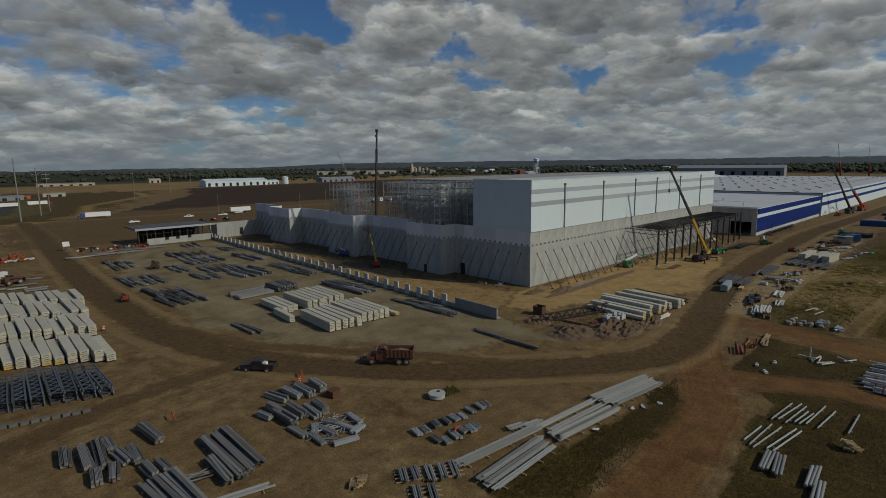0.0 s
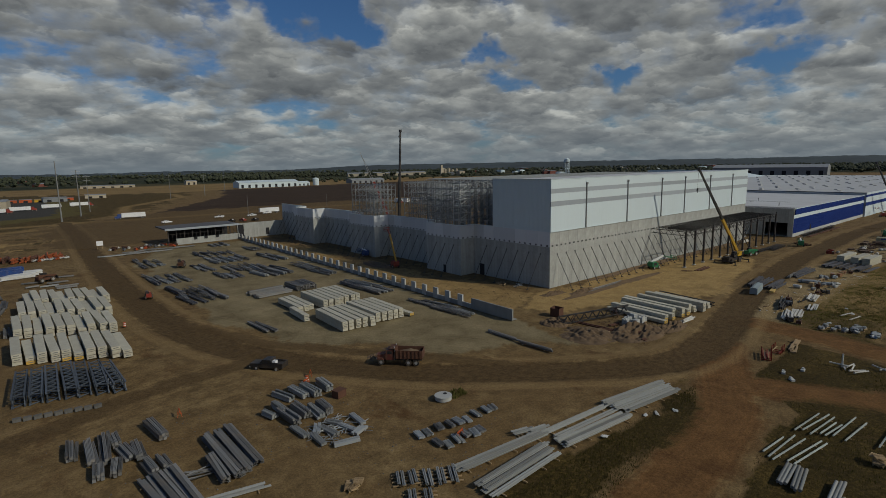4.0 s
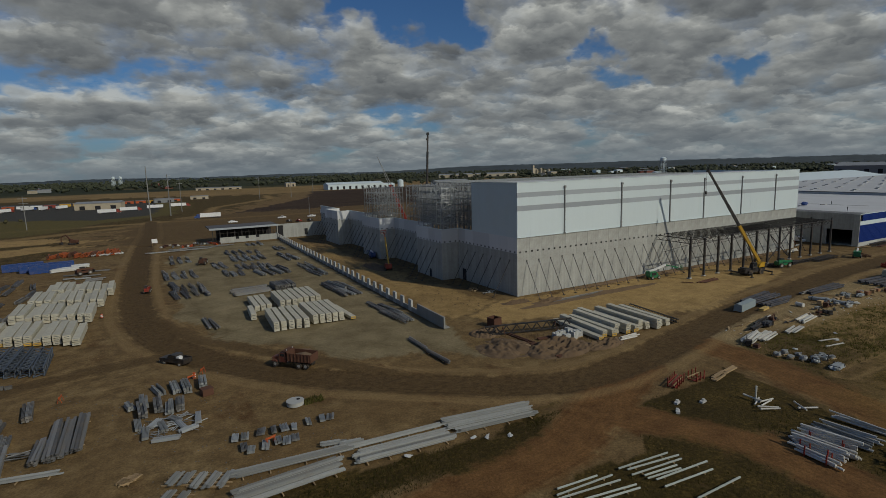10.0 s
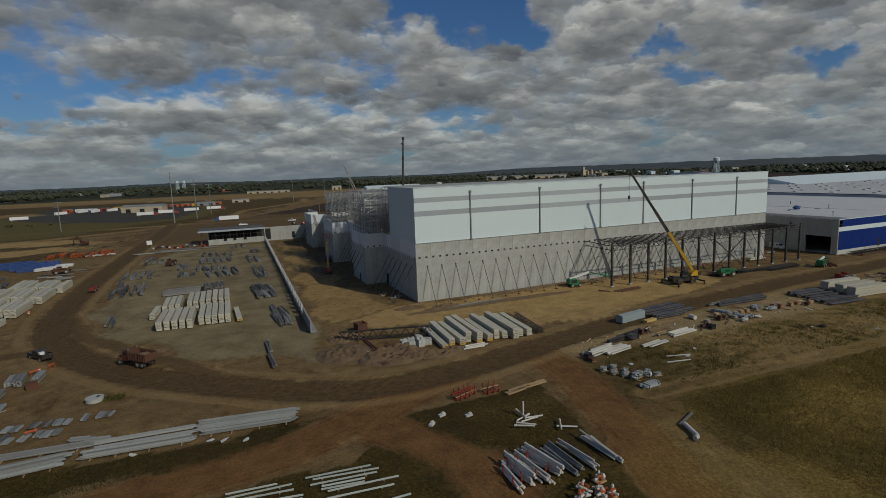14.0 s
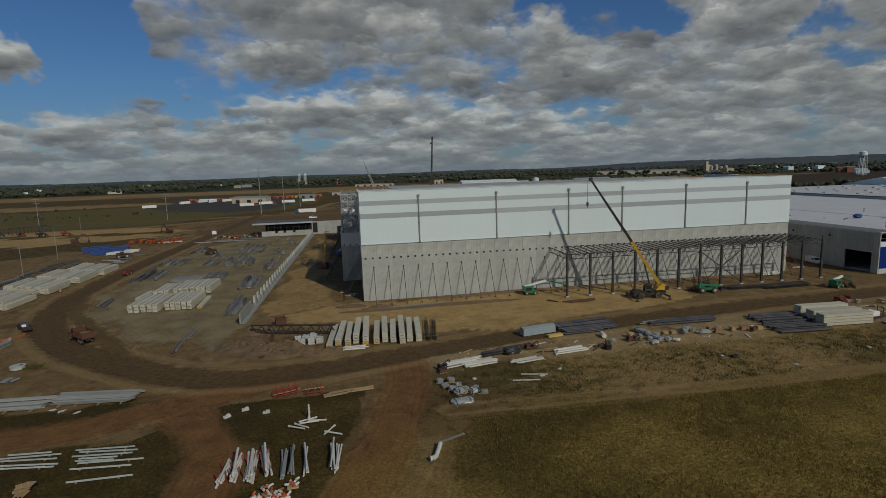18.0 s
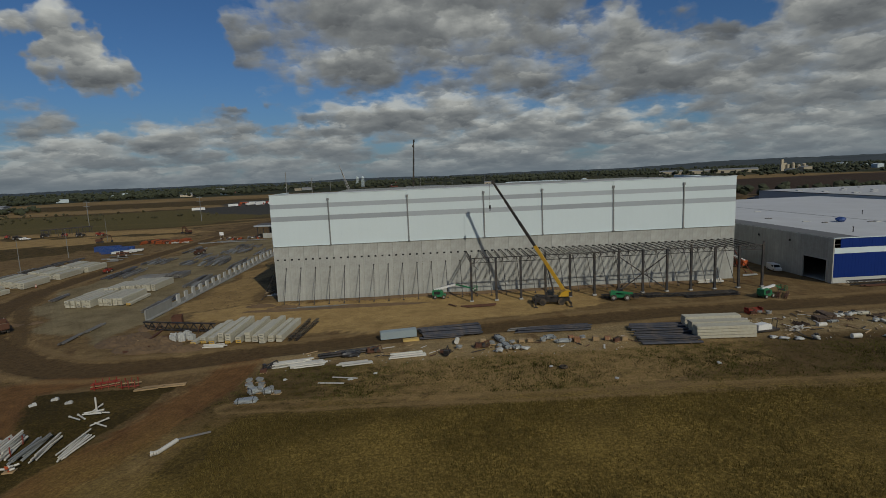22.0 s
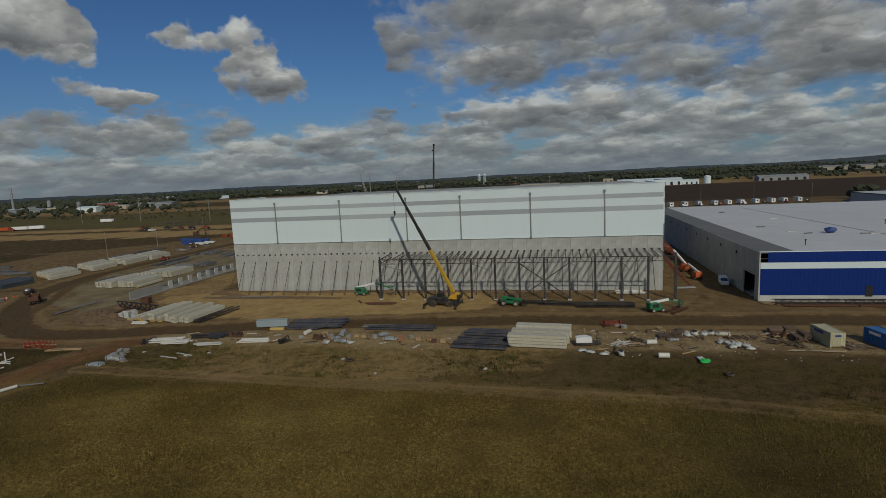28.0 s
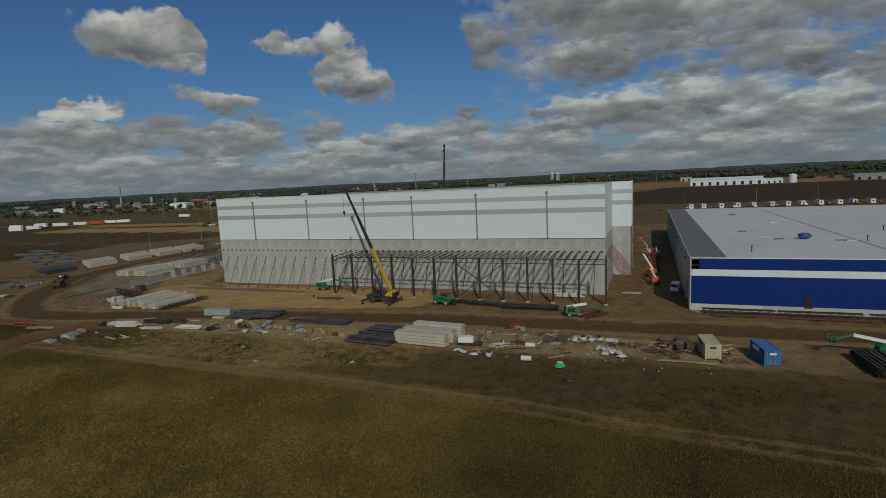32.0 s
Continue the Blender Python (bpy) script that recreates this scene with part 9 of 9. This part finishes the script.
WEED = blade_material("weed_blades", (0.085, 0.092, 0.026), (0.150, 0.140, 0.042), (0.23, 0.190, 0.066))


def off_track(x, y):
    ok = polyline_distance(x, y, FIELD_TRACK) > 1.2
    for t in DIRT_TRACKS:
        ok &= polyline_distance(x, y, t) > 4.0
    return ok


CROSSING = [(-25, -59), (-14, -57), (-2, -58), (-4, -76), (-14, -108), (-70, -120), (-80, -75), (-57, -69), (-41, -66.5), (-33, -67.5), (-29, -63)]
tufts("meadow_grass", "tall dry straw-coloured meadow grass", [(12, 200, -112, -72)], 260000, 11, 0.07, 0.26, STRAW, off_track)
tufts("seed_heads", "pale seed stalks standing in clumps over the meadow", [(12, 200, -112, -72.5)], 8000, 16, 0.12, 0.42, SEED, off_track, 14)
tufts("verge_weeds", "patchy olive weeds on the rough verge", [(8, 110, -69, -52.5), (110, 200, -66, -55)], 3400, 12, 0.08, 0.28, WEED, off_track, 24)
tufts("bank_scrub", "dark scrubby weeds in clumps on the verge bank", [(10, 110, -68, -56), (110, 200, -70, -57)], 800, 17, 0.10, 0.34, DARK_WEED, off_track, 30)
tufts("crossing_weeds", "dark weeds between the dirt tracks", [(-78, -8, -112, -58)], 50000, 13, 0.06, 0.26, DARK_WEED,
      lambda x, y: off_track(x, y) & in_polygon(x, y, CROSSING))
tufts("bank_weeds", "dark weeds beside the decking stacks", [(-76, -30, -61, -54)], 12000, 14, 0.06, 0.25, DARK_WEED, off_track)
tufts("manhole_weeds", "small clump of weeds beside the manhole ring", [(-63.4, -60.5, -33.4, -31.2)], 350, 15, 0.2, 0.6, WEED)


def rubble(name, label, boxes, count, seed, lo, hi, mat):
    rs = random.Random(seed)
    g = M()
    for k in range(count):
        x0, x1, y0, y1 = boxes[k % len(boxes)]
        s = rs.uniform(lo, hi) ** 1.5
        x, y = rs.uniform(x0, x1), rs.uniform(y0, y1)
        i = len(g.v)
        for p in ((-1, -1, 0), (1, -0.8, 0), (0.9, 1, 0), (-0.8, 0.9, 0), (0.1, 0, 1)):
            g.v.append((x + p[0] * s * rs.uniform(0.6, 1.2), y + p[1] * s * rs.uniform(0.6, 1.2), -0.04 + p[2] * s * rs.uniform(0.6, 1.3)))
        g.f += [(i, i + 1, i + 4), (i + 1, i + 2, i + 4), (i + 2, i + 3, i + 4), (i + 3, i, i + 4)]
    me = bpy.data.meshes.new(name)
    me.from_pydata(g.v, [], g.f)
    me.materials.append(mat)
    return tagged(new(name, me), label, "rubble", kind="stuff")


rubble("dirt_clods", "scattered clods of brown soil", [(-24, 0, -40, -24), (-24, -9, -8, 140), (0, 126, -4, -0.6)], 2400, 31, 0.10, 0.36, SPOIL)
rubble("lot_stones", "scattered pale stones over the gravel lot", [(-80, -28, -30, 160)], 1500, 32, 0.06, 0.2, SPOIL)
rubble("yard_litter", "scattered small pale litter among the stores", [(14, 78, -54, -45), (104, 150, -54, -39)], 260, 33, 0.08, 0.30, BAG)
rubble("steel_offcuts", "small dark offcuts and scraps strewn round the steel stacks", [(-110, -92, -38, -10), (-90, -72, -38, -12), (-86, -60, -50, -38), (-74, -28, 40, 150)], 700, 34, 0.08, 0.22, STEEL_BLUE)
